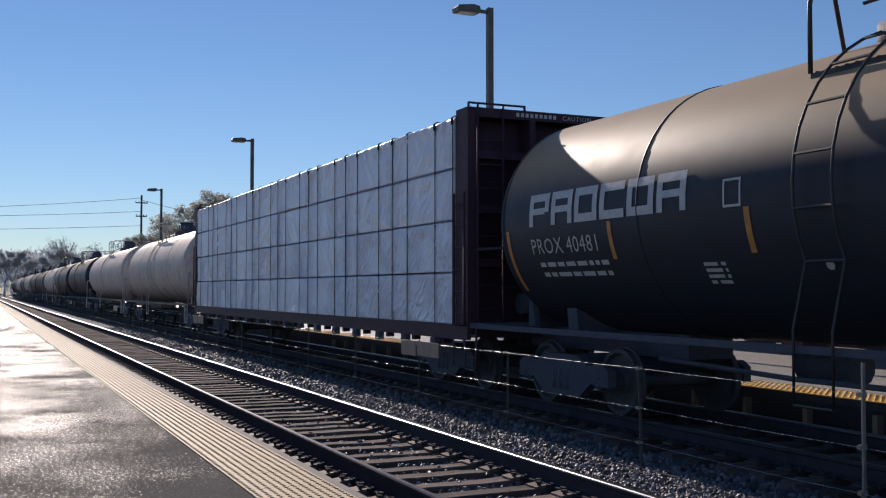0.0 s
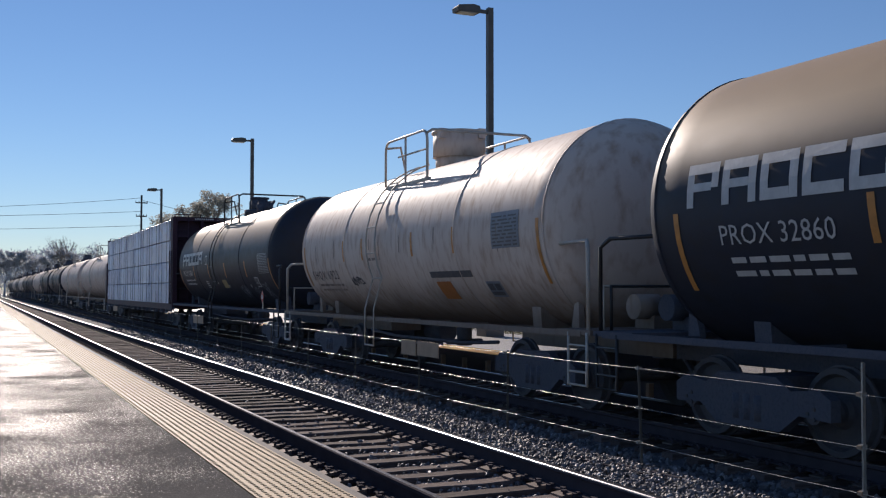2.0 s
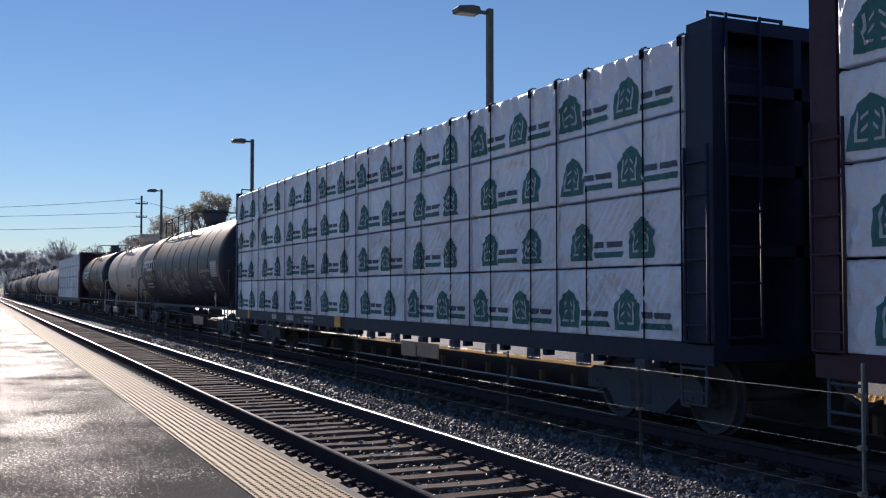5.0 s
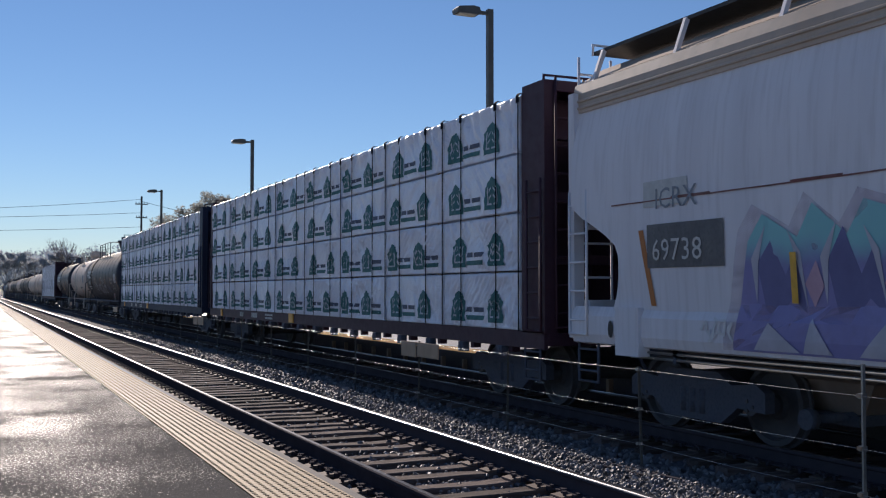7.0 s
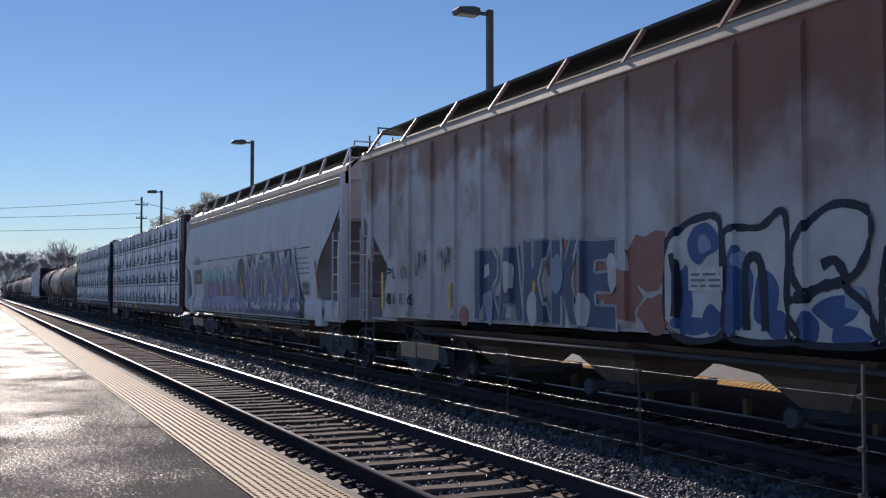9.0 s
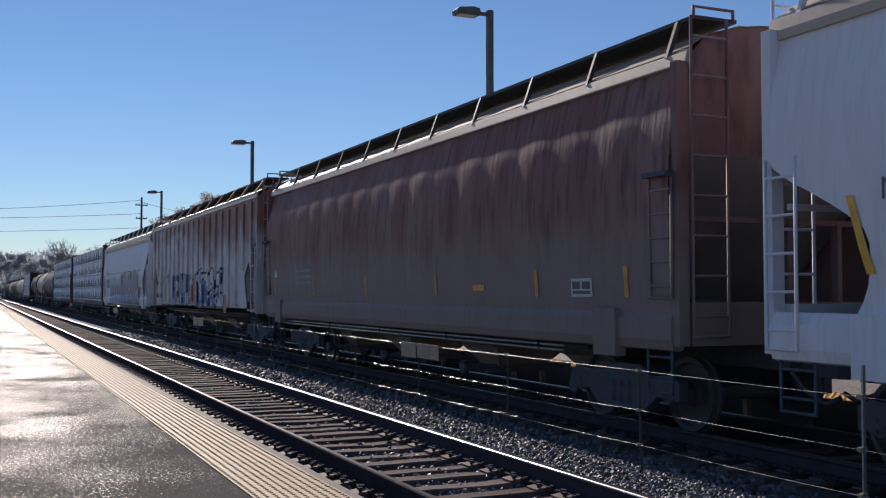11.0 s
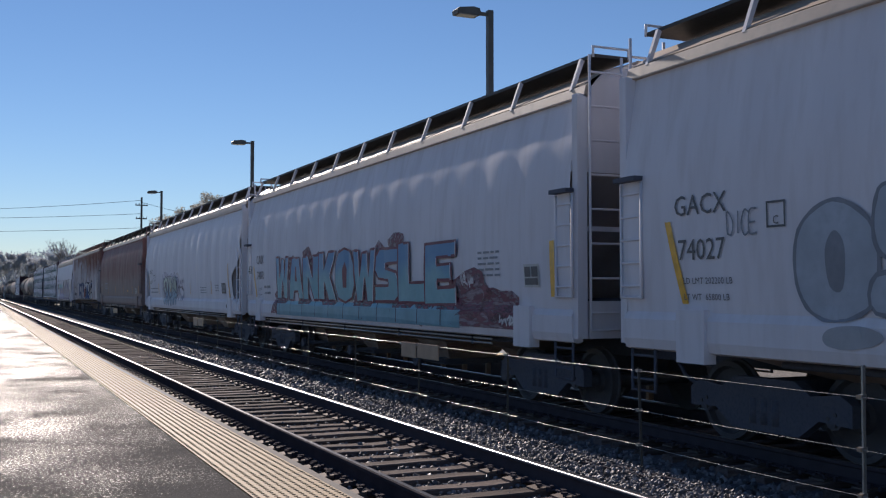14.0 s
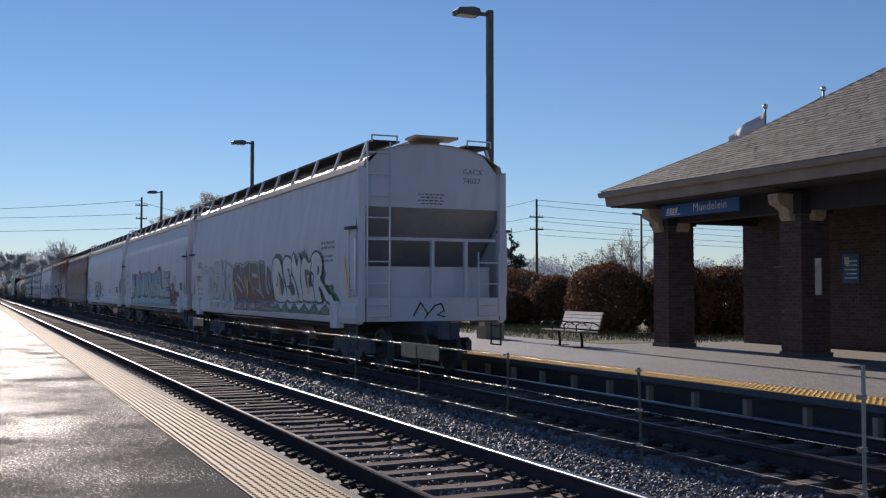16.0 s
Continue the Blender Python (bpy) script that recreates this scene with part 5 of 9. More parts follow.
# ---- tank cars ----
def tank_car(y_rear, y_front, radius, zc, paint, label, dome="valves", dome_at=0.5, seams=(0.25, 0.5, 0.75), platform=1.0, rails=M["dark_paint"], walk_long=0.0, s_place=0.0, deck=M["under"],
             pc=0.0):
    """A tank car whose middle is the middle of its shell; heads bulge past the ends of the shell."""
    mid = (y_rear + y_front) / 2
    half = (y_front - y_rear) / 2
    car = thing("tank_car", label, "tank car", "freight train")
    n = 56
    bm = B()
    prof = []
    head = 0.62
    for k in range(9):
        a = math.pi / 2 * k / 8
        prof.append((-half - head * math.cos(a), radius * max(0.001, math.sin(a))))
    for k in range(1, 40):
        prof.append((-half + 2 * half * k / 40, radius))
    for k in range(9):
        a = math.pi / 2 * (8 - k) / 8
        prof.append((half + head * math.cos(a), radius * max(0.001, math.sin(a))))
    rings = [[bm.verts.new((r * math.cos(a), y, zc + r * math.sin(a))) for a in np.arange(n) * math.tau / n] for y, r in prof]
    for a, b in zip(rings, rings[1:]):
        for k in range(n):
            bm.faces.new((a[k], a[(k + 1) % n], b[(k + 1) % n], b[k])).smooth = True
    part("shell", bm, paint, car, smooth=True)
    for f in (0.0, *seams, 1.0):
        bm = B()
        y = -half + 2 * half * f
        ra = [(y - 0.018, radius + 0.001), (y - 0.008, radius + 0.011), (y + 0.008, radius + 0.011), (y + 0.018, radius + 0.001)]
        rs = [[bm.verts.new((r * math.cos(a), yy, zc + r * math.sin(a))) for a in np.arange(n) * math.tau / n] for yy, r in ra]
        for a, b in zip(rs, rs[1:]):
            for k in range(n):
                bm.faces.new((a[k], a[(k + 1) % n], b[(k + 1) % n], b[k])).smooth = True
        part("weld_seam", bm, paint, car)
    top = zc + radius
    yd = -half + 2 * half * dome_at
    ym = pc
    # walkway and rail round the fittings
    px = 1.02
    pl = platform
    walkway = B()
    sx = math.sqrt(max(0.01, radius * radius - px * px))
    zw = top - 0.36
    for x0, x1, y0, y1 in ((-px, -0.42, ym - pl, ym + pl), (0.42, px, ym - pl, ym + pl)):
        box(walkway, x0, x1, y0, y1, zw - 0.05, zw)
        k = y0
        while k < y1:
            box(walkway, x0 + 0.01, x1 - 0.01, k, k + 0.03, zw, zw + 0.012)
            k += 0.12
    for y in (ym - pl + 0.2, ym + pl - 0.2):
        for s in (-1, 1):
            box(walkway, min(s * 0.85, s * 0.95), max(s * 0.85, s * 0.95), y - 0.04, y + 0.04, zc + sx * 0.9, zw - 0.05)
    w = part("walkway", walkway, rails, car, "grated walkway beside the fittings")
    rz = zw + 0.84
    loop = [(-px, ym - pl, zw), (-px, ym - pl, rz - 0.2), (-px, ym - pl + 0.02, rz - 0.1), (-px, ym - pl + 0.08, rz - 0.03), (-px, ym - pl + 0.18, rz), (-px, ym + pl - 0.18, rz), (-px, ym + pl - 0.08, rz - 0.03), (-px, ym + pl - 0.02, rz - 0.1), (-px, ym + pl, rz - 0.2), (-px, ym + pl, zw)]
    for s in (1, -1):
        bm = B()
        tube(bm, [(s * x, y, z) for x, y, z in loop], 0.024, 6)
        rail = part("handrail", bm, rails, car)
        for y in np.linspace(ym - pl, ym + pl, 2 + int(pl * 1.3))[1:-1]:
            rung(rail, (s * px, y, zw), (s * px, y, rz), 0.022, rails).name = "rail_post"
        rung(rail, (s * px, ym - pl, zw + 0.5), (s * px, ym + pl * 0.35, zw + 0.5), 0.018, rails).name = "mid_rail"
        bm = B()
        tube(bm, [(s * px, ym + pl, rz - 0.1), (s * px * 0.7, ym + pl, rz - 0.06), (s * px * 0.55, ym + pl, zw + 0.1)], 0.022, 6)
        part("return_rail", bm, rails, car)
    bm = B()
    tube(bm, [(-px, ym - pl, rz - 0.06), (-px + 0.1, ym - pl, rz), (px - 0.1, ym - pl, rz), (px, ym - pl, rz - 0.06)], 0.024, 6)
    part("end_handrail", bm, rails, car)
    bm = B()
    if dome == "valves":
        rod(bm, (0, yd, top - 0.1), (0, yd, top + 0.12), 0.5, 20)
        rod(bm, (0, yd + 0.12, top + 0.1), (0, yd + 0.12, top + 0.48), 0.26, 18)
        rod(bm, (0, yd + 0.12, top + 0.48), (0, yd + 0.12, top + 0.53), 0.30, 18)
        for k in range(6):
            a = k * math.tau / 6
            rod(bm, (0.3 * math.cos(a), yd + 0.12 + 0.3 * math.sin(a), top + 0.1), (0.3 * math.cos(a), yd + 0.12 + 0.3 * math.sin(a), top + 0.4), 0.03, 6)
        rod(bm, (-0.1, yd - 0.75, top - 0.05), (-0.1, yd - 0.75, top + 0.3), 0.17, 12)
        rod(bm, (0.2, yd - 0.45, top - 0.05), (0.2, yd - 0.45, top + 0.38), 0.09, 10)
        rod(bm, (-0.3, yd - 1.1, top - 0.06), (-0.3, yd - 1.1, top + 0.22), 0.09, 10)
        tube(bm, [(0.2, yd - 0.5, top + 0.3), (0.2, yd - 0.9, top + 0.34), (0.0, yd - 1.0, top + 0.1)], 0.04, 8)
        part("manway", bm, M["under"], car, "dark manway with valve fittings")
    else:
        r0 = 0.49
        flare = 0.74 if dome == "cap" else 1.0
        rod(bm, (0, yd, top - 0.12), (0, yd, top + 0.14), r0 * 0.9 * flare, 24)
        rod(bm, (0, yd, top + 0.12), (0, yd, top + 0.56), r0 * flare, 24, r0)
        rod(bm, (0, yd, top + 0.56), (0, yd, top + 0.6), r0 * 1.06, 24)
        for a in (0.4, 2.0, 3.6, 5.2):
            box(bm, r0 * math.cos(a) - 0.07, r0 * math.cos(a) + 0.07, yd + r0 * math.sin(a) - 0.07, yd + r0 * math.sin(a) + 0.07, top + 0.44, top + 0.62)
        part("dome_housing", bm, paint if dome == "drum" else M["under"], car, "round protective housing with a bolted lid")
    # side ladder up the shell
    for s in (-1, 1):
        bm = B()
        pts = []
        for k in range(12):
            a = math.radians(-25 + 98 * k / 11)
            pts.append((s * (radius + 0.09) * math.cos(a), zc + (radius + 0.09) * math.sin(a)))
        yl = ym + pl - 0.55
        pts = [(s * (radius + 0.1), 0.55)] + [(s * (radius + 0.1), 1.2)] + pts
        for dy in (-0.23, 0.23):
            tube(bm, [(x, yl + dy, z) for x, z in pts], 0.015, 6)
        ladder = part("ladder", bm, rails, car)
        for x0, z0 in pts[::2]:
            rung(ladder, (x0, yl - 0.23, z0), (x0, yl + 0.23, z0), 0.016, rails)
    # sill, end platforms and their rails
    bm = B()
    e = half + head + 0.62
    box(bm, -0.33, 0.33, -e, -half + 2.6, 0.72, 1.02)
    box(bm, -0.33, 0.33, half - 2.6, e, 0.72, 1.02)
    for s in (-1, 1):
        box(bm, s * 1.50 - 0.03, s * 1.50 + 0.03, -e + 0.2, e - 0.2, 1.0, 1.07)
        for k in range(9):
            y = -half + 2 * half * k / 8
            box(bm, min(s * 0.9, s * 1.5), max(s * 0.9, s * 1.5), y - 0.03, y + 0.03, 1.0, 1.06)
    part("underframe", bm, deck, car, "underframe with side running boards", 0.006)
    for sgn in (-1, 1):
        y0, y1 = sorted((sgn * (half + 0.45), sgn * e))
        bm = B()
        box(bm, -1.52, 1.52, y0, y1, 1.02, 1.08)
        part("end_platform", bm, deck, car, bevel=0.008)
        for s in (-1, 1):
            yy = sgn * (e - 0.1)
            yi = sgn * (half + 0.15)
            bm = B()
            tube(bm, [(s * 1.48, yy, 1.08), (s * 1.48, yy, 2.05), (s * 1.42, yy - sgn * 0.12, 2.15), (s * 1.30, yi, 2.15)], 0.026, 6)
            part("end_rail", bm, rails, car)
            bm = B()
            prism(bm, [(yi - sgn * 0.2, 1.05), (yi, 1.05), (yi - sgn * 0.02, 1.45), (yi - sgn * 0.1, 1.45)], 0, s * 0.95 - 0.04, s * 0.95 + 0.04)
            part("head_brace", bm, deck, car, bevel=0.008)
        bm = B()
        tube(bm, [(-1.3, sgn * (e - 0.05), 1.08), (-1.3, sgn * (e - 0.05), 1.6), (1.3, sgn * (e - 0.05), 1.6), (1.3, sgn * (e - 0.05), 1.08)], 0.02, 6)
        part("cross_rail", bm, rails, car)
        for s in (-1, 1):
            rung_ladder(car, s * 1.52, sgn * (e - 0.28), 0.42, 1.05, 0.42, rails, rungs=2)
        bm = B()
        box(bm, -0.5, 0.1, min(sgn * (e - 0.55), sgn * (e - 0.15)), max(sgn * (e - 0.55), sgn * (e - 0.15)), 1.08, 1.24)
        rod(bm, (-0.7, sgn * (e - 0.3), 1.35), (-0.35, sgn * (e - 0.3), 1.35), 0.16, 12)
        part("brake_fitting", bm, deck, car)
        bm = B()
        prism(bm, [(-0.95, 0.95), (0.95, 0.95), (0.98, 1.32), (0.7, 1.2), (-0.7, 1.2), (-0.98, 1.32)], 1, sgn * (half - 1.0) - 0.12, sgn * (half - 1.0) + 0.12)
        part("saddle", bm, deck, car)
    # pipes and outlet underneath
    bm = B()
    rod(bm, (0, 0, 0.55), (0, 0, zc - radius + 0.1), 0.14, 12)
    rod(bm, (-0.35, 0, 0.62), (0.35, 0, 0.62), 0.05, 8)
    part("bottom_outlet", bm, M["under"], car)
    bm = B()
    tube(bm, [(-0.75, -half + 2.6, 0.75), (-0.75, -1.5, 0.68), (-0.75, 1.5, 0.68), (-0.75, half - 2.6, 0.75)], 0.03, 6)
    part("brake_pipe", bm, M["under"], car)
    bm = B()
    rod(bm, (0.5, 1.8, 0.72), (0.5, 2.6, 0.72), 0.2, 12)
    part("air_reservoir", bm, M["under"], car)
    running_gear(car, -half + 0.9, half - 0.9, (e, -e))
    TRAIN.append((car, mid + s_place))

    def place(u, w, out=0.007):
        a = (w - zc) / radius
        return Vector((-(radius + out) * math.cos(a), u, zc + (radius + out) * math.sin(a)))
    return car, place, half


def reflectors(car, place, spots, w0, w1, width=0.08):
    for u in spots:
        decal(car, [rect(u, u + width, w0, w1)], place, M["reflector_worn"], "reflector_strip")




def block_logo(car, place, u, w, unit, height, material):
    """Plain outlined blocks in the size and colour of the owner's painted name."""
    polys = []
    t = height * 0.24
    gap = unit * 0.12
    for k in range(6):
        a = u - k * (unit + gap)
        b = a - unit
        if k in (2, 5, 0, 1):
            polys += [rect(b, a, w + height - t, w + height), rect(a - t, a, w, w + height - t), rect(b, b + t, w + (height * 0.42 if k in (0,) else 0), w + height - t)]
            polys += [rect(b + t, a - t, w + (0 if k == 2 else height * 0.36), w + (t if k == 2 else height * 0.36 + t * 0.8))]
        elif k == 3:
            polys += [rect(b, a, w + height - t, w + height), rect(a - t, a, w + t, w + height - t), rect(b, a, w, w + t)]
        else:
            polys += [rect(b, a, w + height - t, w + height), rect(b, a, w, w + t), rect(a - t, a, w + t, w + height - t), rect(b, b + t, w + t, w + height - t)]
    return decal(car, polys, place, material, "painted_emblem", "pale blocky painted emblem")


def diamond(car, u, w, r, digits):
    def place(a, b, out=0.007):
        return Vector((-1.5 - out, a, b))
    bm = B()
    box(bm, -1.495, -1.48, u - 0.03, u + 0.03, 1.03, w + r * 0.6)
    part("placard_holder", bm, M["steel"], car)
    decal(car, [[(u + r, w), (u, w + r), (u - r, w), (u, w - r)]], place, M["placard_red"], "hazard_placard", "red diamond hazard placard")
    decal(car, [rect(u - r * 0.62, u + r * 0.62, w - r * 0.28, w + r * 0.28)], place, M["white"], "placard_panel", off=0.012)
    lettering(car, digits, u + r * 0.52, w - r * 0.2, r * 0.62, lambda a, b, o=0: place(a, b, 0.016), M["stencil_black"])


def scrawl(u, w, length, height, seed, thick=0.035, loops=5):
    """Thin spray-can strokes: a wandering ribbon cut into short quads."""
    rng = random.Random(seed)
    polys = []
    x = u
    for k in range(loops):
        cx = u - length * (k + 0.5) / loops
        pts = [(cx + rng.uniform(-0.5, 0.5) * length / loops * 1.5, w + rng.uniform(0, 1) * height) for j in range(5)]
        for a, b in zip(pts, pts[1:]):
            dx, dy = b[0] - a[0], b[1] - a[1]
            l = math.hypot(dx, dy) or 1
            nx, ny = -dy / l * thick / 2, dx / l * thick / 2
            polys.append([(a[0] - nx, a[1] - ny), (b[0] - nx, b[1] - ny), (b[0] + nx, b[1] + ny), (a[0] + nx, a[1] + ny)])
    return polys
# ---- covered hoppers ----
SIDE = [(1.52, 1.02), (1.56, 1.4), (1.59, 1.9), (1.60, 2.45), (1.588, 2.8), (1.555, 3.1), (1.495, 3.45), (1.42, 3.93)]
BULGED = [(1.52, 1.02), (1.56, 1.4), (1.59, 1.9), (1.60, 2.45), (1.596, 2.8), (1.583, 3.05), (1.545, 3.38), (1.42, 3.93)]
FLAT = [(1.555, 1.12), (1.56, 1.5), (1.56, 2.4), (1.56, 3.2), (1.555, 4.0)]


def side_x(z, prof=SIDE):
    z = min(max(z, prof[0][1]), prof[-1][1])
    for (x0, z0), (x1, z1) in zip(prof, prof[1:]):
        if z <= z1:
            return x0 + (x1 - x0) * (z - z0) / (z1 - z0)
    return prof[-1][0]


def hopper_car(y_rear, y_front, paint, label, cut_front="full", cut_rear="full", ribs=0, roof_paint=None, bulge=0.012, bulge_step=0.95, board=0.30, sill_paint=None, slope_paint=None, prof=SIDE, rear_detail=False, tall=0.0, plain_foot=False, overhang=0.035, eave_drop=0.0):
    mid, half = (y_rear + y_front) / 2, (y_front - y_rear) / 2
    car = thing("covered_hopper", label, "hopper car", "freight train")
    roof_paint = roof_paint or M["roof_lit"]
    sill_paint = sill_paint or paint
    z_lo, z_hi = prof[0][1], prof[-1][1]

    def reach(z, cut):
        """How far the side sheet reaches at height z: full, or cut away in a slope at its foot."""
        if cut == "full":
            return half - 0.12
        lo, hi, deep = {"low": (1.3, 2.75, 1.15), "high": (1.3, 3.25, 1.42), "notch": (1.3, 2.6, 0.98), "mid": (1.3, 2.95, 1.25)}[cut]
        if z >= hi:
            return half - 0.12
        if z >= 2.0:
            f = (hi - z) / (hi - 2.0)
            return half - 0.12 - deep * (f if ribs else 0.35 * f + 0.65 * f * f * (3 - 2 * f))
        f = min(1.0, (2.0 - z) / (2.0 - lo))
        return half - 0.12 - deep * (1 - 0.22 * (f if ribs else f ** 3))

    def out(y, z):
        if not bulge:
            return 0.0
        f = max(0.0, math.sin(math.pi * (z - z_lo) / (z_hi - z_lo))) ** 1.5
        k = abs(math.sin(math.pi * y / bulge_step))
        r = noise.noise(Vector((math.floor(y / bulge_step) * 7.3, 0.5, mid)))
        return f * bulge * (k * (1.0 + r) - 0.5)

    zs = list(np.linspace(z_lo, z_hi, 26))
    ny = 110 if bulge else 24
    sides = {}
    for s in (-1, 1):
        bm = B()
        rows = []
        for z in zs:
            a, b = -reach(z, cut_rear), reach(z, cut_front)
            rows.append([bm.verts.new((s * (side_x(z, prof) + out(a + (b - a) * i / ny, z)), a + (b - a) * i / ny, z)) for i in range(ny + 1)])
        for p, q in zip(rows, rows[1:]):
            for i in range(ny):
                bm.faces.new((p[i], p[i + 1], q[i + 1], q[i])).smooth = True
        sides[s] = part("side_sheet", bm, paint, car)
    # roof with its eave moulding
    ex = prof[-1][0]
    eave = [(ex - 0.02, z_hi - 0.01 - eave_drop), (ex + overhang, z_hi - 0.005 - eave_drop), (ex + overhang, z_hi + 0.01), (ex + overhang - 0.03, z_hi + 0.13), (ex - 0.02, z_hi + 0.16)]
    for s in (-1, 1):
        bm = B()
        prism(bm, [(s * x, z) for x, z in eave], 1, -half, half)
        rail = part("eave_rail", bm, roof_paint, car, bevel=0.01)
        for k in range(int(eave_drop / 0.08)):
            bm = B()
            z = z_hi - eave_drop + 0.03 + 0.085 * k
            prism(bm, [(s * (ex + overhang - 0.004), z), (s * (ex + overhang + 0.02), z + 0.012), (s * (ex + overhang + 0.02), z + 0.03), (s * (ex + overhang - 0.004), z + 0.045)], 1, -half + 0.02, half - 0.02)
            part("ridge", bm, roof_paint, rail)
    bm = B()
    arc = [(ex + 0.01, z_hi + 0.15), (1.1, z_hi + 0.36 + tall), (0.75, z_hi + 0.46 + tall), (0.4, z_hi + 0.51 + tall), (0.0, z_hi + 0.53 + tall)]
    arc = arc + [(-x, z) for x, z in arc[-2::-1]]
    ends = [[bm.verts.new((x, y, z)) for x, z in arc] for y in (-half + 0.05, half - 0.05)]
    for i in range(len(arc) - 1):
        bm.faces.new((ends[0][i], ends[0][i + 1], ends[1][i + 1], ends[1][i])).smooth = True
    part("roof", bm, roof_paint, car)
    zt = z_hi + 0.53 + tall
    bm = B()
    box(bm, -0.33, 0.33, -half + 0.5, half - 0.5, zt - 0.02, zt + 0.10)
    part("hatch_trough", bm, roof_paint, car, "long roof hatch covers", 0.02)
    # running boards on brackets
    for s in (-1, 1):
        bm = B()
        x0, x1 = sorted((s * 0.70, s * 1.27))
        zb = z_hi + board + 0.21
        box(bm, x0, x1, -half + 0.1, half - 0.1, zb, zb + 0.04)
        rb = part("running_board", bm, M["grate"], car, "dark grated roof walkway")
        n = 11
        for k in range(n):
            y = -half + 0.35 + (2 * half - 0.7) * k / (n - 1)
            bm = B()
            prism(bm, [(s * (ex + 0.03), z_hi + 0.12), (s * (ex - 0.02), z_hi + 0.12), (s * 1.25, zb), (s * 1.30, zb + 0.02)], 1, y - 0.024, y + 0.024)
            part("bracket", bm, sill_paint if sill_paint is not M["hop_brown"] else M["grate"], rb)
        for e in (-1, 1):
            bm = B()
            tube(bm, [(s * 1.27, e * (half - 0.1), zb), (s * 1.27, e * (half - 0.1), zb + 0.13), (s * 0.75, e * (half - 0.1), zb + 0.13), (s * 0.75, e * (half - 0.1), zb)], 0.018, 6)
            part("grab_rail", bm, sill_paint, car)
    # end sheets, slope sheets, end frames
    for e, cut in ((-1, cut_rear), (1, cut_front)):
        yb = e * (half - 0.12)
        z_break = 3.2 if rear_detail else 3.02
        bm = B()
        outline = [(-x, z) for x, z in prof if z > z_break]
        outline = [(-side_x(z_break, prof), z_break)] + outline + arc[::-1][1:-1] + [(x, z) for x, z in prof if z > z_break][::-1] + [(side_x(z_break, prof), z_break)]
        lo = [bm.verts.new((x * 0.998, yb, z)) for x, z in outline]
        hi = [bm.verts.new((x * 0.998, yb - e * 0.03, z)) for x, z in outline]
        bm.faces.new(lo)
        bm.faces.new(hi[::-1])
        for k in range(len(lo)):
            bm.faces.new((lo[k], lo[(k + 1) % len(lo)], hi[(k + 1) % len(lo)], hi[k]))
        part("end_sheet", bm, paint, car)
        bm = B()
        x = side_x(2.2, prof) - 0.03
        if cut == "full":
            line = [(e * (half - 0.12), z_break), (e * (half - 2.35), 1.15)]
        else:
            line = [(e * (reach(z, cut) - 0.015), z) for z in np.linspace(3.3, 1.3, 14)] + [(e * (half - 2.35), 1.15)]
        rows = [[bm.verts.new((sx * min(x, side_x(z, prof) - 0.012), y, z)) for sx in (-1, 1)] + [bm.verts.new((sx * min(x, side_x(z, prof) - 0.012), y - e * 0.05, z + 0.02)) for sx in (1, -1)] for y, z in line]
        for p, q in zip(rows, rows[1:]):
            for k in range(4):
                bm.faces.new((p[k], p[(k + 1) % 4], q[(k + 1) % 4], q[k]))
        bm.faces.new(rows[0])
        bm.faces.new(rows[-1][::-1])
        part("slope_sheet", bm, slope_paint or M["slope_grey"], car, "grey slope sheet with the recess shade in its colour")
        for s in (-1, 1):
            bm = B()
            xa, xb = sorted((s * 1.43, s * 1.565))
            y0, y1 = sorted((e * (half - 0.12), e * half))
            box(bm, xa, xb, y0, y1, 1.0, z_hi + 0.02)
            part("corner_post", bm, sill_paint, car, bevel=0.012)
        bm = B()
        y0, y1 = sorted((e * (half - 0.2), e * half))
        box(bm, -1.40, 1.40, y0, y1, 1.0, 1.45)
        part("end_sill", bm, sill_paint, car, bevel=0.015)
        bm = B()
        y0, y1 = sorted((e * (half - 1.5), e * (half - 0.2)))
        box(bm, -1.45, 1.45, y0, y1, 1.05, 1.10)
        for x in (0.02, 0.74):
            box(bm, x - 0.03, x + 0.03, *sorted((e * (half - 0.22), e * (half - 0.12))), 1.45, 2.6 if rear_detail else 2.35)
        zb_ = 2.56 if rear_detail else 2.3
        box(bm, -1.4, 1.4, *sorted((e * (half - 0.18), e * (half - 0.13))), zb_, zb_ + 0.06)
        part("end_frame", bm, sill_paint, car, bevel=0.006)
        if rear_detail and e == -1:
            bm = B()
            box(bm, -1.38, 1.38, *sorted((e * (half - 0.42), e * (half - 0.38))), 1.44, 2.06)
            part("end_plate", bm, sill_paint, car, bevel=0.006)
            bm = B()
            box(bm, -0.42, 0.5, *sorted((e * (half + 0.02), e * (half - 0.5))), zt + 0.1, zt + 0.15)
            part("crossover_board", bm, M["roof_lit"], car, "brown roof crossover board")
        rung_ladder(car, -1.17, e * (half + 0.02), 1.1, z_hi + 0.5, 0.46, sill_paint, rungs=8, along=False)
        if e == 1 or rear_detail:
            rung_ladder(car, 1.17, e * (half + 0.02), 1.1, 2.35, 0.46, sill_paint, rungs=3, along=False)
        for s in (-1, 1):
            rung_ladder(car, s * 1.6, e * (half - 0.26), 1.05 if cut != "full" else 1.5, 2.75, 0.38, sill_paint, rungs=5)
            rung_ladder(car, s * 1.53, e * (half - 0.38), 0.5, 1.0, 0.42, M["under"], rungs=2)
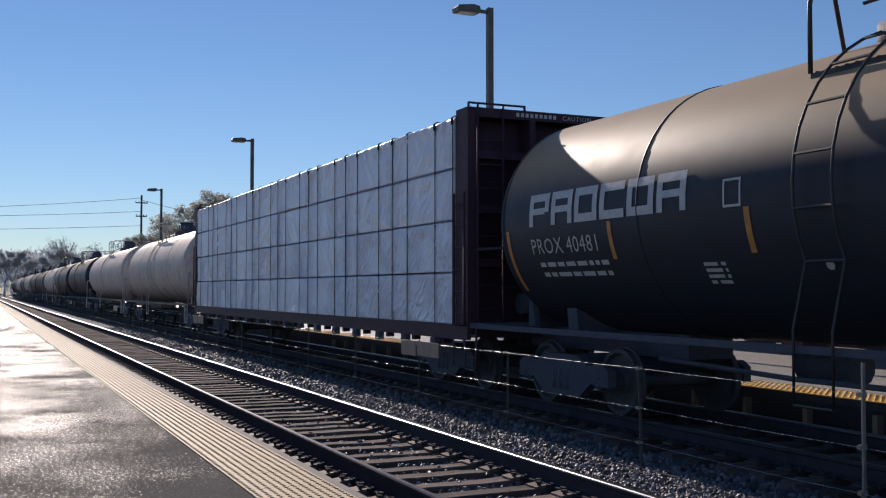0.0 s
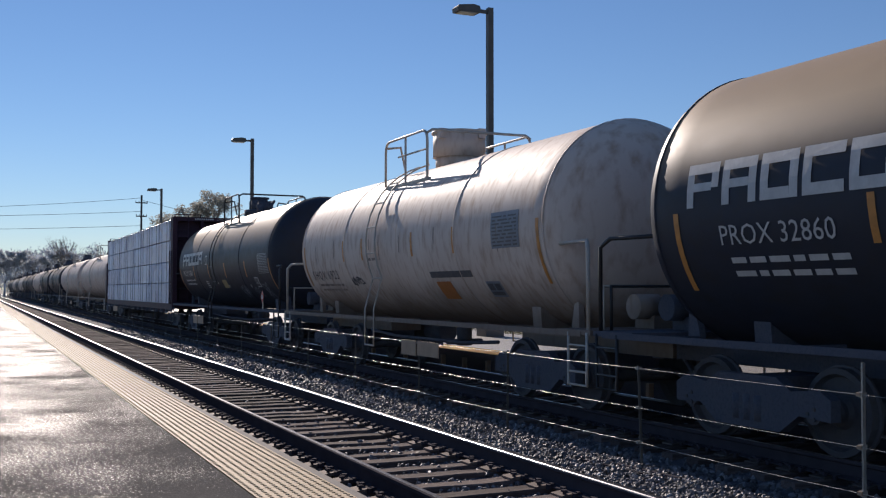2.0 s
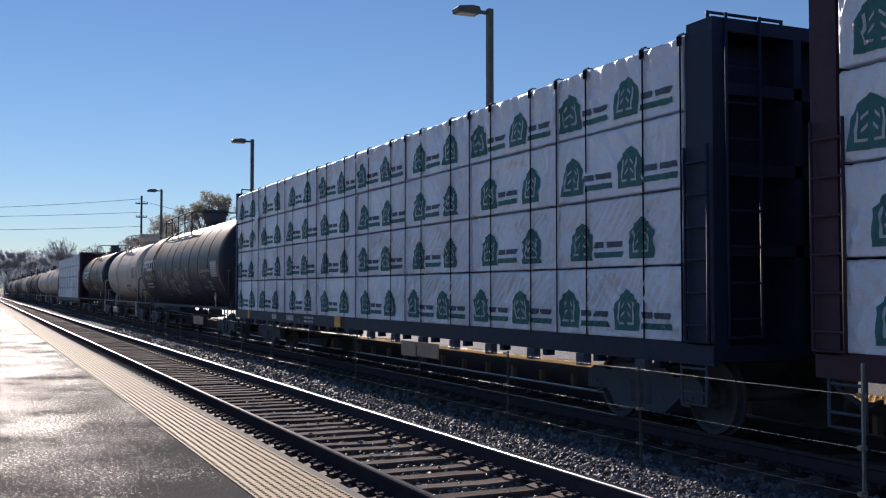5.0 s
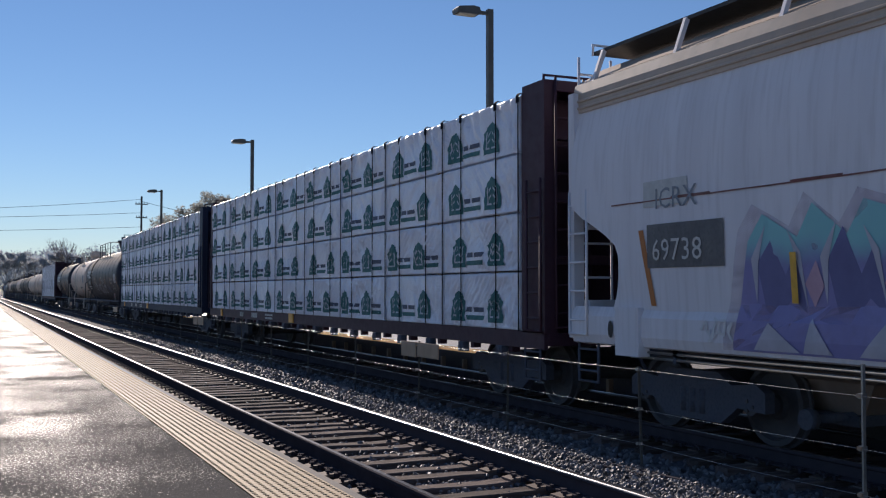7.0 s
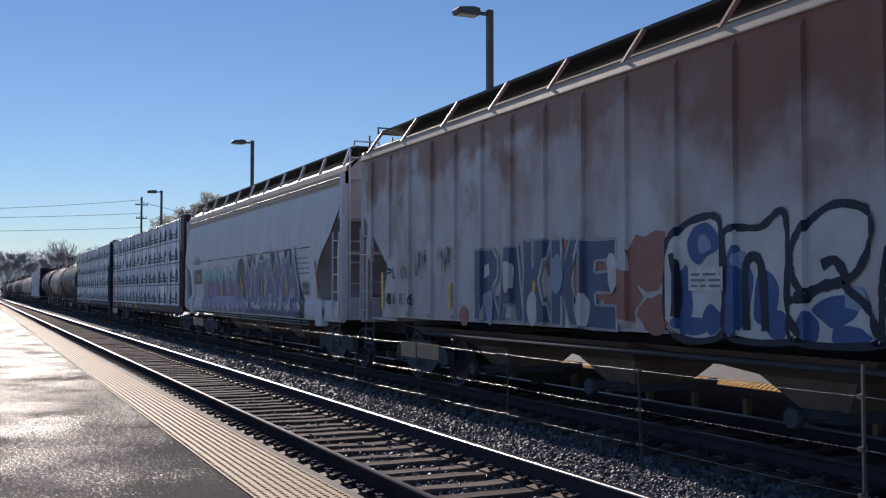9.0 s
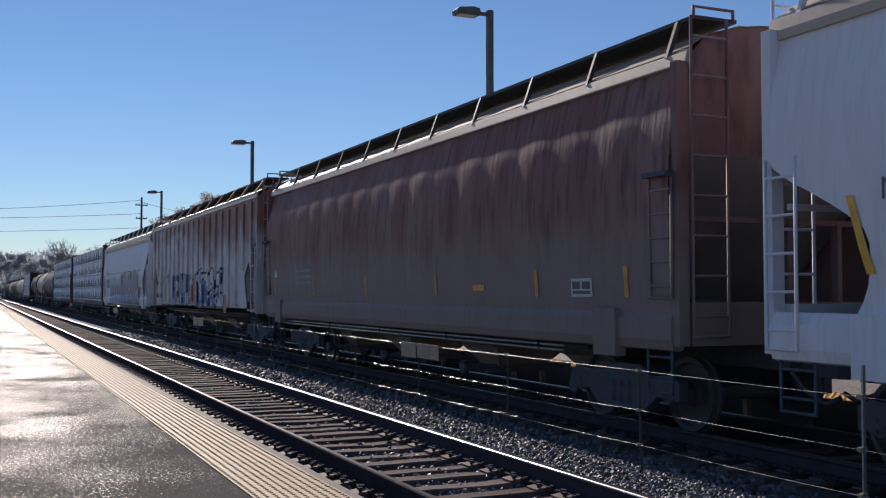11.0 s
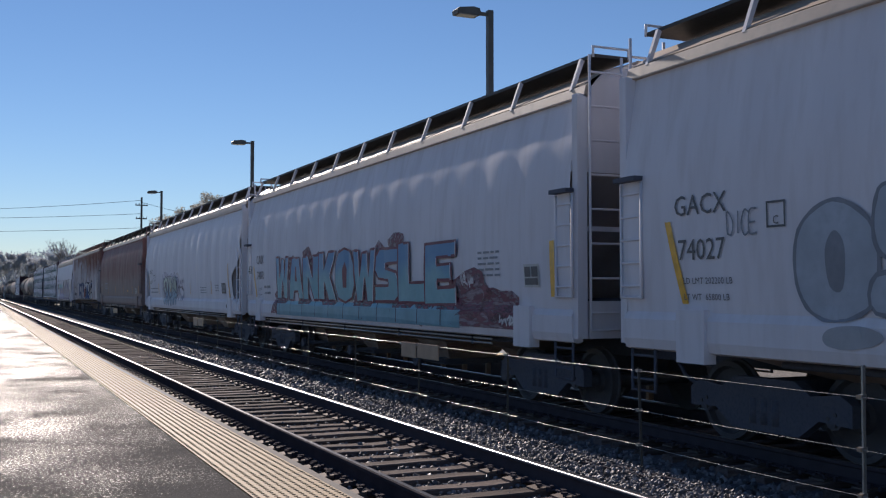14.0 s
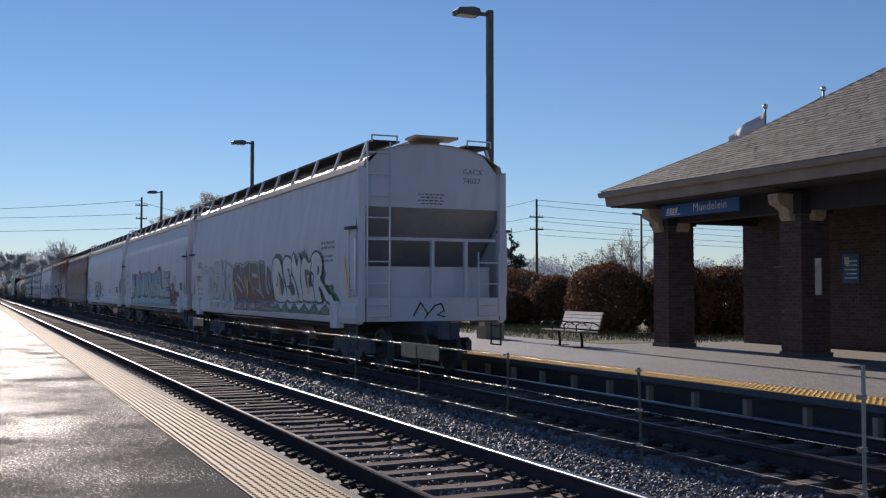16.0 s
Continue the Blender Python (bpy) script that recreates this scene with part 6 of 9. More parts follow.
        if cut == "full":
            for s in (-1, 1):
                bm = B()
                box(bm, *sorted((s * 1.58, s * 1.70)), e * (half - 0.26) - 0.2, e * (half - 0.26) + 0.2, 2.76, 2.81)
                part("hand_hold", bm, M["under"], car)
        bm = B()
        rod(bm, (-0.9, e * (half - 0.75), 1.3), (-0.45, e * (half - 0.75), 1.3), 0.19, 12)
        part("air_reservoir", bm, M["under"], car)
        bm = B()
        rod(bm, (0.2, e * (half - 0.7), 1.3), (0.8, e * (half - 0.7), 1.3), 0.15, 12)
        part("brake_cylinder", bm, M["under"], car)
    # side sill, standing proud with a sloping top
    sill = [(prof[0][0] - 0.02, 0.94), (prof[0][0] + 0.045, 0.96), (prof[0][0] + 0.075, 1.06), (prof[0][0] + 0.075, 1.27), (prof[0][0] + 0.02, 1.38)]

    def sill_x(w):
        for (x0, z0), (x1, z1) in zip(sill, sill[1:]):
            if w <= z1:
                return x0 + (x1 - x0) * max(0, w - z0) / (z1 - z0)
        return sill[-1][0]

    for s in (() if plain_foot else (-1, 1)):
        bm = B()
        xx = prof[0][0] + 0.015
        cutl = 0.1
        prism(bm, [(s * x, z) for x, z in sill] + [(s * (xx - 0.1), 1.36), (s * (xx - 0.1), 0.96)], 1, -half + cutl, half - cutl)
        part("side_sill", bm, sill_paint, car)
        for e in (-1, 1):
            bm = B()
            box(bm, *sorted((s * (xx - 0.05), s * (xx + 0.095))), e * (half - 1.3) - 0.22, e * (half - 1.3) + 0.22, 0.85, 1.38)
            part("jacking_pad", bm, sill_paint, car, bevel=0.012)
    # hopper bays
    for c in (-5.15, -1.78, 1.78, 5.15):
        bm = B()
        rings = [[bm.verts.new((sx * hx, c + sy * hy, z)) for sx, sy in ((-1, -1), (1, -1), (1, 1), (-1, 1))] for hx, hy, z in ((1.45, 1.66, 0.99), (0.66, 0.66, 0.70), (0.42, 0.3, 0.36))]
        for a, b in zip(rings, rings[1:]):
            for i in range(4):
                bm.faces.new((a[i], a[(i + 1) % 4], b[(i + 1) % 4], b[i]))
        bm.faces.new(rings[-1])
        bay = part("discharge_bay", bm, M["hop_low"], car, "brown sloping discharge bay")
        bm = B()
        box(bm, -0.55, 0.55, c - 0.36, c + 0.36, 0.28, 0.38)
        rod(bm, (-0.95, c - 0.2, 0.36), (0.95, c - 0.2, 0.36), 0.045, 8)
        rod(bm, (-1.05, c - 0.2, 0.36), (-0.95, c - 0.2, 0.36), 0.10, 10)
        part("outlet_gate", bm, M["under"], bay)
    bm = B()
    box(bm, -0.25, 0.25, -half - 0.15, half + 0.15, 0.72, 1.0)
    tube(bm, [(-1.25, -half + 2.2, 0.88), (-1.25, half - 2.2, 0.88)], 0.035, 6)
    part("centre_sill", bm, M["under"], car)
    for z in (0.90, 0.84) if not (plain_foot or rear_detail) else ():
        bm = B()
        tube(bm, [(-1.50, -half + 2.4, z), (-1.50, half - 1.2, z)], 0.016, 6)
        pipe = part("train_pipe", bm, M["steel"], car, "thin grey pipe along the side sill")
        for k in range(5):
            bm = B()
            y = -half + 3.0 + (2 * half - 5.0) * k / 4
            box(bm, -1.515, -1.485, y - 0.03, y + 0.03, z - 0.03, 0.95)
            part("pipe_bracket", bm, M["under"], pipe)
    for k in range(ribs):
        y = -half + 0.55 + (2 * half - 1.1) * k / (ribs - 1)
        for s in (-1, 1):
            lo = 1.13 if plain_foot else 1.26
            if cut_front != "full" and half - y < 1.6 or cut_rear != "full" and y + half < 1.6:
                lo = 2.1
            bm = B()
            pts_o = [(side_x(z, prof) + 0.05, z) for z in np.linspace(lo + 0.08, z_hi - 0.12, 8)]
            pts_i = [(side_x(z, prof) - 0.01, z) for z in np.linspace(lo, z_hi - 0.02, 8)]
            prism(bm, [(s * x, z) for x, z in pts_i + pts_o[::-1]], 1, y - 0.08, y + 0.08)
            part("side_rib", bm, paint, car)
    rib_at = [-half + 0.55 + (2 * half - 1.1) * k / (ribs - 1) for k in range(ribs)]
    if ribs:
        RIB_EDGES[car.name] = [y + d for y in rib_at for d in (-0.086, -0.081, 0.081, 0.086)]
    running_gear(car, -half + 1.75, half - 1.75, (half + 0.05, -half - 0.05))
    TRAIN.append((car, mid))

    def place(u, w, off=0.007):
        x = side_x(w, prof) + out(u, w) + 0.004
        if any(abs(u - y) < 0.083 for y in rib_at) and w > 1.13:
            x += 0.052
        if w < 1.40 and not plain_foot:
            x = max(x, sill_x(w) + 0.002)
        return Vector((-(x + off), u, w))
    return car, place, half


# ---- centerbeam flat cars with wrapped lumber ----
PACK_H, BUNDLE_L = 0.765, 2.36


def wrap_face(seed, y, z, top):
    """How far the wrapped face of a pack stands in at (y, z): sagging film, slanting tension folds, pleats at the ends, a rounded upper edge."""
    edge = min(1.0, (BUNDLE_L / 2 - abs(y)) / 0.05, z / 0.04, (PACK_H - z) / 0.04)
    d = 0.030 * noise.noise(Vector((y * 1.9 + seed * 9, z * 3.0, seed)))
    lean = 1.6 if seed % 2 else -1.3
    fold = 1 - abs(noise.noise(Vector((y * 3.4 + z * lean * 2 + seed * 3, z * 1.1 - y * 0.8, seed * 1.7)))) * 3.2
    d -= 0.026 * max(0.0, fold) ** 2 * (0.35 + 0.65 * abs(noise.noise(Vector((y * 1.1, z * 2, seed * 5.0)))) * 2)
    crease = abs(noise.noise(Vector((y * 5.5 + z * lean * 4 + seed, z * 2.2 - y * 1.5, seed * 2.3))))
    d += 0.040 * min(crease, 0.3)
    if seed < 5:
        # the film is pulled aslant: a fan of narrow ridges, strong in some places and gone in others
        pull = max(0.0, 0.5 + 1.4 * noise.noise(Vector((y * 1.3 + 5 * seed, z * 2.0, seed * 3.3))))
        along = y + z * (0.75 + 0.1 * seed) + 0.10 * noise.noise(Vector((y * 2, z * 2, seed)))
        d += 0.014 * min(pull, 1.0) * math.sin(54 * along + 3.5 * noise.noise(Vector((along * 3, 0, seed * 1.9))))
    near_end = max(0.0, 1 - (BUNDLE_L / 2 - abs(y)) / 0.5)
    d += 0.024 * near_end * math.sin(34 * y + 9 * z + 3 * noise.noise(Vector((y * 3, z * 5, seed))))
    if top:
        hang = max(0.0, (z - 0.35) / (PACK_H - 0.35))
        d += 0.034 * hang * math.sin(19 * y + 7 * noise.noise(Vector((y * 2.2, z * 1.5, seed * 2.0))))
    r = 0.055 if top else 0.035
    lip = max(0.0, z - (PACK_H - r))
    return -1.565 + d * max(0.0, edge) + r - math.sqrt(max(0.0, r * r - lip * lip))


def bundle_mesh(seed, top):
    bm = B()
    x1, ny, nz = -0.16, 112, 34
    g = [[bm.verts.new((wrap_face(seed, -BUNDLE_L / 2 + BUNDLE_L * j / ny, PACK_H * k / nz, top), -BUNDLE_L / 2 + BUNDLE_L * j / ny, PACK_H * k / nz + (0.014 * noise.noise(Vector((j * 0.3, seed * 2.0, 1))) if k == nz else 0)))
          for k in range(nz + 1)] for j in range(ny + 1)]
    for j in range(ny):
        for k in range(nz):
            bm.faces.new((g[j][k], g[j][k + 1], g[j + 1][k + 1], g[j + 1][k])).smooth = True
    b = [[bm.verts.new((x1, -BUNDLE_L / 2 + BUNDLE_L * j / ny, z)) for z in (0, PACK_H)] for j in range(ny + 1)]
    for j in range(ny):
        bm.faces.new((b[j][0], b[j + 1][0], b[j + 1][1], b[j][1]))
        bm.faces.new((g[j][nz], b[j][1], b[j + 1][1], g[j + 1][nz])).smooth = True
        bm.faces.new((g[j][0], g[j + 1][0], b[j + 1][0], b[j][0]))
    bm.faces.new([g[0][k] for k in range(nz + 1)] + [b[0][1], b[0][0]])
    bm.faces.new([g[ny][k] for k in range(nz, -1, -1)] + [b[ny][0], b[ny][1]])
    return mesh_of("lumber_pack", bm, M["wrap"])


def print_on_wrap(name, polys, at, seed, top, material, off):
    """Printed shapes (y, z) beside the point at along the pack, following the folds of its wrap."""
    bm = B()
    for poly in polys:
        bm.faces.new([bm.verts.new((y + at, z, 0)) for y, z in poly])
    bm.normal_update()
    bmesh.ops.triangulate(bm, faces=bm.faces[:])
    for axis, step, lo, hi in ((0, 0.024, at - 0.85, at + 0.3), (1, 0.03, 0.0, PACK_H)):
        c = lo
        while c < hi:
            bmesh.ops.bisect_plane(bm, geom=bm.verts[:] + bm.edges[:] + bm.faces[:], plane_co=(c, 0, 0) if axis == 0 else (0, c, 0), plane_no=(1, 0, 0) if axis == 0 else (0, 1, 0))
            c += step
    for v in bm.verts:
        y, z = v.co.x, v.co.y
        v.co = (wrap_face(seed, y, z, top) - off, y, z)
    for f in bm.faces:
        f.smooth = True
    me = bpy.data.meshes.new(name)
    bm.to_mesh(me)
    bm.free()
    me.materials.append(material)
    return me


GABLE = [(0.225, 0.075), (0.225, 0.37), (0.15, 0.43), (0.14, 0.46), (0.0, 0.535), (-0.14, 0.46), (-0.15, 0.43), (-0.225, 0.37), (-0.225, 0.075)]
TREE_CUT = [[(s * 0.115, 0.14), (s * 0.142, 0.14), (s * 0.142, 0.38), (s * 0.115, 0.40)] for s in (-1, 1)]
TREE_CUT += [[(s * 0.03, 0.14), (s * 0.115, 0.14), (s * 0.115, 0.165), (s * 0.03, 0.165)] for s in (-1, 1)]
TREE_CUT += [[(s * 0.028, 0.265 + h), (s * 0.088, 0.215 + h), (s * 0.088, 0.245 + h), (s * 0.028, 0.295 + h)] for s in (-1, 1) for h in (0.0, 0.10)]
WORDS = [[(a, 0.215), (b, 0.215), (b, h), (a, h)] for a, b, h in ((-0.27, -0.46, 0.285), (-0.51, -0.79, 0.28))]
UNDERLINE = [[(-0.26, 0.10), (-0.80, 0.10), (-0.80, 0.165), (-0.26, 0.165)]]


def pack_kit(seed, top):
    """A wrapped pack and the prints that lie on it: two emblems, each with a row of bars for its words and a dark bar below."""
    shift = ((seed * 37) % 10) / 10 * 0.36
    prints = []
    for c in (0.93 - shift, -0.22 - shift):
        prints.append([print_on_wrap("emblem", [GABLE], c, seed, top, M["print_green"], 0.008), print_on_wrap("tree_shape", TREE_CUT, c, seed, top, M["print_pale"], 0.015),
                       print_on_wrap("wording", WORDS, c, seed, top, M["print_dark"], 0.008) if c > -0.33 else None, print_on_wrap("printed_line", UNDERLINE, c, seed, top, M["print_green"], 0.008) if c > -0.33 else None])
    return bundle_mesh(seed, top), prints


KITS = [pack_kit(k, False) for k in range(9)]
TOP_KITS = [pack_kit(20 + k, True) for k in range(5)]


def back_pack_mesh():
    bm = B()
    box(bm, -1.56, -0.16, -BUNDLE_L / 2, BUNDLE_L / 2, 0, PACK_H)
    return mesh_of("lumber_pack", bm, M["wrap"], 0.03)


BACK_PACK = back_pack_mesh()


def strap_mesh():
    bm = B()
    prism(bm, [(-1.592, -0.01), (-1.592, 3.115), (-1.56, 3.15), (-0.16, 3.15), (-0.16, 3.142), (-1.555, 3.142), (-1.584, 3.11), (-1.584, -0.01)], 1, -0.010, 0.010)
    return mesh_of("strap", bm, M["strap"])


STRAP = strap_mesh()


def guard_mesh():
    bm = B()
    prism(bm, [(-1.600, 3.02), (-1.600, 3.12), (-1.572, 3.15), (-1.555, 3.152), (-1.56, 3.146), (-1.592, 3.11), (-1.592, 3.02)], 1, -0.04, 0.04)
    return mesh_of("corner_guard", bm, M["strap"])


GUARD = guard_mesh()


def centerbeam(y_rear, y_front, paint, label, seed, faded=False, deep=(0.42, 0.42)):
    mid, half = (y_rear + y_front) / 2, (y_front - y_rear) / 2
    car = thing("centerbeam_flatcar", label, "flat car", "freight train")
    bm = B()
    box(bm, -1.5, 1.5, -half, half, 0.86, 1.02)
    for s in (-1, 1):
        box(bm, min(s * 1.5, s * 1.56), max(s * 1.5, s * 1.56), -half + 0.02, half - 0.02, 0.82, 1.04)
    prism(bm, [(-half + 3, 0.86), (-half + 5, 0.74), (half - 5, 0.74), (half - 3, 0.86)], 0, -0.3, 0.3)
    k = -half + 1.0
    while k < half - 0.8:
        box(bm, -1.52, -1.40, k - 0.05, k + 0.05, 0.74, 0.86)
        k += 1.19
    part("deck", bm, paint, car, bevel=0.01)
    # strap winches hanging from the side sill
    for j in range(16):
        bm = B()
        y = -half + 1.2 + (2 * half - 2.4) * j / 15
        box(bm, -1.60, -1.5, y - 0.09, y + 0.09, 0.68, 0.82)
        rod(bm, (-1.62, y, 0.74), (-1.5, y, 0.74), 0.055, 10)
        part("winch", bm, M["under"], car)
    for u, w in () if faded else ((1.25, 0.17), (8.6, 0.08)):
        bm = B()
        box(bm, -1.585, -1.562, u - w, u + w, 0.84, 1.05)
        part("marker_plate", bm, M["orange"], car, "square orange marker plate on the sill", 0.004)
    if not faded:
        bm = B()
        rng = random.Random(seed + 70)
        for u0, n, z, h in ((5.0, 6, 0.88, 0.12), (6.3, 4, 0.88, 0.12), (3.6, 7, 0.95, 0.045), (3.6, 7, 0.87, 0.045)):
            for k in range(n):
                box(bm, -1.567, -1.563, u0 - 0.1 * k - rng.uniform(0.05, 0.08), u0 - 0.1 * k, z, z + h)
        tagged(part("stencil_bars", bm, M["stencil_white"], car, "worn white stencil bars on the sill"), kind="stuff")
    # end bulkheads
    for e, dp in ((-1, deep[0]), (1, deep[1])):
        bm = B()
        yo, yi = e * half, e * (half - dp)
        y0, y1 = sorted((e * (half - 0.16), e * half))
        box(bm, -1.5, 1.5, *sorted((e * (half - dp), e * (half - dp + 0.06))), 1.02, 4.16)
        bk = part("bulkhead", bm, paint, car, "tall braced end bulkhead")
        for x0, x1 in ((-1.56, -1.38), (1.38, 1.56), (-0.52, -0.42), (0.42, 0.52)):
            bm = B()
            box(bm, x0, x1, *sorted((yo, yi if abs(x0) > 1 and abs(x1) > 1 else e * (half - dp + 0.06))), 1.02, 4.18)
            part("post", bm, paint, bk, bevel=0.012)
        for z, h, x in ((1.9, 0.12, 1.38), (2.7, 0.12, 1.38), (3.5, 0.12, 1.38), (4.12, 0.14, 1.562)):
            bm = B()
            box(bm, -x, x, *((y0, y1) if z < 4 else sorted((e * (half + 0.003), e * (half - dp + 0.02)))), z, z + h)
            part("crossbar", bm, paint, bk, bevel=0.012)
        rung_ladder(car, -1.2, e * (half + 0.03), 1.1, 4.3, 0.42, paint, rungs=9, along=False)
        rung_ladder(car, -1.6, e * (half - 0.22), 1.05, 3.0, 0.36, paint, rungs=6)
        rung_ladder(car, -1.54, e * (half - 0.35), 0.42, 0.9, 0.40, M["under"], rungs=2)
        bm = B()
        tube(bm, [(-1.45, e * (half - 0.2), 4.26), (-1.45, e * (half - 0.2), 4.36), (-0.5, e * (half - 0.2), 4.36), (-0.5, e * (half - 0.2), 4.26)], 0.02, 6)
        part("grab_rail", bm, paint, bk)
    # centre beam
    bm = B()
    box(bm, -0.14, 0.14, -half + 0.4, half - 0.4, 3.95, 4.12)
    k = -half + 0.8
    while k < half - 0.6:
        box(bm, -0.12, 0.12, k - 0.06, k + 0.06, 1.02, 3.95)
        k += 1.8
    part("centre_beam", bm, paint, car)
    rng = random.Random(seed)
    n = 8
    span = 2 * half - 0.08 - deep[0] - deep[1]
    shift = (deep[0] - deep[1]) / 2
    step = span / n
    for j in range(n):
        y = shift - span / 2 + step * (j + 0.5)
        for r in range(4):
            z = 1.045 + r * 0.788
            pack, prints = rng.choice(TOP_KITS if r == 3 else KITS[:5] + KITS[8:] if r < 2 else KITS[4:])
            b = part("lumber_pack", pack, None, car, "white plastic-wrapped pack of lumber" if j + r == 0 else "")
            b.matrix_local = Matrix.Translation((rng.uniform(-0.015, 0.015), y + rng.uniform(-0.01, 0.01), z)) @ Matrix.Diagonal((1, (step - 0.02) / BUNDLE_L, 1, 1))
            for row in () if faded else prints:
                em = part("emblem", row[0], None, b, "green printed emblem" if j + r == 0 else "")
                tagged(part("tree_shape", row[1], None, b), kind="stuff")
                if row[2]:
                    tagged(part("wording", row[2], None, b), kind="stuff")
                    part("printed_line", row[3], None, b)
            far_b = part("lumber_pack", BACK_PACK, None, car)
            far_b.matrix_local = Matrix.Translation((0, y, z)) @ pose(0, 0, 0, 0, 0, 180) @ Matrix.Diagonal((1, (step - 0.02) / BUNDLE_L, 1, 1))
        for q in (0.27, 0.73):
            part("strap", STRAP, None, car, "thin black tie-down strap" if j == 0 else "").matrix_local = Matrix.Translation((0, y - step / 2 + step * q, 1.04))
        part("strap", STRAP, None, car).matrix_local = Matrix.Translation((0, y - step / 2 + 0.01, 1.04))
        for q in (0.004, 0.27, 0.73):
            part("corner_guard", GUARD, None, car, "black corner guard under a strap" if j == 0 else "").matrix_local = Matrix.Translation((0, y - step / 2 + step * q, 1.04))
    for r in range(4):
        bm = B()
        for q in range(10):
            box(bm, -1.5, -0.2, -span / 2 + span * (q + 0.5) / 10 - 0.04, -span / 2 + span * (q + 0.5) / 10 + 0.04, 1.02 + r * 0.788, 1.045 + r * 0.788)
        tagged(part("dunnage", bm, M["lumber"], car), kind="stuff")
    running_gear(car, -half + 1.9, half - 1.9, (half + 0.02, -half - 0.02))
    TRAIN.append((car, mid))
    return car, half
# ---- the cars, from the head of the visible train to its tail ----
def far_tank(s0, s1, paint, rails, label, dome="valves", deck=None):
    c, pl, h = tank_car(s0, s1, 1.45, 2.45, paint, label, dome=dome, rails=rails, deck=deck or M["under"])
    reflectors(c, pl, (-h + 1, -h / 3, h / 3, h - 1), 1.9, 2.5)
    return c


pos = 37.2
lengths = [(14.6, "tan"), (16.2, "tan"), (14.0, "black"), (13.2, "black"), (14.6, "tan"), (14.0, "black"), (15.0, "black"), (14.6, "tan"), (14.0, "black"), (15.0, "tan"), (14.0, "black"), (15.0, "black")]
for l, kind in lengths:
    if kind == "tan":
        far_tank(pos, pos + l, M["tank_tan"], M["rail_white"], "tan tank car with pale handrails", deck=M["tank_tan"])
    else:
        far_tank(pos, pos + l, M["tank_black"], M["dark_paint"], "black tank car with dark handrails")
    pos += l + 3.0

car_a, h = centerbeam(13.65, 34.5, M["beam_maroon"], "maroon centerbeam flatcar stacked with wrapped lumber", 1, faded=True)
car_b, pl_b, h = tank_car(0.2, 12.7, 1.47, 2.47, M["tank_black"], "glossy black tank car with weathered, sunlit-tan top and handrails", seams=(0.26, 0.746), pc=-0.1, dome_at=0.53)
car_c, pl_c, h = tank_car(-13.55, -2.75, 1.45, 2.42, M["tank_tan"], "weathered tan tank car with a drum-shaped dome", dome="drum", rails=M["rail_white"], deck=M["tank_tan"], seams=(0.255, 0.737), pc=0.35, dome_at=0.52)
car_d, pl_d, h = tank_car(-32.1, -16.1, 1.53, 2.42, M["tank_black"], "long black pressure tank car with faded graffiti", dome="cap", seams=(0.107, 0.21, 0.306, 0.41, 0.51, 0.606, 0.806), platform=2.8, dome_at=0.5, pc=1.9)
car_e, h = centerbeam(-54.9, -34.4, M["beam_blue"], "dark blue centerbeam flatcar stacked with wrapped lumber", 2, deep=(0.42, 0.13))
centerbeam(-76.8, -56.2, M["beam_maroon"], "maroon centerbeam flatcar stacked with wrapped lumber", 3, deep=(0.6, 0.3))
car_g, pl_g, h = hopper_car(-94.0, -77.4, M["hop_white"], "pale grey covered hopper with violet graffiti", cut_front="notch", cut_rear="high", bulge=0.026, prof=BULGED, overhang=0.075, eave_drop=0.22)
car_h, pl_h, h = hopper_car(-112.4, -95.15, M["hop_rust"], "ribbed rust-stained grey covered hopper with graffiti", cut_front="mid", cut_rear="mid", ribs=19, bulge=0.0, prof=FLAT, plain_foot=True)
car_i, pl_i, h = hopper_car(-129.95, -113.4, M["hop_brown"], "oxide red covered hopper, faded and dusty", bulge=0.02, prof=BULGED, overhang=0.05)
car_j, pl_j, h = hopper_car(-148.6, -131.2, M["hop_white"], "clean white covered hopper with a small pastel graffiti", cut_front="low", cut_rear="notch", bulge=0.045, bulge_step=1.15, prof=BULGED, overhang=0.06, eave_drop=0.07)
car_k, pl_k, h = hopper_car(-165.8, -149.3, M["hop_grey"], "light grey covered hopper with teal graffiti", bulge=0.02, prof=BULGED, overhang=0.05)
car_l, pl_l, h = hopper_car(-183.2, -166.7, M["hop_grey"], "light grey covered hopper at the tail of the train", rear_detail=True, bulge=0.006, overhang=0.055)
# ---- lettering, reflectors and spray paint on the cars ----
def label_panel(car, place, u0, u1, w0, w1, ground, ink, rows, seed):
    decal(car, [rect(u0, u1, w0, w1)], place, ground, "data_panel", "printed data panel")
    n = max(1, rows)
    st = (w1 - w0 - 0.06) / n
    decal(car, bars(u0 - 0.05, w1 - 0.05 - st * 0.6, abs(u1 - u0) - 0.1, n, st, st * 0.45, seed), place, ink, "small_print", off=0.012)


def window_box(car, place, u0, u1, w0, w1, ground=None, line=None):
    decal(car, [rect(u0, u1, w0, w1)], place, ground or M["stencil_white"], "stencil_box", "small framed stencil box")
    um, wm = (u0 + u1) / 2, (w0 + w1) / 2
    g = abs(u1 - u0) * 0.08
    decal(car, [rect(u0 - g, um + g / 2, wm - g * 0.4, w1 - g), rect(um - g / 2, u1 + g, wm - g * 0.4, w1 - g), rect(u0 - g, u1 + g, w0 + g, wm - g)], place, line or M["stencil_black"], "box_field", off=0.012)


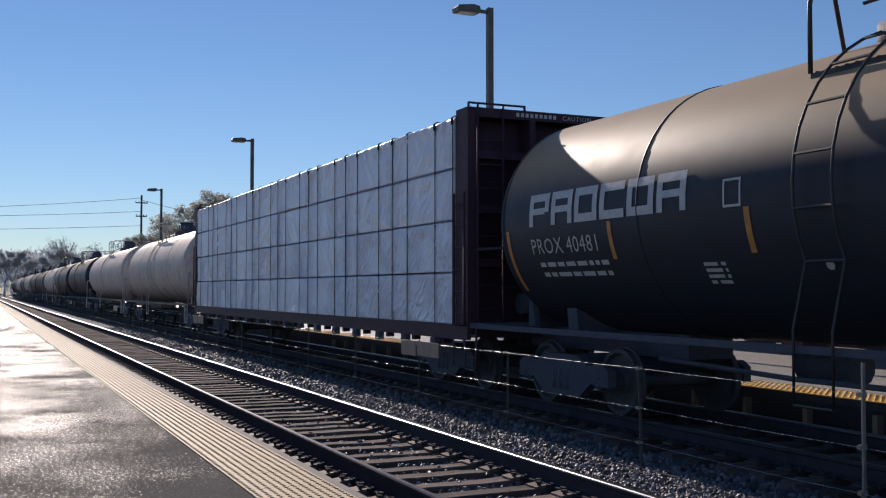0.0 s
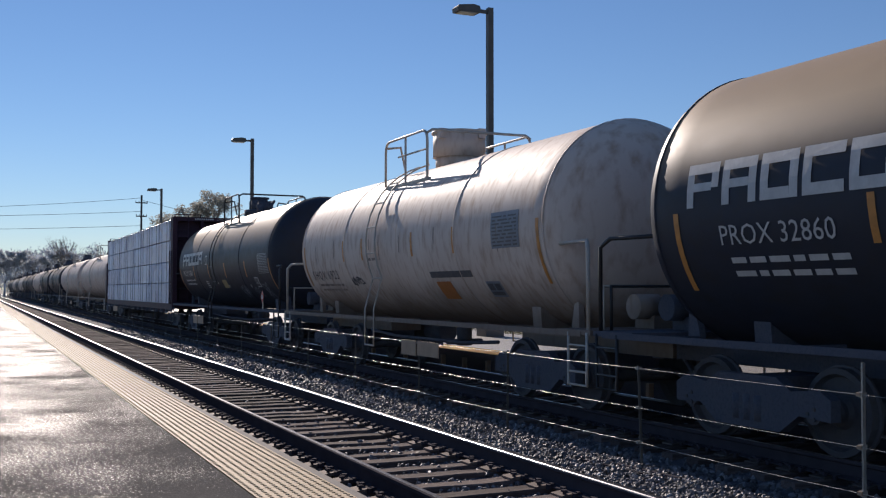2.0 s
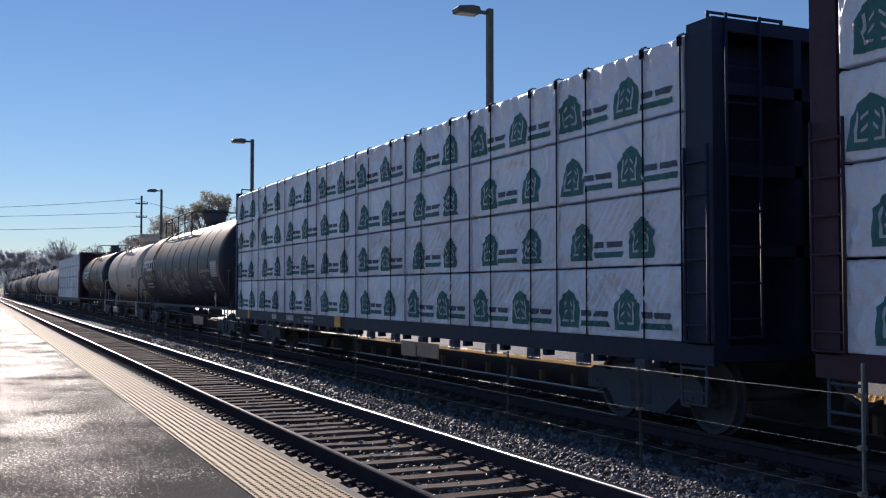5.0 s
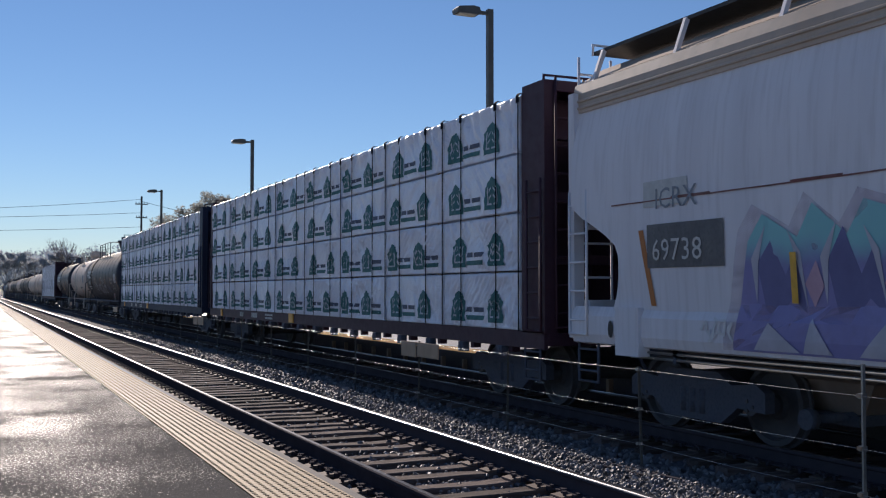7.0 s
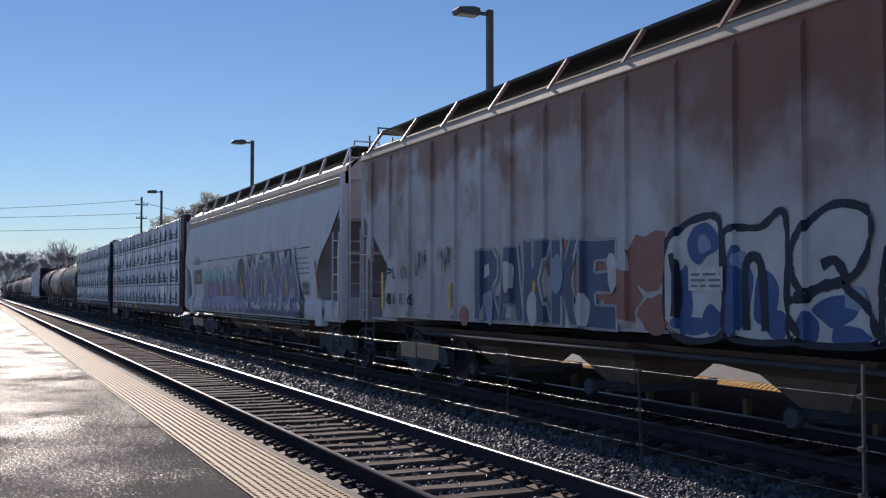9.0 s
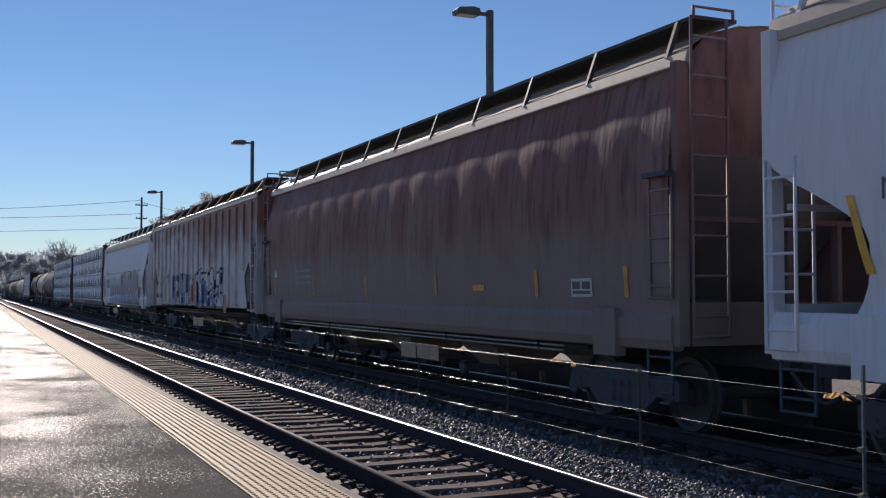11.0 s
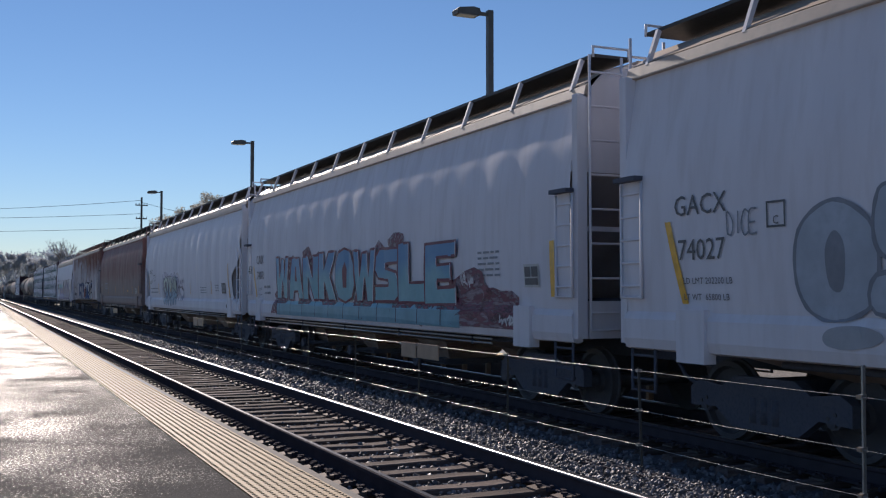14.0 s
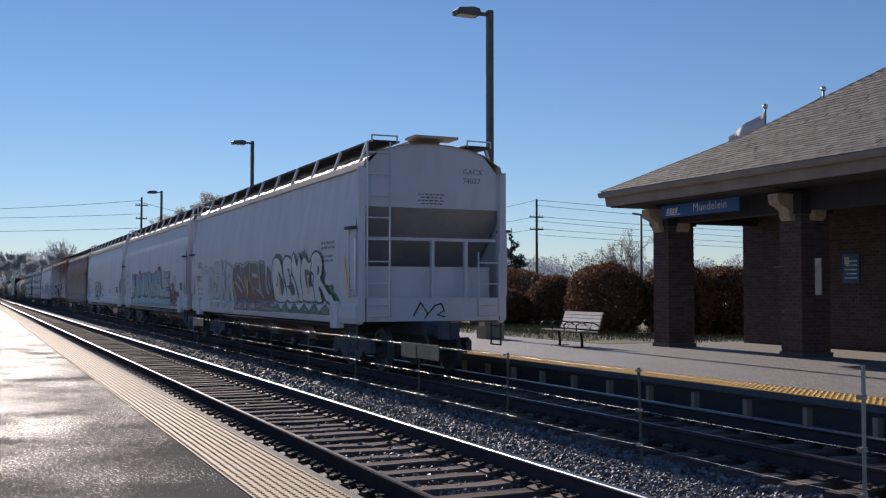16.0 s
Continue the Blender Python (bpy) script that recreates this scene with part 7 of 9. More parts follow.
# black tank car ahead
block_logo(car_b, pl_b, 5.5, 2.38, 0.50, 0.42, M["stencil_white"])
lettering(car_b, "PROX 40481", 5.52, 2.02, 0.29, pl_b, M["stencil_white"], "white stencilled reporting mark", 1.05)
decal(car_b, bars(5.4, 1.84, 1.6, 2, 0.14, 0.06, 3), pl_b, M["stencil_white"], "small_print")
reflectors(car_b, pl_b, (3.6, 1.25, -1.12, -3.66), 1.9, 2.35)
reflectors(car_b, pl_b, (6.08, -6.24), 1.48, 2.35)
decal(car_b, frame_rect(1.36, 1.62, 2.36, 2.64), pl_b, M["stencil_white"], "stencil_box")
decal(car_b, bars(2.1, 1.78, 0.34, 4, 0.07, 0.04, 5), pl_b, M["stencil_white"], "small_print")
decal(car_b, [rect(-0.25, -0.82, 1.56, 1.84)], pl_b, M["khaki"], "yellow_panel", "faded yellow painted panel")
decal(car_b, frame_rect(-6.05, -5.08, 1.98, 2.49, 0.012), pl_b, M["g_haze"], "panel_border")
decal(car_b, bars(-5.1, 2.44, 0.93, 11, 0.042, 0.02, 9), pl_b, M["g_haze"], "small_print")
window_box(car_b, pl_b, -4.30, -4.70, 1.58, 1.88, M["stencil_white"])
diamond(car_b, -5.82, 1.38, 0.17, "1307")
for u, w in ((0.4, 1.75), (-0.95, 1.62), (-3.6, 1.62)):
    decal(car_b, [[(u + 0.05 * math.cos(a), w + 0.05 * math.sin(a)) for a in np.arange(10) * math.tau / 10]], pl_b, M["stencil_white"], "spot")

# tan tank car
lettering(car_c, "SHQX 6923", 4.9, 1.76, 0.28, pl_c, M["stencil_black"], "black stencilled reporting mark", 1.28)
decal(car_c, bars(4.7, 1.6, 1.6, 2, 0.12, 0.05, 23), pl_c, M["hop_low"], "small_print")
decal(car_c, scrawl(2.6, 1.6, 0.8, 0.2, 31, 0.03), pl_c, M["stencil_black"], "spray_tag", "small black spray tag", step=0.0003)
reflectors(car_c, pl_c, (2.58, 1.48, -0.98, -2.65), 2.12, 2.53)
reflectors(car_c, pl_c, (5.2, -5.3), 1.6, 2.5)
decal(car_c, [rect(-1.48, -3.04, 1.73, 1.84)], pl_c, M["stencil_black"], "black_bar", "blacked-out old lettering")
decal(car_c, [rect(-1.58, -2.14, 1.31, 1.66)], pl_c, M["g_orange"], "rust_patch", "square patch of faded red paint")
window_box(car_c, pl_c, -3.36, -3.82, 1.37, 1.65, M["g_grey"], M["stencil_black"])
label_panel(car_c, pl_c, -3.92, -4.75, 2.14, 2.65, M["g_grey"], M["stencil_black"], 9, 15)
decal(car_c, bars(1.2, 2.1, 0.5, 1, 0.1, 0.05, 8), pl_c, M["hop_low"], "small_print")
for k in range(7):
    uu = (4.4, 3.2, 1.1, 0.6, -0.4, -1.9, -4.1)[k]
    decal(car_c, [rect(uu, uu + 0.03, 2.1 + 0.1 * (k % 3), 2.5 + 0.06 * (k % 2))], pl_c, M["hop_low"], "rust_streak")

# long black pressure tank car
block_logo(car_d, pl_d, 7.45, 2.38, 0.48, 0.44, M["stencil_white"])
lettering(car_d, "PROX 32860", 7.0, 1.99, 0.28, pl_d, M["stencil_white"], "white stencilled reporting mark", 1.0)
decal(car_d, bars(6.9, 1.8, 1.5, 2, 0.14, 0.06, 33), pl_d, M["stencil_white"], "small_print")
reflectors(car_d, pl_d, (5.04, 2.6, -0.1, -2.6, -4.85), 1.93, 2.35)
reflectors(car_d, pl_d, (7.6, -7.75), 1.5, 2.34)
decal(car_d, frame_rect(4.65, 4.85, 1.95, 2.2, 0.02), pl_d, M["stencil_white"], "stencil_box")
lettering(car_d, "LIQUEFIED PETROLEUM GAS", -4.9, 2.14, 0.13, pl_d, M["stencil_white"], "white stencilled contents lettering", 0.98)
lettering(car_d, "ODORIZED", -5.15, 1.97, 0.12, pl_d, M["stencil_white"])
lettering(car_d, "NON ODORIZED", -5.0, 1.60, 0.11, pl_d, M["stencil_white"], spacing=0.92)
window_box(car_d, pl_d, -5.94, -6.34, 1.54, 1.85)
label_panel(car_d, pl_d, -6.64, -7.55, 1.98, 2.47, M["g_grey"], M["stencil_white"], 8, 19)
diamond(car_d, -7.4, 1.35, 0.17, "1075")
decal(car_d, [rect(-1.9, -2.35, 1.7, 1.9)], pl_d, M["g_grey"], "data_panel")

# caution band on the bulkhead of the first flat car
for c_, hh in ((car_a, 10.42),):
    me = text_mesh("CAUTION", 0.1, 1.2)
    me.materials.append(M["stencil_white"])
    o = part("lettering", me, None, c_, "white warning lettering")
    o.matrix_local = Matrix.Translation((0.05, -hh - 0.012, 4.155)) @ Matrix(((1, 0, 0, 0), (0, 0, -1, 0), (0, 1, 0, 0), (0, 0, 0, 1)))
    bm = B()
    for k in range(9):
        box(bm, -0.75 + 0.08 * k, -0.70 + 0.08 * k, -hh - 0.010, -hh - 0.006, 4.16, 4.22)
    part("small_print", bm, M["stencil_white"], c_)

# letter strokes for the big spray pieces, in a unit box
STROKES = {
    "W": [[(0, 1), (0.22, 0), (0.5, 0.75), (0.78, 0), (1, 1)]], "A": [[(0, 0), (0.45, 1), (1, 0)], [(0.25, 0.3), (0.75, 0.3)]],
    "N": [[(0, 0), (0, 1), (1, 0), (1, 1)]], "K": [[(0, 0), (0, 1)], [(1, 1), (0.1, 0.45), (1, 0)]],
    "O": [[(0.5, 1), (0.1, 0.75), (0.05, 0.25), (0.5, 0), (0.95, 0.25), (0.9, 0.75), (0.5, 1)]],
    "S": [[(1, 0.85), (0.6, 1), (0.1, 0.82), (0.2, 0.58), (0.8, 0.42), (0.92, 0.2), (0.5, 0), (0, 0.1)]],
    "L": [[(0, 1), (0.05, 0), (1, 0)]], "E": [[(1, 1), (0, 1), (0.05, 0), (1, 0)], [(0, 0.5), (0.8, 0.5)]],
    "D": [[(0.1, 0), (0.0, 1), (0.7, 0.85), (0.95, 0.4), (0.6, 0), (0.1, 0)]], "Y": [[(0, 1), (0.45, 0.5), (1, 1)], [(0.45, 0.5), (0.4, 0)]],
    "R": [[(0, 0), (0.05, 1), (0.85, 0.9), (0.8, 0.55), (0.1, 0.48), (1, 0)]], "M": [[(0, 0), (0.1, 1), (0.5, 0.4), (0.9, 1), (1, 0)]],
    "C": [[(0.95, 0.85), (0.5, 1), (0.05, 0.6), (0.1, 0.2), (0.55, 0), (0.95, 0.2)]], "V": [[(0, 1), (0.45, 0), (1, 1)]], "I": [[(0.5, 0), (0.5, 1)]],
}


def smooth_ring(pts, n=6, closed=True):
    """A rounded line through the points."""
    m, out = len(pts), []
    for k in range(m if closed else m - 1):
        p0, p1, p2, p3 = [Vector(pts[(k + d) % m] if closed else pts[min(max(k + d, 0), m - 1)]) for d in (-1, 0, 1, 2)]
        for i in range(n):
            t = i / n
            out.append(tuple(0.5 * (2 * p1 + (p2 - p0) * t + (2 * p0 - 5 * p1 + 4 * p2 - p3) * t * t + (3 * p1 - p0 - 3 * p2 + p3) * t ** 3)))
    if not closed:
        out.append(tuple(pts[-1]))
    return out


def band(pts, width):
    """An even band along a line with round ends."""
    m, side = len(pts), []
    for k in range(m):
        a, b = Vector(pts[max(k - 1, 0)]), Vector(pts[min(k + 1, m - 1)])
        d = (b - a).normalized()
        side.append((Vector(pts[k]) - Vector((-d.y, d.x)) * width / 2, Vector(pts[k]) + Vector((-d.y, d.x)) * width / 2))
    out = [[tuple(side[k][0]), tuple(side[k + 1][0]), tuple(side[k + 1][1]), tuple(side[k][1])] for k in range(m - 1)]
    for p in [pts[0]] + pts[8:-8:8] + [pts[-1]]:
        out.append([(p[0] + width / 2 * math.cos(j * math.tau / 14), p[1] + width / 2 * math.sin(j * math.tau / 14)) for j in range(14)])
    return out


def ribbons(word, u, w, length, height, thick, seed, lean=0.0, rise=0.0, body=None, soft=False):
    """Fat strokes of a sprayed word, letter by letter, as overlapping quads with blunt joints. body: the stroke that sets the spacing."""
    rng = random.Random(seed)
    n = len(word)
    cell = length / n
    body = body or thick
    letters = []
    for k, ch in enumerate(word):
        polys = []
        u0 = u - cell * k - cell * 0.02
        wid = cell * 0.96 - body
        hh = height * (1 + rise * k / n) - body
        for line in STROKES[ch]:
            pts = [(u0 - body * 0.5 - wid * (x + rng.uniform(-0.04, 0.04)) - lean * y * cell * 0.3, w + body / 2 + hh * min(1.06, max(-0.04, y + rng.uniform(-0.04, 0.04)))) for x, y in line]
            if soft and len(pts) > 2:
                pts = smooth_ring(pts, 8, False)
                polys += band(pts, thick)
                continue
            for a, b in zip(pts, pts[1:]):
                dx, dy = b[0] - a[0], b[1] - a[1]
                l = math.hypot(dx, dy) or 1
                ex, ey = dx / l * thick * 0.34, dy / l * thick * 0.34
                nx, ny = -dy / l * thick / 2, dx / l * thick / 2
                f0, f1 = (1.0, 1.0) if soft else (rng.uniform(0.85, 1.12), rng.uniform(0.85, 1.12))
                polys.append([(a[0] - ex - nx * f0, a[1] - ey - ny * f0), (b[0] + ex - nx * f1, b[1] + ey - ny * f1), (b[0] + ex * 1.5, b[1] + ey * 1.5), (b[0] + ex + nx * f1, b[1] + ey + ny * f1), (a[0] - ex + nx * f0, a[1] - ey + ny * f0), (a[0] - ex * 1.5, a[1] - ey * 1.5)])
        letters.append(polys)
    return letters


def blob(u, w, ru, rw, seed, n=14, jag=0.25):
    rng = random.Random(seed)
    return [(u + ru * math.cos(k * math.tau / n) * (1 + rng.uniform(-jag, jag)), w + rw * math.sin(k * math.tau / n) * (1 + rng.uniform(-jag, jag))) for k in range(n)]


def spray_piece(car, place, word, u, w, length, height, thick, fill, line, seed, lean=0.0, rise=0.0, shine=None, edge=0.07, label="", soft=False):
    outer = ribbons(word, u, w, length, height, thick + 2 * edge, seed, lean, rise, thick, soft)
    inner = ribbons(word, u, w, length, height, thick, seed, lean, rise, thick, soft)
    rng = random.Random(seed)
    for k, (o, i) in enumerate(zip(outer, inner)):
        base = 0.010 + 0.0022 * k
        letter = decal(car, i, place, fill, "spray_letter", (label or "large sprayed graffiti letter") if k == 0 else "", off=base + 0.0011, step=0.000004)
        decal(letter, o, place, line, "letter_outline", off=base, step=0.000004)
        if shine:
            polys = []
            for p in i:
                if len(p) == 6 and rng.random() < 0.6:
                    a, b = Vector(p[3]), Vector(p[4])
                    d = b - a
                    s = Vector((-d.y, d.x)).normalized() * 0.02
                    a2, b2 = a + d * 0.12, a + d * 0.85
                    polys.append([tuple(a2 - s), tuple(b2 - s), tuple(b2 + s), tuple(a2 + s)])
            if polys:
                decal(letter, polys, place, shine, "letter_highlight", off=base + 0.0019, step=0.00004)


def teeth(u, length, w0, w1, n, seed):
    rng = random.Random(seed)
    out = []
    for k in range(n):
        a = u - length * k / n
        b = a - length / n * rng.uniform(0.5, 0.95)
        out.append([(a, w0), (b, w0), ((a + b) / 2 + rng.uniform(-0.1, 0.1), w1 * rng.uniform(0.96, 1.02))])
    return out


# fat block letters as outlines in a unit box: the outer ring, then the counters
FAT = {
    "W": [[(0, 1), (0.25, 1), (0.31, 0.5), (0.4, 0.96), (0.6, 0.96), (0.69, 0.5), (0.75, 1), (1, 1), (0.87, 0), (0.6, 0), (0.5, 0.46), (0.4, 0), (0.13, 0)]],
    "A": [[(0, 0), (0.22, 1), (0.76, 1), (1, 0), (0.68, 0), (0.63, 0.22), (0.37, 0.22), (0.32, 0)], [(0.42, 0.45), (0.48, 0.8), (0.54, 0.8), (0.58, 0.45)]],
    "N": [[(0, 0), (0, 1), (0.34, 1), (0.66, 0.5), (0.66, 1), (1, 1), (1, 0), (0.7, 0), (0.34, 0.5), (0.34, 0)]],
    "K": [[(0, 0), (0, 1), (0.36, 1), (0.36, 0.66), (0.6, 1), (1, 1), (0.68, 0.52), (1, 0), (0.6, 0), (0.36, 0.36), (0.36, 0)]],
    "O": [[(0.5, 1.02), (0.2, 0.93), (0.02, 0.7), (0, 0.3), (0.16, 0.05), (0.5, -0.02), (0.84, 0.05), (1, 0.3), (0.98, 0.7), (0.8, 0.93)], [(0.42, 0.26), (0.39, 0.6), (0.5, 0.76), (0.61, 0.6), (0.58, 0.26)]],
    "S": [[(0, 0), (0, 0.3), (0.56, 0.3), (0.56, 0.4), (0.14, 0.44), (0.02, 0.6), (0.04, 0.88), (0.2, 1), (0.98, 1), (0.98, 0.72), (0.44, 0.72), (0.44, 0.63), (0.88, 0.57), (1, 0.4), (0.97, 0.12), (0.8, 0)]],
    "L": [[(0, 0), (0, 1), (0.42, 1), (0.42, 0.34), (1, 0.34), (1, 0)]],
    "E": [[(0, 0), (0, 1), (1, 1), (1, 0.76), (0.42, 0.76), (0.42, 0.64), (0.86, 0.64), (0.86, 0.4), (0.42, 0.4), (0.42, 0.27), (1, 0.27), (1, 0)]],
    "M": [[(0, 0), (0, 1), (0.3, 1), (0.5, 0.64), (0.7, 1), (1, 1), (1, 0), (0.72, 0), (0.72, 0.5), (0.5, 0.2), (0.28, 0.5), (0.28, 0)]],
    "R": [[(0, 0), (0.03, 1), (0.76, 1), (0.98, 0.86), (0.97, 0.6), (0.74, 0.46), (1.06, 0), (0.66, 0), (0.44, 0.36), (0.38, 0.36), (0.37, 0)], [(0.38, 0.6), (0.38, 0.78), (0.58, 0.79), (0.62, 0.63)]],
    "Y": [[(0, 1), (0.34, 1), (0.5, 0.66), (0.68, 1), (1, 1), (0.7, 0.42), (0.68, 0), (0.32, 0), (0.32, 0.42)]],
}
# the same in a flaring, spiked hand
SPIKED = {
    "N": [[(0.02, -0.02), (0.1, 0.5), (-0.16, 0.62), (0.02, 0.8), (0.06, 1.16), (0.22, 0.9), (0.6, 0.42), (0.56, 0.8), (0.7, 1.14), (0.9, 0.8), (0.94, 0.4), (1.12, -0.04), (0.86, 0.1), (0.72, 0.02), (0.4, 0.44), (0.42, 0.12), (0.22, 0.16)]],
    "O": [[(0.3, 0.98), (0.08, 0.8), (0.0, 0.5), (0.1, 0.2), (-0.06, -0.04), (0.34, 0.06), (0.62, -0.02), (0.9, 0.2), (1.0, 0.52), (0.92, 0.82), (1.04, 1.0), (0.7, 0.94)], [(0.42, 0.3), (0.36, 0.55), (0.5, 0.74), (0.64, 0.5), (0.56, 0.28)]],
    "A": [[(-0.06, -0.04), (0.2, 0.5), (0.12, 0.72), (0.3, 0.86), (0.44, 1.2), (0.58, 0.94), (0.74, 0.6), (0.98, 0.3), (1.12, -0.06), (0.84, 0.12), (0.66, 0.0), (0.62, 0.22), (0.4, 0.2), (0.3, 0.04)], [(0.42, 0.42), (0.5, 0.66), (0.58, 0.42)]],
    "M": [[(0.0, -0.04), (0.1, 0.46), (-0.08, 0.8), (0.12, 1.1), (0.24, 0.86), (0.42, 0.62), (0.6, 1.16), (0.72, 0.84), (0.9, 0.5), (1.14, -0.06), (0.84, 0.08), (0.68, 0.02), (0.62, 0.4), (0.46, 0.1), (0.36, 0.42), (0.3, 0.06)]],
}


def fat_piece(car, place, word, u, w, length, height, fill, line, seed, edge=0.05, shine=None, rounded=False, alphabet=FAT, overlap=1.04, lean=0.0, rise=0.0, label="", inner=None):
    """A sprayed word in fat touching letters: fill, outline, counters and a thin highlight down one side, letter by letter."""
    rng = random.Random(seed)
    cell = length / len(word)
    for k, ch in enumerate(word):
        u0, wide, tall = u - cell * k, cell * overlap, height * (1 + rise * k / len(word)) * rng.uniform(0.96, 1.05)
        drop = rng.uniform(-0.02, 0.02) * height
        rings = []
        for ring in alphabet[ch]:
            pts = [(u0 - wide * (x + rng.uniform(-0.015, 0.015) + lean * (y - 0.5)), w + drop + tall * (y + rng.uniform(-0.015, 0.015))) for x, y in ring]
            rings.append(smooth_ring(pts, 4) if rounded else pts)
        base = 0.010 + 0.0022 * k
        letter = decal(car, [rings[0]], place, fill, "spray_letter", (label or "large sprayed graffiti letter") if k == 0 else "", off=base)
        fine = rings[0] if rounded else [tuple(Vector(a).lerp(Vector(b), i / 3)) for a, b in zip(rings[0], rings[0][1:] + rings[0][:1]) for i in range(3)]
        decal(letter, stroke(fine, edge, True, seed + k), place, line, "letter_outline", off=base + 0.0008, step=0.000004)
        for c in rings[1:]:
            decal(letter, [c], place, inner or line, "letter_counter", off=base + 0.0006)
        if shine:
            polys = []
            m = len(fine)
            for a, b in zip(fine, fine[1:] + fine[:1]):
                d = Vector(b) - Vector(a)
                if d.length < 1e-5:
                    continue
                nrm = Vector((-d.y, d.x)).normalized()
                if nrm.x > 0.55:
                    i0, i1 = nrm * edge * 0.5, nrm * (edge * 0.5 + 0.022)
                    polys.append([tuple(Vector(a) + i0), tuple(Vector(b) + i0), tuple(Vector(b) + i1), tuple(Vector(a) + i1)])
            if polys:
                decal(letter, polys, place, shine, "letter_highlight", off=base + 0.0014, step=0.00001)


def flames(u0, u1, w0, top, n, seed, depth=0.35):
    """A patch of paint with a ragged, spiked upper edge."""
    rng = random.Random(seed)
    pts = [(u0, w0)]
    for k in range(n):
        a = u0 + (u1 - u0) * (k + rng.uniform(0.2, 0.6)) / n
        pts += [(a, top - depth * rng.uniform(0.55, 1.0)), (a + (u1 - u0) / n * 0.3, top - depth * rng.uniform(0.0, 0.35))]
    return pts + [(u1, w0)]


def stroke(pts, width, closed=True, seed=1):
    """One band of paint along a line, as quads."""
    rng = random.Random(seed)
    m = len(pts)
    wide = [width * rng.uniform(0.8, 1.2) for _ in pts]
    side = []
    for k in range(m):
        a, b = Vector(pts[(k - 1) % m if closed else max(k - 1, 0)]), Vector(pts[(k + 1) % m if closed else min(k + 1, m - 1)])
        d = (b - a).normalized()
        nrm = Vector((-d.y, d.x)) * wide[k] / 2
        side.append((Vector(pts[k]) - nrm, Vector(pts[k]) + nrm))
    return [[tuple(side[k][0]), tuple(side[(k + 1) % m][0]), tuple(side[(k + 1) % m][1]), tuple(side[k][1])] for k in range(m if closed else m - 1)]


STROKES.update({"H": [[(0, 0), (0.1, 1)], [(0.85, 1), (0.95, 0)], [(0.05, 0.45), (0.9, 0.5)]], "T": [[(0, 0.95), (1, 1)], [(0.5, 0.98), (0.4, 0)]], "U": [[(0, 1), (0.05, 0.2), (0.5, 0), (0.9, 0.25), (1, 1)]],
                "Z": [[(0, 0.95), (1, 1), (0.1, 0.05), (1, 0)]]})


def wire_tag(car, place, word, u, w, length, height, thick, paint, seed, label="", off=0.008):
    """A word sprayed in one thin line, letters as smooth strokes."""
    rng = random.Random(seed)
    cell = length / len(word)
    polys = []
    for k, ch in enumerate(word):
        for line in STROKES[ch]:
            pts = [(u - cell * (k + 0.05 + 0.95 * (x + rng.uniform(-0.12, 0.12))), w + height * (y * rng.uniform(0.85, 1.1) + rng.uniform(-0.06, 0.06))) for x, y in line]
            polys += stroke(smooth_ring(pts, 4, False), thick, False, seed + k)
    decal(car, polys, place, paint, "spray_tag", label, off=off, step=0.00003)


wire_tag(car_b, pl_b, "SNKM", -2.3, 1.2, 0.7, 0.42, 0.02, M["g_grey"], 61, "thin pale spray tag")
wire_tag(car_b, pl_b, "LSW", -2.3, 1.35, 0.55, 0.3, 0.018, M["g_haze"], 62)
wire_tag(car_b, pl_b, "MNS", -3.72, 1.25, 0.65, 0.32, 0.02, M["g_grey"], 63)
wire_tag(car_b, pl_b, "SAR", -4.86, 1.3, 0.5, 0.4, 0.022, M["g_haze"], 64)
wire_tag(car_b, pl_b, "VN", -4.95, 1.2, 0.45, 0.3, 0.02, M["g_grey"], 65)
wire_tag(car_d, pl_d, "WNO", 3.5, 2.05, 0.8, 0.42, 0.028, M["g_grey"], 41, "thin pale spray tag")
wire_tag(car_d, pl_d, "TOU", 3.55, 1.62, 0.95, 0.36, 0.035, M["g_grey"], 42)
wire_tag(car_d, pl_d, "L", 3.2, 1.32, 1.1, 0.2, 0.03, M["g_grey"], 48)
wire_tag(car_d, pl_d, "CHZ", 2.42, 1.6, 0.85, 0.45, 0.05, M["g_haze"], 43, "pale looping spray tag")
wire_tag(car_d, pl_d, "COSTE", 1.2, 1.55, 1.15, 0.4, 0.085, M["g_grey"], 44, "pale looping spray tag")
wire_tag(car_d, pl_d, "YNLM", 0.55, 1.25, 0.7, 0.35, 0.05, M["g_grey"], 45)
wire_tag(car_d, pl_d, "YENTOVK", -0.22, 1.75, 1.9, 0.5, 0.032, M["g_haze"], 46, "pale looping spray tag")
wire_tag(car_d, pl_d, "MVNKSWR", -0.25, 1.35, 1.8, 0.42, 0.032, M["g_haze"], 47)
wire_tag(car_d, pl_d, "SKWNA", -2.7, 1.42, 1.8, 0.5, 0.03, M["g_faded"], 49, "dark spray outline")

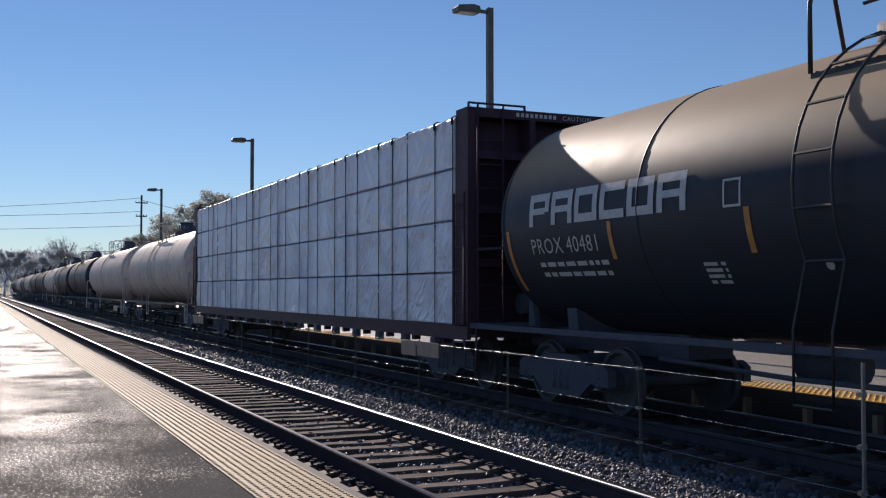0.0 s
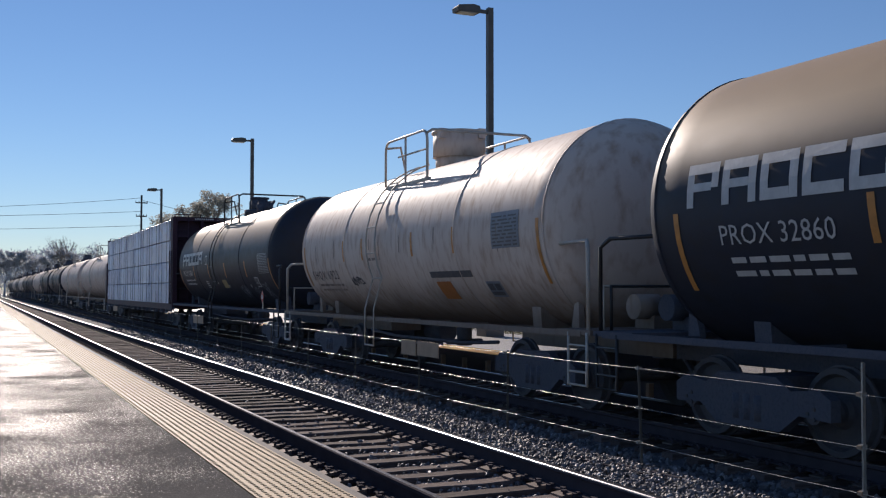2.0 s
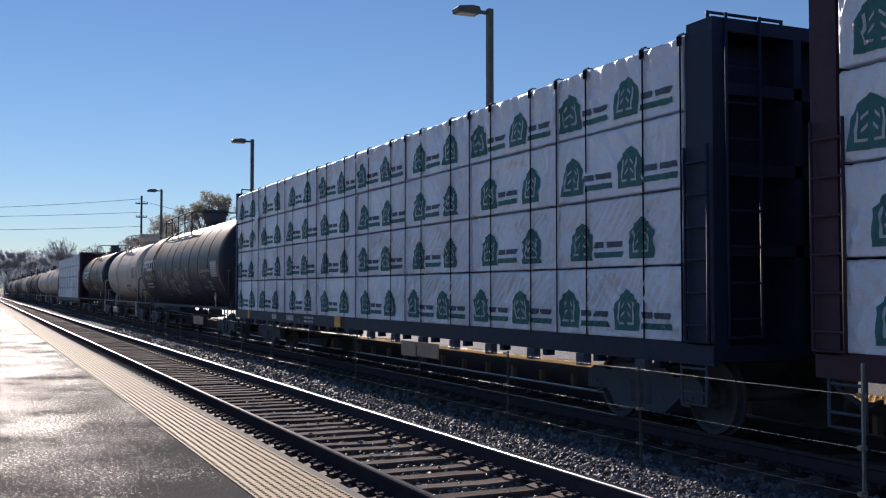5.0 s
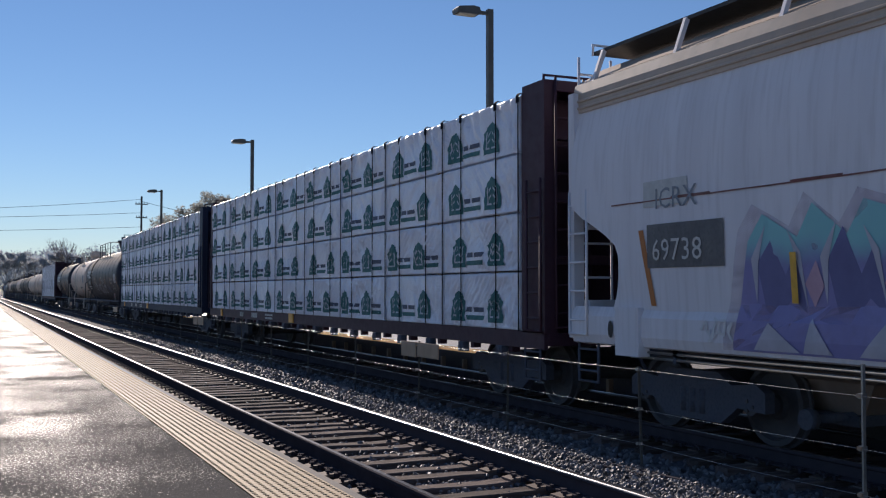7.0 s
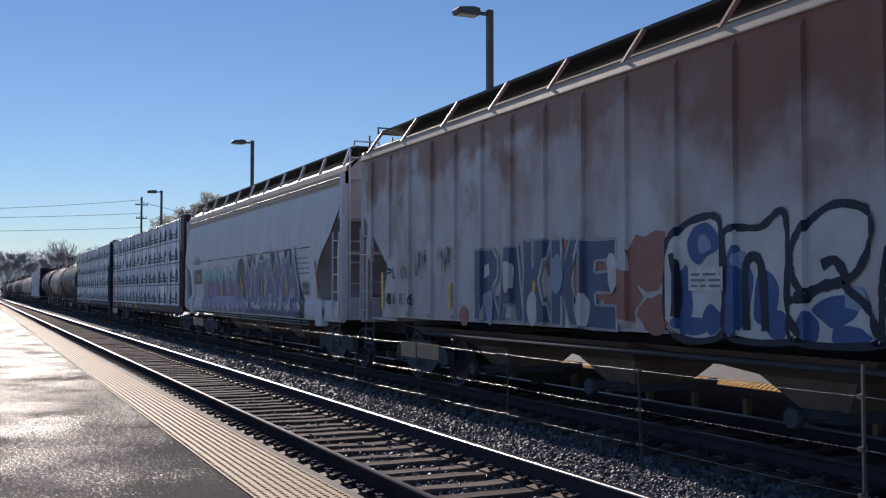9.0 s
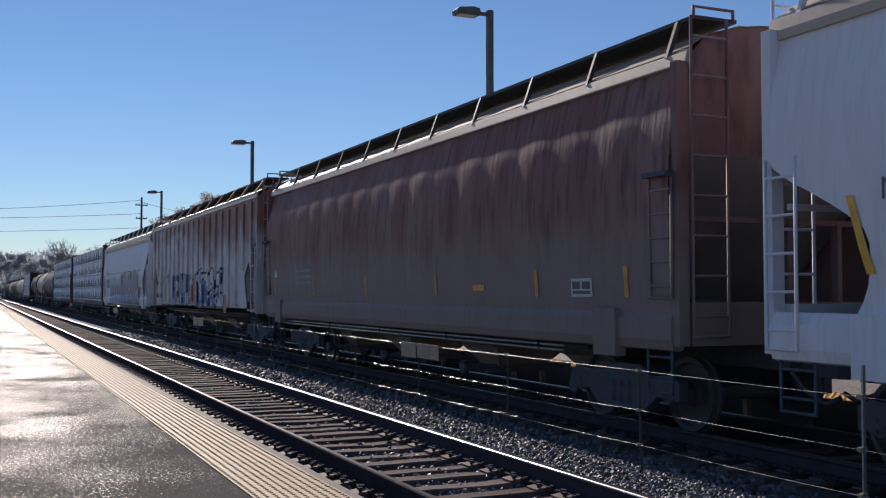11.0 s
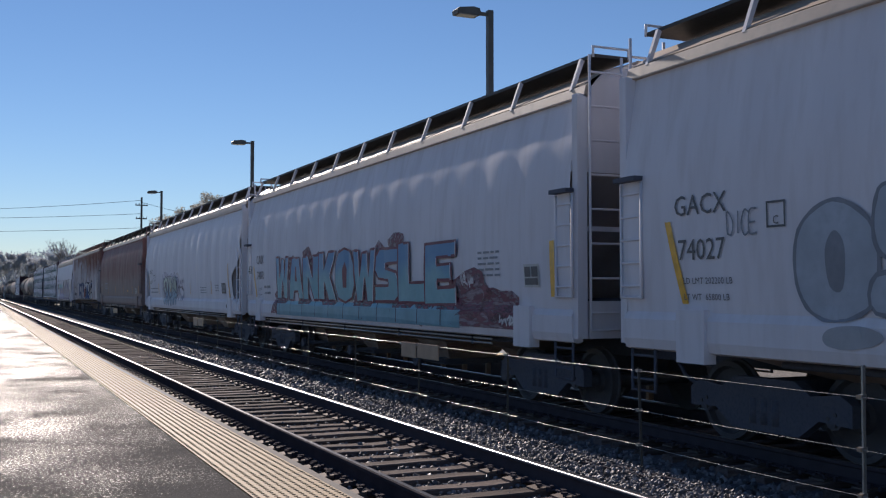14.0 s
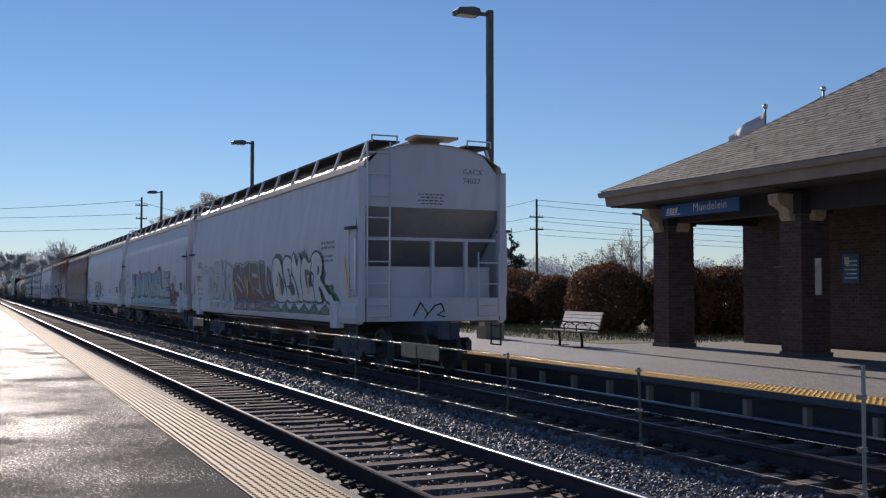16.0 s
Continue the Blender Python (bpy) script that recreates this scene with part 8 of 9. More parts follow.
# pale hopper with violet and aqua letters
lettering(car_g, "ICRX", 6.5, 2.42, 0.31, pl_g, M["g_grey"], "grey stencilled reporting mark", 1.0)
decal(car_g, [rect(6.66, 5.40, 1.80, 2.26)], pl_g, M["stencil_black"], "number_panel", "black number panel")
lettering(car_g, "69738", 6.56, 1.88, 0.32, lambda a, b, o=0: pl_g(a, b, 0.014), M["stencil_white"], "white car number", 1.05)
decal(car_g, [rect(6.71, 5.95, 2.45, 2.72)], pl_g, M["stencil_white"], "faded_patch", off=0.005)
decal(car_g, [flames(5.45, -0.5, 1.0, 2.52, 9, 11, 0.5)], pl_g, M["g_pinkhaze"], "spray_cloud", "pale pink spray halo", off=0.0072)
decal(car_g, [flames(5.3, -0.35, 1.0, 2.42, 9, 11, 0.5)], pl_g, M["g_pastel"], "spray_fill", "aqua and violet spray background", off=0.008)
for k in range(6):
    a = 4.85 - 0.86 * k
    decal(car_g, [[(a, 1.36), (a + 0.1, 1.8), (a - 0.08, 2.02 + 0.08 * (k % 2)), (a - 0.26, 1.7), (a - 0.42, 1.95), (a - 0.5, 1.36), (a - 0.34, 1.5), (a - 0.2, 1.36)]], pl_g, M["g_violet"], "spray_letter", "violet spiked graffiti letter" if k == 0 else "", off=0.0100 + 0.0005 * k)
    decal(car_g, [[(a + 0.12, 1.45), (a + 0.17, 1.85), (a - 0.02, 2.16), (a + 0.08, 1.82)], [(a - 0.52, 1.4), (a - 0.46, 1.9), (a - 0.3, 2.1), (a - 0.4, 1.86)]], pl_g, M["g_lilac"], "letter_highlight", off=0.0135 + 0.0002 * k, step=0.0001)
    decal(car_g, [[(a - 0.6, 1.42), (a - 0.5, 1.62), (a - 0.64, 1.82), (a - 0.72, 1.6)]], pl_g, M["g_pink"], "spray_patch", off=0.0150 + 0.0002 * k)
decal(car_g, [smooth_ring(blob(0.0, 2.1, 0.42, 0.36, 4, 14, 0.04)), [(0.42, 1.9), (-0.4, 1.9), (-0.62, 1.36), (-0.1, 1.36)], smooth_ring(blob(-1.15, 2.3, 0.26, 0.2, 5, 12, 0.1)), smooth_ring(blob(-2.15, 2.26, 0.36, 0.22, 6, 12, 0.08)), smooth_ring(blob(-3.3, 2.3, 0.3, 0.2, 7, 12, 0.1)), smooth_ring(blob(-4.6, 2.34, 0.24, 0.22, 8, 12, 0.1)), [(-4.9, 2.12), (-5.3, 1.98), (-5.85, 1.3), (-5.85, 0.98), (-5.2, 0.98)]],
      pl_g, M["g_navy"], "spray_shadow", "dark blue-black spray shapes", off=0.0160, step=0.0003)
decal(car_g, [flames(-0.45, -5.5, 1.0, 1.9, 8, 5, 0.3)], pl_g, M["g_violet"], "spray_fill", "violet spray background", off=0.0182)
fat_piece(car_g, lambda a, b, o=0.0: pl_g(a, b, o + 0.0095), "NOANM", -0.5, 1.2, 4.95, 1.16, M["g_violet"], M["g_lilac"], 9, edge=0.07, shine=M["g_white"], alphabet=SPIKED, overlap=1.1, lean=0.16, label="violet spiked graffiti letters edged in white", inner=M["g_navy"])
for k, a in enumerate((-0.62, -1.75, -2.9, -3.85, -4.6)):
    decal(car_g, [[(a + 0.1, 1.02), (a - 0.05, 1.3), (a - 0.12, 1.62), (a - 0.2, 1.3), (a - 0.34, 1.02), (a - 0.14, 1.16)]], pl_g, M["g_lilac"], "spray_tooth", off=0.0325 + 0.0003 * k)
decal(car_g, teeth(5.0, 5.0, 1.02, 1.32, 8, 2), pl_g, M["g_lilac"], "spray_tooth", "", off=0.018, step=0.0002)
decal(car_g, [rect(4.42, 4.50, 1.45, 1.9), rect(2.30, 2.38, 1.44, 1.9), rect(-0.02, 0.06, 1.44, 1.95), rect(-2.3, -2.22, 1.5, 1.95), rect(-4.55, -4.47, 1.5, 1.95)], pl_g, M["reflector"], "reflector_strip", "yellow reflector strip", off=0.036)
decal(car_g, [[(6.80, 2.21), (6.72, 2.21), (6.53, 1.4), (6.62, 1.4)], [(-6.58, 2.21), (-6.70, 2.21), (-6.88, 1.4), (-6.76, 1.4)]], pl_g, M["g_orange"], "reflector_strip")
decal(car_g, bars(-5.1, 2.28, 1.2, 4, 0.11, 0.03, 77), pl_g, M["g_grey"], "small_print")
window_box(car_g, pl_g, -5.66, -6.2, 1.46, 1.8, M["stencil_white"])
decal(car_g, [rect(7.3, -6.4, 2.505, 2.52)] + [rect(6.2 - 1.7 * k, 5.6 - 1.7 * k, 2.515, 2.535) for k in range(8)], pl_g, M["hop_brown"], "rust_seam", "rusty horizontal weld seam", off=0.006, step=0.0003)
decal(car_g, scrawl(5.75, 1.05, 0.45, 0.25, 66, 0.03), pl_g, M["g_white"], "spray_tag", step=0.0003)
decal(car_g, [blob(-7.27, 1.13, 0.05, 0.1, 2, 12, 0.0), blob(7.35, 1.13, 0.05, 0.1, 2, 12, 0.0)], pl_g, M["g_black"], "sill_hole", off=0.012)

# ribbed rusty hopper
lettering(car_h, "PL  CX", 7.2, 1.78, 0.28, pl_h, M["stencil_black"], "black stencilled reporting mark", 1.2)
lettering(car_h, "46 87 6", 7.2, 1.34, 0.28, pl_h, M["stencil_black"], "black car number", 1.3)
fat_piece(car_h, pl_h, "RAKKE", 3.75, 1.15, 3.6, 1.02, M["g_faded"], M["g_haze"], 21, edge=0.035, shine=M["g_white"], label="faded blue block graffiti letters", inner=M["g_white"])
for k in range(6):
    decal(car_h, [smooth_ring(blob(3.3 - 0.62 * k, 1.35 + 0.42 * (k % 2), 0.13, 0.22, 400 + k, 9, 0.25), 3)], pl_h, M["g_white"] if k % 3 else M["g_sky"], "spray_patch", off=0.0235 + 0.0003 * k)
decal(car_h, [blob(1.3 - 0.6 * k, 1.9 - 0.2 * (k % 3), 0.4, 0.3, 30 + k) for k in range(4)], pl_h, M["g_rose"], "spray_cloud", off=0.0075, step=0.0002)
def outlined_letter(car, place, ring, holes, fill, line, patches, seed, width=0.075, label=""):
    ring = smooth_ring(ring)
    letter = decal(car, [ring], place, fill, "spray_letter", label, off=0.010)
    for k, (u, w, ru, rw) in enumerate(patches):
        decal(letter, [smooth_ring(blob(u, w, ru, rw, seed * 10 + k, 9, 0.22), 3)], place, M["g_blue"] if k % 3 < 2 else M["g_sky"], "spray_patch", off=0.0112 + 0.0004 * k)
    decal(letter, stroke(ring, width, True, seed), place, line, "letter_outline", off=0.0145, step=0.00002)
    for h in holes:
        decal(letter, stroke(smooth_ring(h, 5, False), width * 1.3, False, seed + 1), place, line, "letter_line", off=0.0155, step=0.00002)


outlined_letter(car_h, pl_h, [(-0.82, 1.16), (-0.80, 1.95), (-1.03, 2.2), (-1.33, 2.29), (-1.62, 2.25), (-1.66, 1.8), (-1.65, 1.15)], [[(-0.92, 1.95), (-1.0, 1.6), (-0.95, 1.3)]], M["g_white"], M["g_navy"],
                [(-1.35, 2.05, 0.22, 0.2), (-1.05, 1.5, 0.16, 0.34), (-1.38, 2.02, 0.1, 0.1), (-1.5, 1.28, 0.14, 0.14), (-1.2, 1.22, 0.3, 0.09)], 3, label="white and blue outlined graffiti letter")
outlined_letter(car_h, pl_h, [(-1.72, 1.15), (-1.76, 1.7), (-1.76, 2.13), (-2.2, 2.15), (-2.48, 2.28), (-2.56, 1.97), (-2.53, 1.45), (-2.66, 1.14)], [[(-2.0, 1.2), (-2.0, 1.8), (-2.2, 1.82), (-2.25, 1.2)]], M["g_white"], M["g_navy"],
                [(-1.9, 1.6, 0.2, 0.34), (-2.25, 1.5, 0.16, 0.26), (-1.95, 1.85, 0.1, 0.1), (-2.4, 1.25, 0.14, 0.14), (-1.8, 1.3, 0.12, 0.14)], 5)
outlined_letter(car_h, pl_h, [(-2.61, 1.13), (-2.6, 1.46), (-2.8, 1.5), (-2.66, 1.68), (-2.64, 1.92), (-2.8, 2.15), (-3.1, 2.29), (-3.43, 2.23), (-3.52, 2.05), (-3.35, 1.74), (-3.2, 1.62), (-3.42, 1.45), (-3.55, 1.28), (-3.53, 1.13)],
                [[(-2.68, 1.5), (-2.95, 1.6), (-3.2, 1.66), (-3.1, 1.82), (-2.95, 1.78)]], M["g_white"], M["g_navy"], [(-3.1, 1.4, 0.24, 0.14), (-2.8, 1.25, 0.14, 0.12), (-3.3, 1.5, 0.12, 0.1), (-3.25, 1.2, 0.22, 0.08)], 7)
outlined_letter(car_h, pl_h, [(-3.72, 1.13), (-3.64, 1.45), (-3.66, 1.72), (-3.82, 2.12), (-4.3, 2.14), (-4.63, 2.25), (-4.55, 1.85), (-4.42, 1.58), (-4.66, 1.5), (-4.76, 1.32), (-4.64, 1.12)], [[(-3.7, 1.74), (-4.1, 1.7), (-4.42, 1.62)], [(-3.68, 1.48), (-4.1, 1.5), (-4.3, 1.3)]],
                M["g_white"], M["g_navy"], [(-4.3, 1.88, 0.25, 0.28), (-4.1, 1.52, 0.3, 0.16), (-4.15, 1.95, 0.12, 0.12), (-3.85, 1.3, 0.12, 0.1), (-4.45, 2.0, 0.13, 0.2)], 9)
decal(car_h, [blob(4.15, 1.2, 0.18, 0.14, 60), blob(-4.9, 1.25, 0.3, 0.25, 61), blob(-0.6, 1.3, 0.3, 0.2, 62)], pl_h, M["g_rose"], "spray_cloud", off=0.0075, step=0.0002)
decal(car_h, scrawl(6.0, 1.75, 0.55, 0.5, 91, 0.016, 7) + scrawl(5.1, 1.85, 0.6, 0.4, 92, 0.016, 7), pl_h, M["stencil_black"], "spray_tag", "thin black spray tag", step=0.0003)
label_panel(car_h, lambda a, b, o=0.0: pl_h(a, b, o + 0.02), -1.16, -1.75, 1.57, 1.8, M["white"], M["g_grey"], 3, 3)
decal(car_h, [rect(4.55, 4.46, 1.3, 1.7), rect(7.53, 7.42, 1.25, 1.9), rect(1.98, 2.06, 1.3, 1.7), rect(-4.46, -4.56, 1.28, 1.73)], pl_h, M["reflector"], "reflector_strip", off=0.018)
decal(car_h, [rect(3.7 - 0.3, 3.7, 1.15, 2.15), rect(2.9, 3.2, 1.15, 1.5)], pl_h, M["g_faded"], "spray_patch", off=0.0085, step=0.0004)

# oxide red hopper
decal(car_i, [[(7.4, 1.9), (7.1, 1.92), (7.25, 2.1)]], pl_i, M["g_white"], "spray_mark")
window_box(car_i, pl_i, -6.2, -6.66, 1.5, 1.72, M["stencil_white"])
decal(car_i, [rect(-3.5, -3.85, 1.58, 1.66)], pl_i, M["orange"], "yellow_panel")
reflectors(car_i, pl_i, (7.3, 4.2, 1.0, -2.2, -5.4, -7.4), 1.5, 1.85, 0.08)
decal(car_i, bars(5.6, 2.0, 1.2, 3, 0.13, 0.05, 78), pl_i, M["g_grey"], "small_print")

# clean white hopper
lettering(car_j, "NCIX", 7.3, 2.29, 0.26, pl_j, M["stencil_black"], "black stencilled reporting mark", 1.05)
lettering(car_j, "6641", 7.25, 1.89, 0.26, pl_j, M["stencil_black"], "black car number", 1.05)
decal(car_j, [rect(6.2, 6.18, 2.0, 2.24), rect(5.98, 5.96, 2.0, 2.24), rect(6.18, 5.98, 2.22, 2.24), rect(6.18, 5.98, 2.0, 2.02)], pl_j, M["stencil_black"], "stencil_box")
decal(car_j, bars(7.15, 1.68, 1.8, 2, 0.15, 0.05, 81), pl_j, M["g_grey"], "small_print")
decal(car_j, [[(7.66, 2.35), (7.58, 2.35), (7.38, 1.7), (7.47, 1.7)], rect(5.1, 5.18, 1.48, 1.9), rect(2.3, 2.38, 1.48, 1.9), rect(-1.4, -1.32, 1.5, 1.85), rect(-4.8, -4.72, 1.5, 1.9), [(-6.98, 2.37), (-7.08, 2.37), (-7.36, 1.4), (-7.25, 1.4)]], pl_j, M["reflector"], "reflector_strip", "yellow reflector strip")
decal(car_j, [smooth_ring(blob(4.1 - 0.62 * k, 1.7 + 0.15 * (k % 2), 0.5, 0.5, 90 + k, 14, 0.2), 3) for k in range(6)], pl_j, M["g_pinkhaze"], "spray_cloud", "soft pink spray halo", off=0.0075, step=0.0002)
decal(car_j, [smooth_ring(blob(3.7 - 0.62 * k, 1.68 + 0.1 * (k % 2), 0.5, 0.36, 190 + k, 12, 0.25), 3) for k in range(5)], pl_j, M["g_bluehaze"], "spray_cloud", "soft blue spray halo", off=0.0092, step=0.0002)
spray_piece(car_j, pl_j, "SKANA", 3.95, 1.12, 2.75, 1.02, 0.13, M["g_mult"], M["g_bluehaze"], 27, lean=0.5, edge=0.05, label="pastel green and blue graffiti letters")
spray_piece(car_j, pl_j, "KS", 0.75, 1.3, 0.95, 0.72, 0.07, M["g_bluehaze"], M["g_pinkhaze"], 28, lean=0.4, edge=0.04, label="faint blue graffiti letters")
decal(car_j, [[(0.78, 1.70), (0.78, 1.735), (0.0, 1.765), (0.0, 1.73)]], pl_j, M["g_black"], "spray_line", off=0.027)
decal(car_j, [[(2.42 + 0.09 * (1 if i % 2 == 0 else 0.42) * math.cos(i * math.pi / 5), 1.62 + 0.09 * (1 if i % 2 == 0 else 0.42) * math.sin(i * math.pi / 5)) for i in range(10)]], pl_j, M["orange"], "painted_star", "small yellow painted star", off=0.028)
tube_w = [(4.1 - 0.25 * k, 1.62 + 0.12 * math.sin(k * 0.9) - (0.22 if 5 < k < 8 else 0)) for k in range(13)]
decal(car_j, [[(a[0], a[1] - 0.02), (b[0], b[1] - 0.02), (b[0], b[1] + 0.02), (a[0], a[1] + 0.02)] for a, b in zip(tube_w, tube_w[1:])], pl_j, M["g_black"], "spray_line", off=0.026, step=0.0002)
decal(car_j, bars(-3.14, 1.69, 0.9, 3, 0.08, 0.026, 82), pl_j, M["g_grey"], "small_print")
decal(car_j, bars(-5.4, 1.75, 0.4, 3, 0.08, 0.025, 83), pl_j, M["g_grey"], "small_print")
window_box(car_j, pl_j, -6.28, -6.76, 1.52, 1.82, M["stencil_black"], M["g_grey"])
decal(car_j, [blob(-7.0, 1.16, 0.05, 0.05, 2, 10, 0.0)], pl_j, M["g_black"], "sill_hole", off=0.012)

# grey hopper with the teal word
lettering(car_k, "CAIX", 7.18, 2.27, 0.30, pl_k, M["stencil_black"], "black stencilled reporting mark", 0.95)
lettering(car_k, "74070", 7.14, 1.88, 0.29, pl_k, M["stencil_black"], "black car number", 0.95)
for k, words in enumerate(("LD LMT", "LT WT")):
    lettering(car_k, words, 7.05 - 0.03 * k, 1.60 - 0.15 * k, 0.10, pl_k, M["stencil_black"], spacing=1.05)
decal(car_k, bars(6.45, 1.66, 0.6, 2, 0.15, 0.06, 84), pl_k, M["g_grey"], "small_print")
decal(car_k, scrawl(8.0, 2.0, 0.3, 0.24, 74, 0.025, 6), pl_k, M["g_black"], "spray_tag", "small black spray tag beside the ladder", step=0.0003)
decal(car_k, [blob(5.0 - 0.95 * k, 1.35 + 0.75 * (k % 2) * (k < 8), 0.5, 0.3, 100 + k, 12, 0.3) for k in range(11)] + [blob(-5.3, 1.55, 0.7, 0.35, 130), blob(-6.2, 1.4, 0.6, 0.22, 131), blob(2.7, 2.35, 0.35, 0.16, 132), blob(-2.5, 2.38, 0.4, 0.18, 133), [(5.75, 1.06), (5.2, 1.06), (5.2, 1.36), (5.5, 1.38)], [(-5.0, 1.06), (-6.9, 1.06), (-6.7, 1.38), (-5.0, 1.38)]], pl_k, M["g_maroonhaze"], "spray_cloud", "maroon spray halo", off=0.0075, step=0.0002)
decal(car_k, [[(5.2, 1.03), (-5.0, 1.03), (-5.0, 1.36), (5.2, 1.36)]], pl_k, M["g_cyan"], "spray_band", "pale blue sprayed base band", off=0.0125)
fat_piece(car_k, pl_k, "WANKOWSLE", 5.35, 1.385, 10.2, 0.96, M["g_wank"], M["g_maroon"], 5, edge=0.05, shine=M["g_white"], lean=0.05, label="teal and blue block graffiti letters edged in maroon")
decal(car_k, [rect(5.0 - 0.93 * k, 4.97 - 0.93 * k, 1.05, 1.37) for k in range(11)], pl_k, M["g_navy"], "spray_shadow", off=0.0150, step=0.0001)
decal(car_k, scrawl(-5.0, 1.62, 0.45, 0.25, 71, 0.03) + scrawl(-6.3, 1.1, 0.4, 0.15, 72, 0.03), pl_k, M["g_white"], "spray_tag", off=0.013, step=0.0003)
window_box(car_k, pl_k, -6.97, -7.37, 1.62, 1.92, M["stencil_white"])
decal(car_k, [[(7.56, 2.2), (7.46, 2.2), (7.2, 1.44), (7.31, 1.44)], rect(-7.75, -7.63, 1.5, 2.2)], pl_k, M["reflector"], "reflector_strip", "yellow reflector strip")
decal(car_k, bars(-5.6, 2.1, 0.7, 5, 0.08, 0.03, 85), pl_k, M["g_grey"], "small_print")

# last hopper
lettering(car_l, "GACX", 7.22, 2.33, 0.29, pl_l, M["stencil_black"], "black stencilled reporting mark", 1.0)
lettering(car_l, "74027", 7.17, 1.88, 0.30, pl_l, M["stencil_black"], "black car number", 0.98)
lettering(car_l, "LD LMT 202200 LB", 7.1, 1.64, 0.09, pl_l, M["stencil_black"], spacing=1.05)
lettering(car_l, "LT WT  65800 LB", 7.1, 1.48, 0.09, pl_l, M["stencil_black"], spacing=1.05)
lettering(car_l, "C", 5.78, 2.17, 0.11, pl_l, M["stencil_black"])
decal(car_l, [rect(5.86, 5.84, 2.14, 2.38), rect(5.64, 5.62, 2.14, 2.38), rect(5.84, 5.64, 2.36, 2.38), rect(5.84, 5.64, 2.14, 2.16)], pl_l, M["stencil_black"], "stencil_box")
wire_tag(car_l, pl_l, "DICE", 6.4, 2.1, 0.42, 0.22, 0.018, M["g_grey"], 73, "thin grey spray tag")
decal(car_l, [[(7.38, 2.28), (7.28, 2.28), (7.03, 1.44), (7.13, 1.44)], [(-7.45, 2.25), (-7.55, 2.25), (-7.79, 1.44), (-7.68, 1.44)]], pl_l, M["reflector"], "reflector_strip", "yellow reflector strip")
fat_piece(car_l, pl_l, "OSKR", 5.5, 1.36, 3.45, 1.0, M["g_mist"], M["g_grey"], 31, edge=0.04, rounded=True, label="pale blue-grey rounded graffiti letters with dark outlines")
SMELL_BODY = [(1.98, 2.17), (1.88, 2.31), (1.68, 2.37), (1.19, 2.33), (0.82, 2.28), (0.39, 2.37), (-0.73, 2.32), (-0.82, 2.23), (-0.93, 2.35), (-1.34, 2.32), (-1.39, 2.16), (-1.42, 1.65), (-1.61, 1.56), (-1.57, 1.86), (-1.69, 2.2), (-1.97, 2.03), (-2.0, 1.65), (-2.28, 1.36), (1.73, 1.35), (1.95, 1.76), (2.06, 1.96)]
word = decal(car_l, [SMELL_BODY], pl_l, M["g_smel"], "spray_word", "red and navy graffiti word edged in grey", off=0.010)
decal(word, stroke([tuple(Vector(p).lerp(Vector(q), i / 3)) for p, q in zip(SMELL_BODY, SMELL_BODY[1:] + SMELL_BODY[:1]) for i in range(3)], 0.035, True, 33), pl_l, M["g_navy"], "letter_outline", off=0.0106, step=0.000004)
for k, rim in enumerate(([(1.95, 1.96), (1.93, 2.17), (1.85, 2.28), (1.68, 2.33), (1.22, 2.30), (1.12, 2.15), (1.01, 1.84), (0.7, 1.64), (0.46, 1.38)], [(1.19, 2.30), (0.82, 2.24), (0.39, 2.33), (0.18, 2.35), (0.15, 2.08), (0.2, 1.92), (-0.12, 1.7), (-0.28, 1.53)],
                         [(0.13, 2.34), (-0.71, 2.29), (-0.77, 2.02)], [(-0.95, 2.31), (-1.32, 2.28), (-1.36, 2.01)])):
    decal(word, stroke(smooth_ring(rim, 3, False), 0.05 if k != 0 else 0.04, False, 34 + k), pl_l, M["g_haze"], "letter_edge", off=0.0118 + 0.0006 * k, step=0.000004)
for k, face in enumerate(([(1.54, 2.08), (1.4, 2.03), (1.02, 1.87), (0.99, 1.81), (1.22, 1.88), (1.5, 1.96)], [(1.91, 1.88), (1.58, 1.82), (1.03, 1.62), (0.99, 1.53), (1.23, 1.56), (1.58, 1.74), (1.93, 1.83)], [(0.68, 2.01), (0.59, 1.93), (0.43, 1.61), (0.55, 1.67), (0.66, 1.88)],
                          [(-0.13, 2.06), (-0.78, 2.01), (-0.84, 1.92), (-0.15, 1.96)], [(-0.81, 2.24), (-0.95, 2.31), (-0.9, 2.12), (-0.95, 1.97), (-1.08, 1.56), (-1.24, 1.47), (-1.26, 1.4), (-1.03, 1.49), (-0.7, 1.56), (-0.29, 1.71), (-0.65, 1.64), (-0.82, 1.63), (-0.87, 1.92)],
                          [(-1.69, 2.18), (-1.66, 2.06), (-1.64, 1.8), (-1.74, 1.65), (-1.84, 1.48), (-1.65, 1.51), (-1.55, 1.65), (-1.57, 1.86)], [(-1.81, 2.08), (-1.86, 1.82), (-1.98, 1.68), (-2.05, 1.59), (-1.86, 1.65), (-1.8, 1.79)])):
    decal(word, [face], pl_l, M["g_haze"], "letter_face", off=0.0144 + 0.0003 * k)
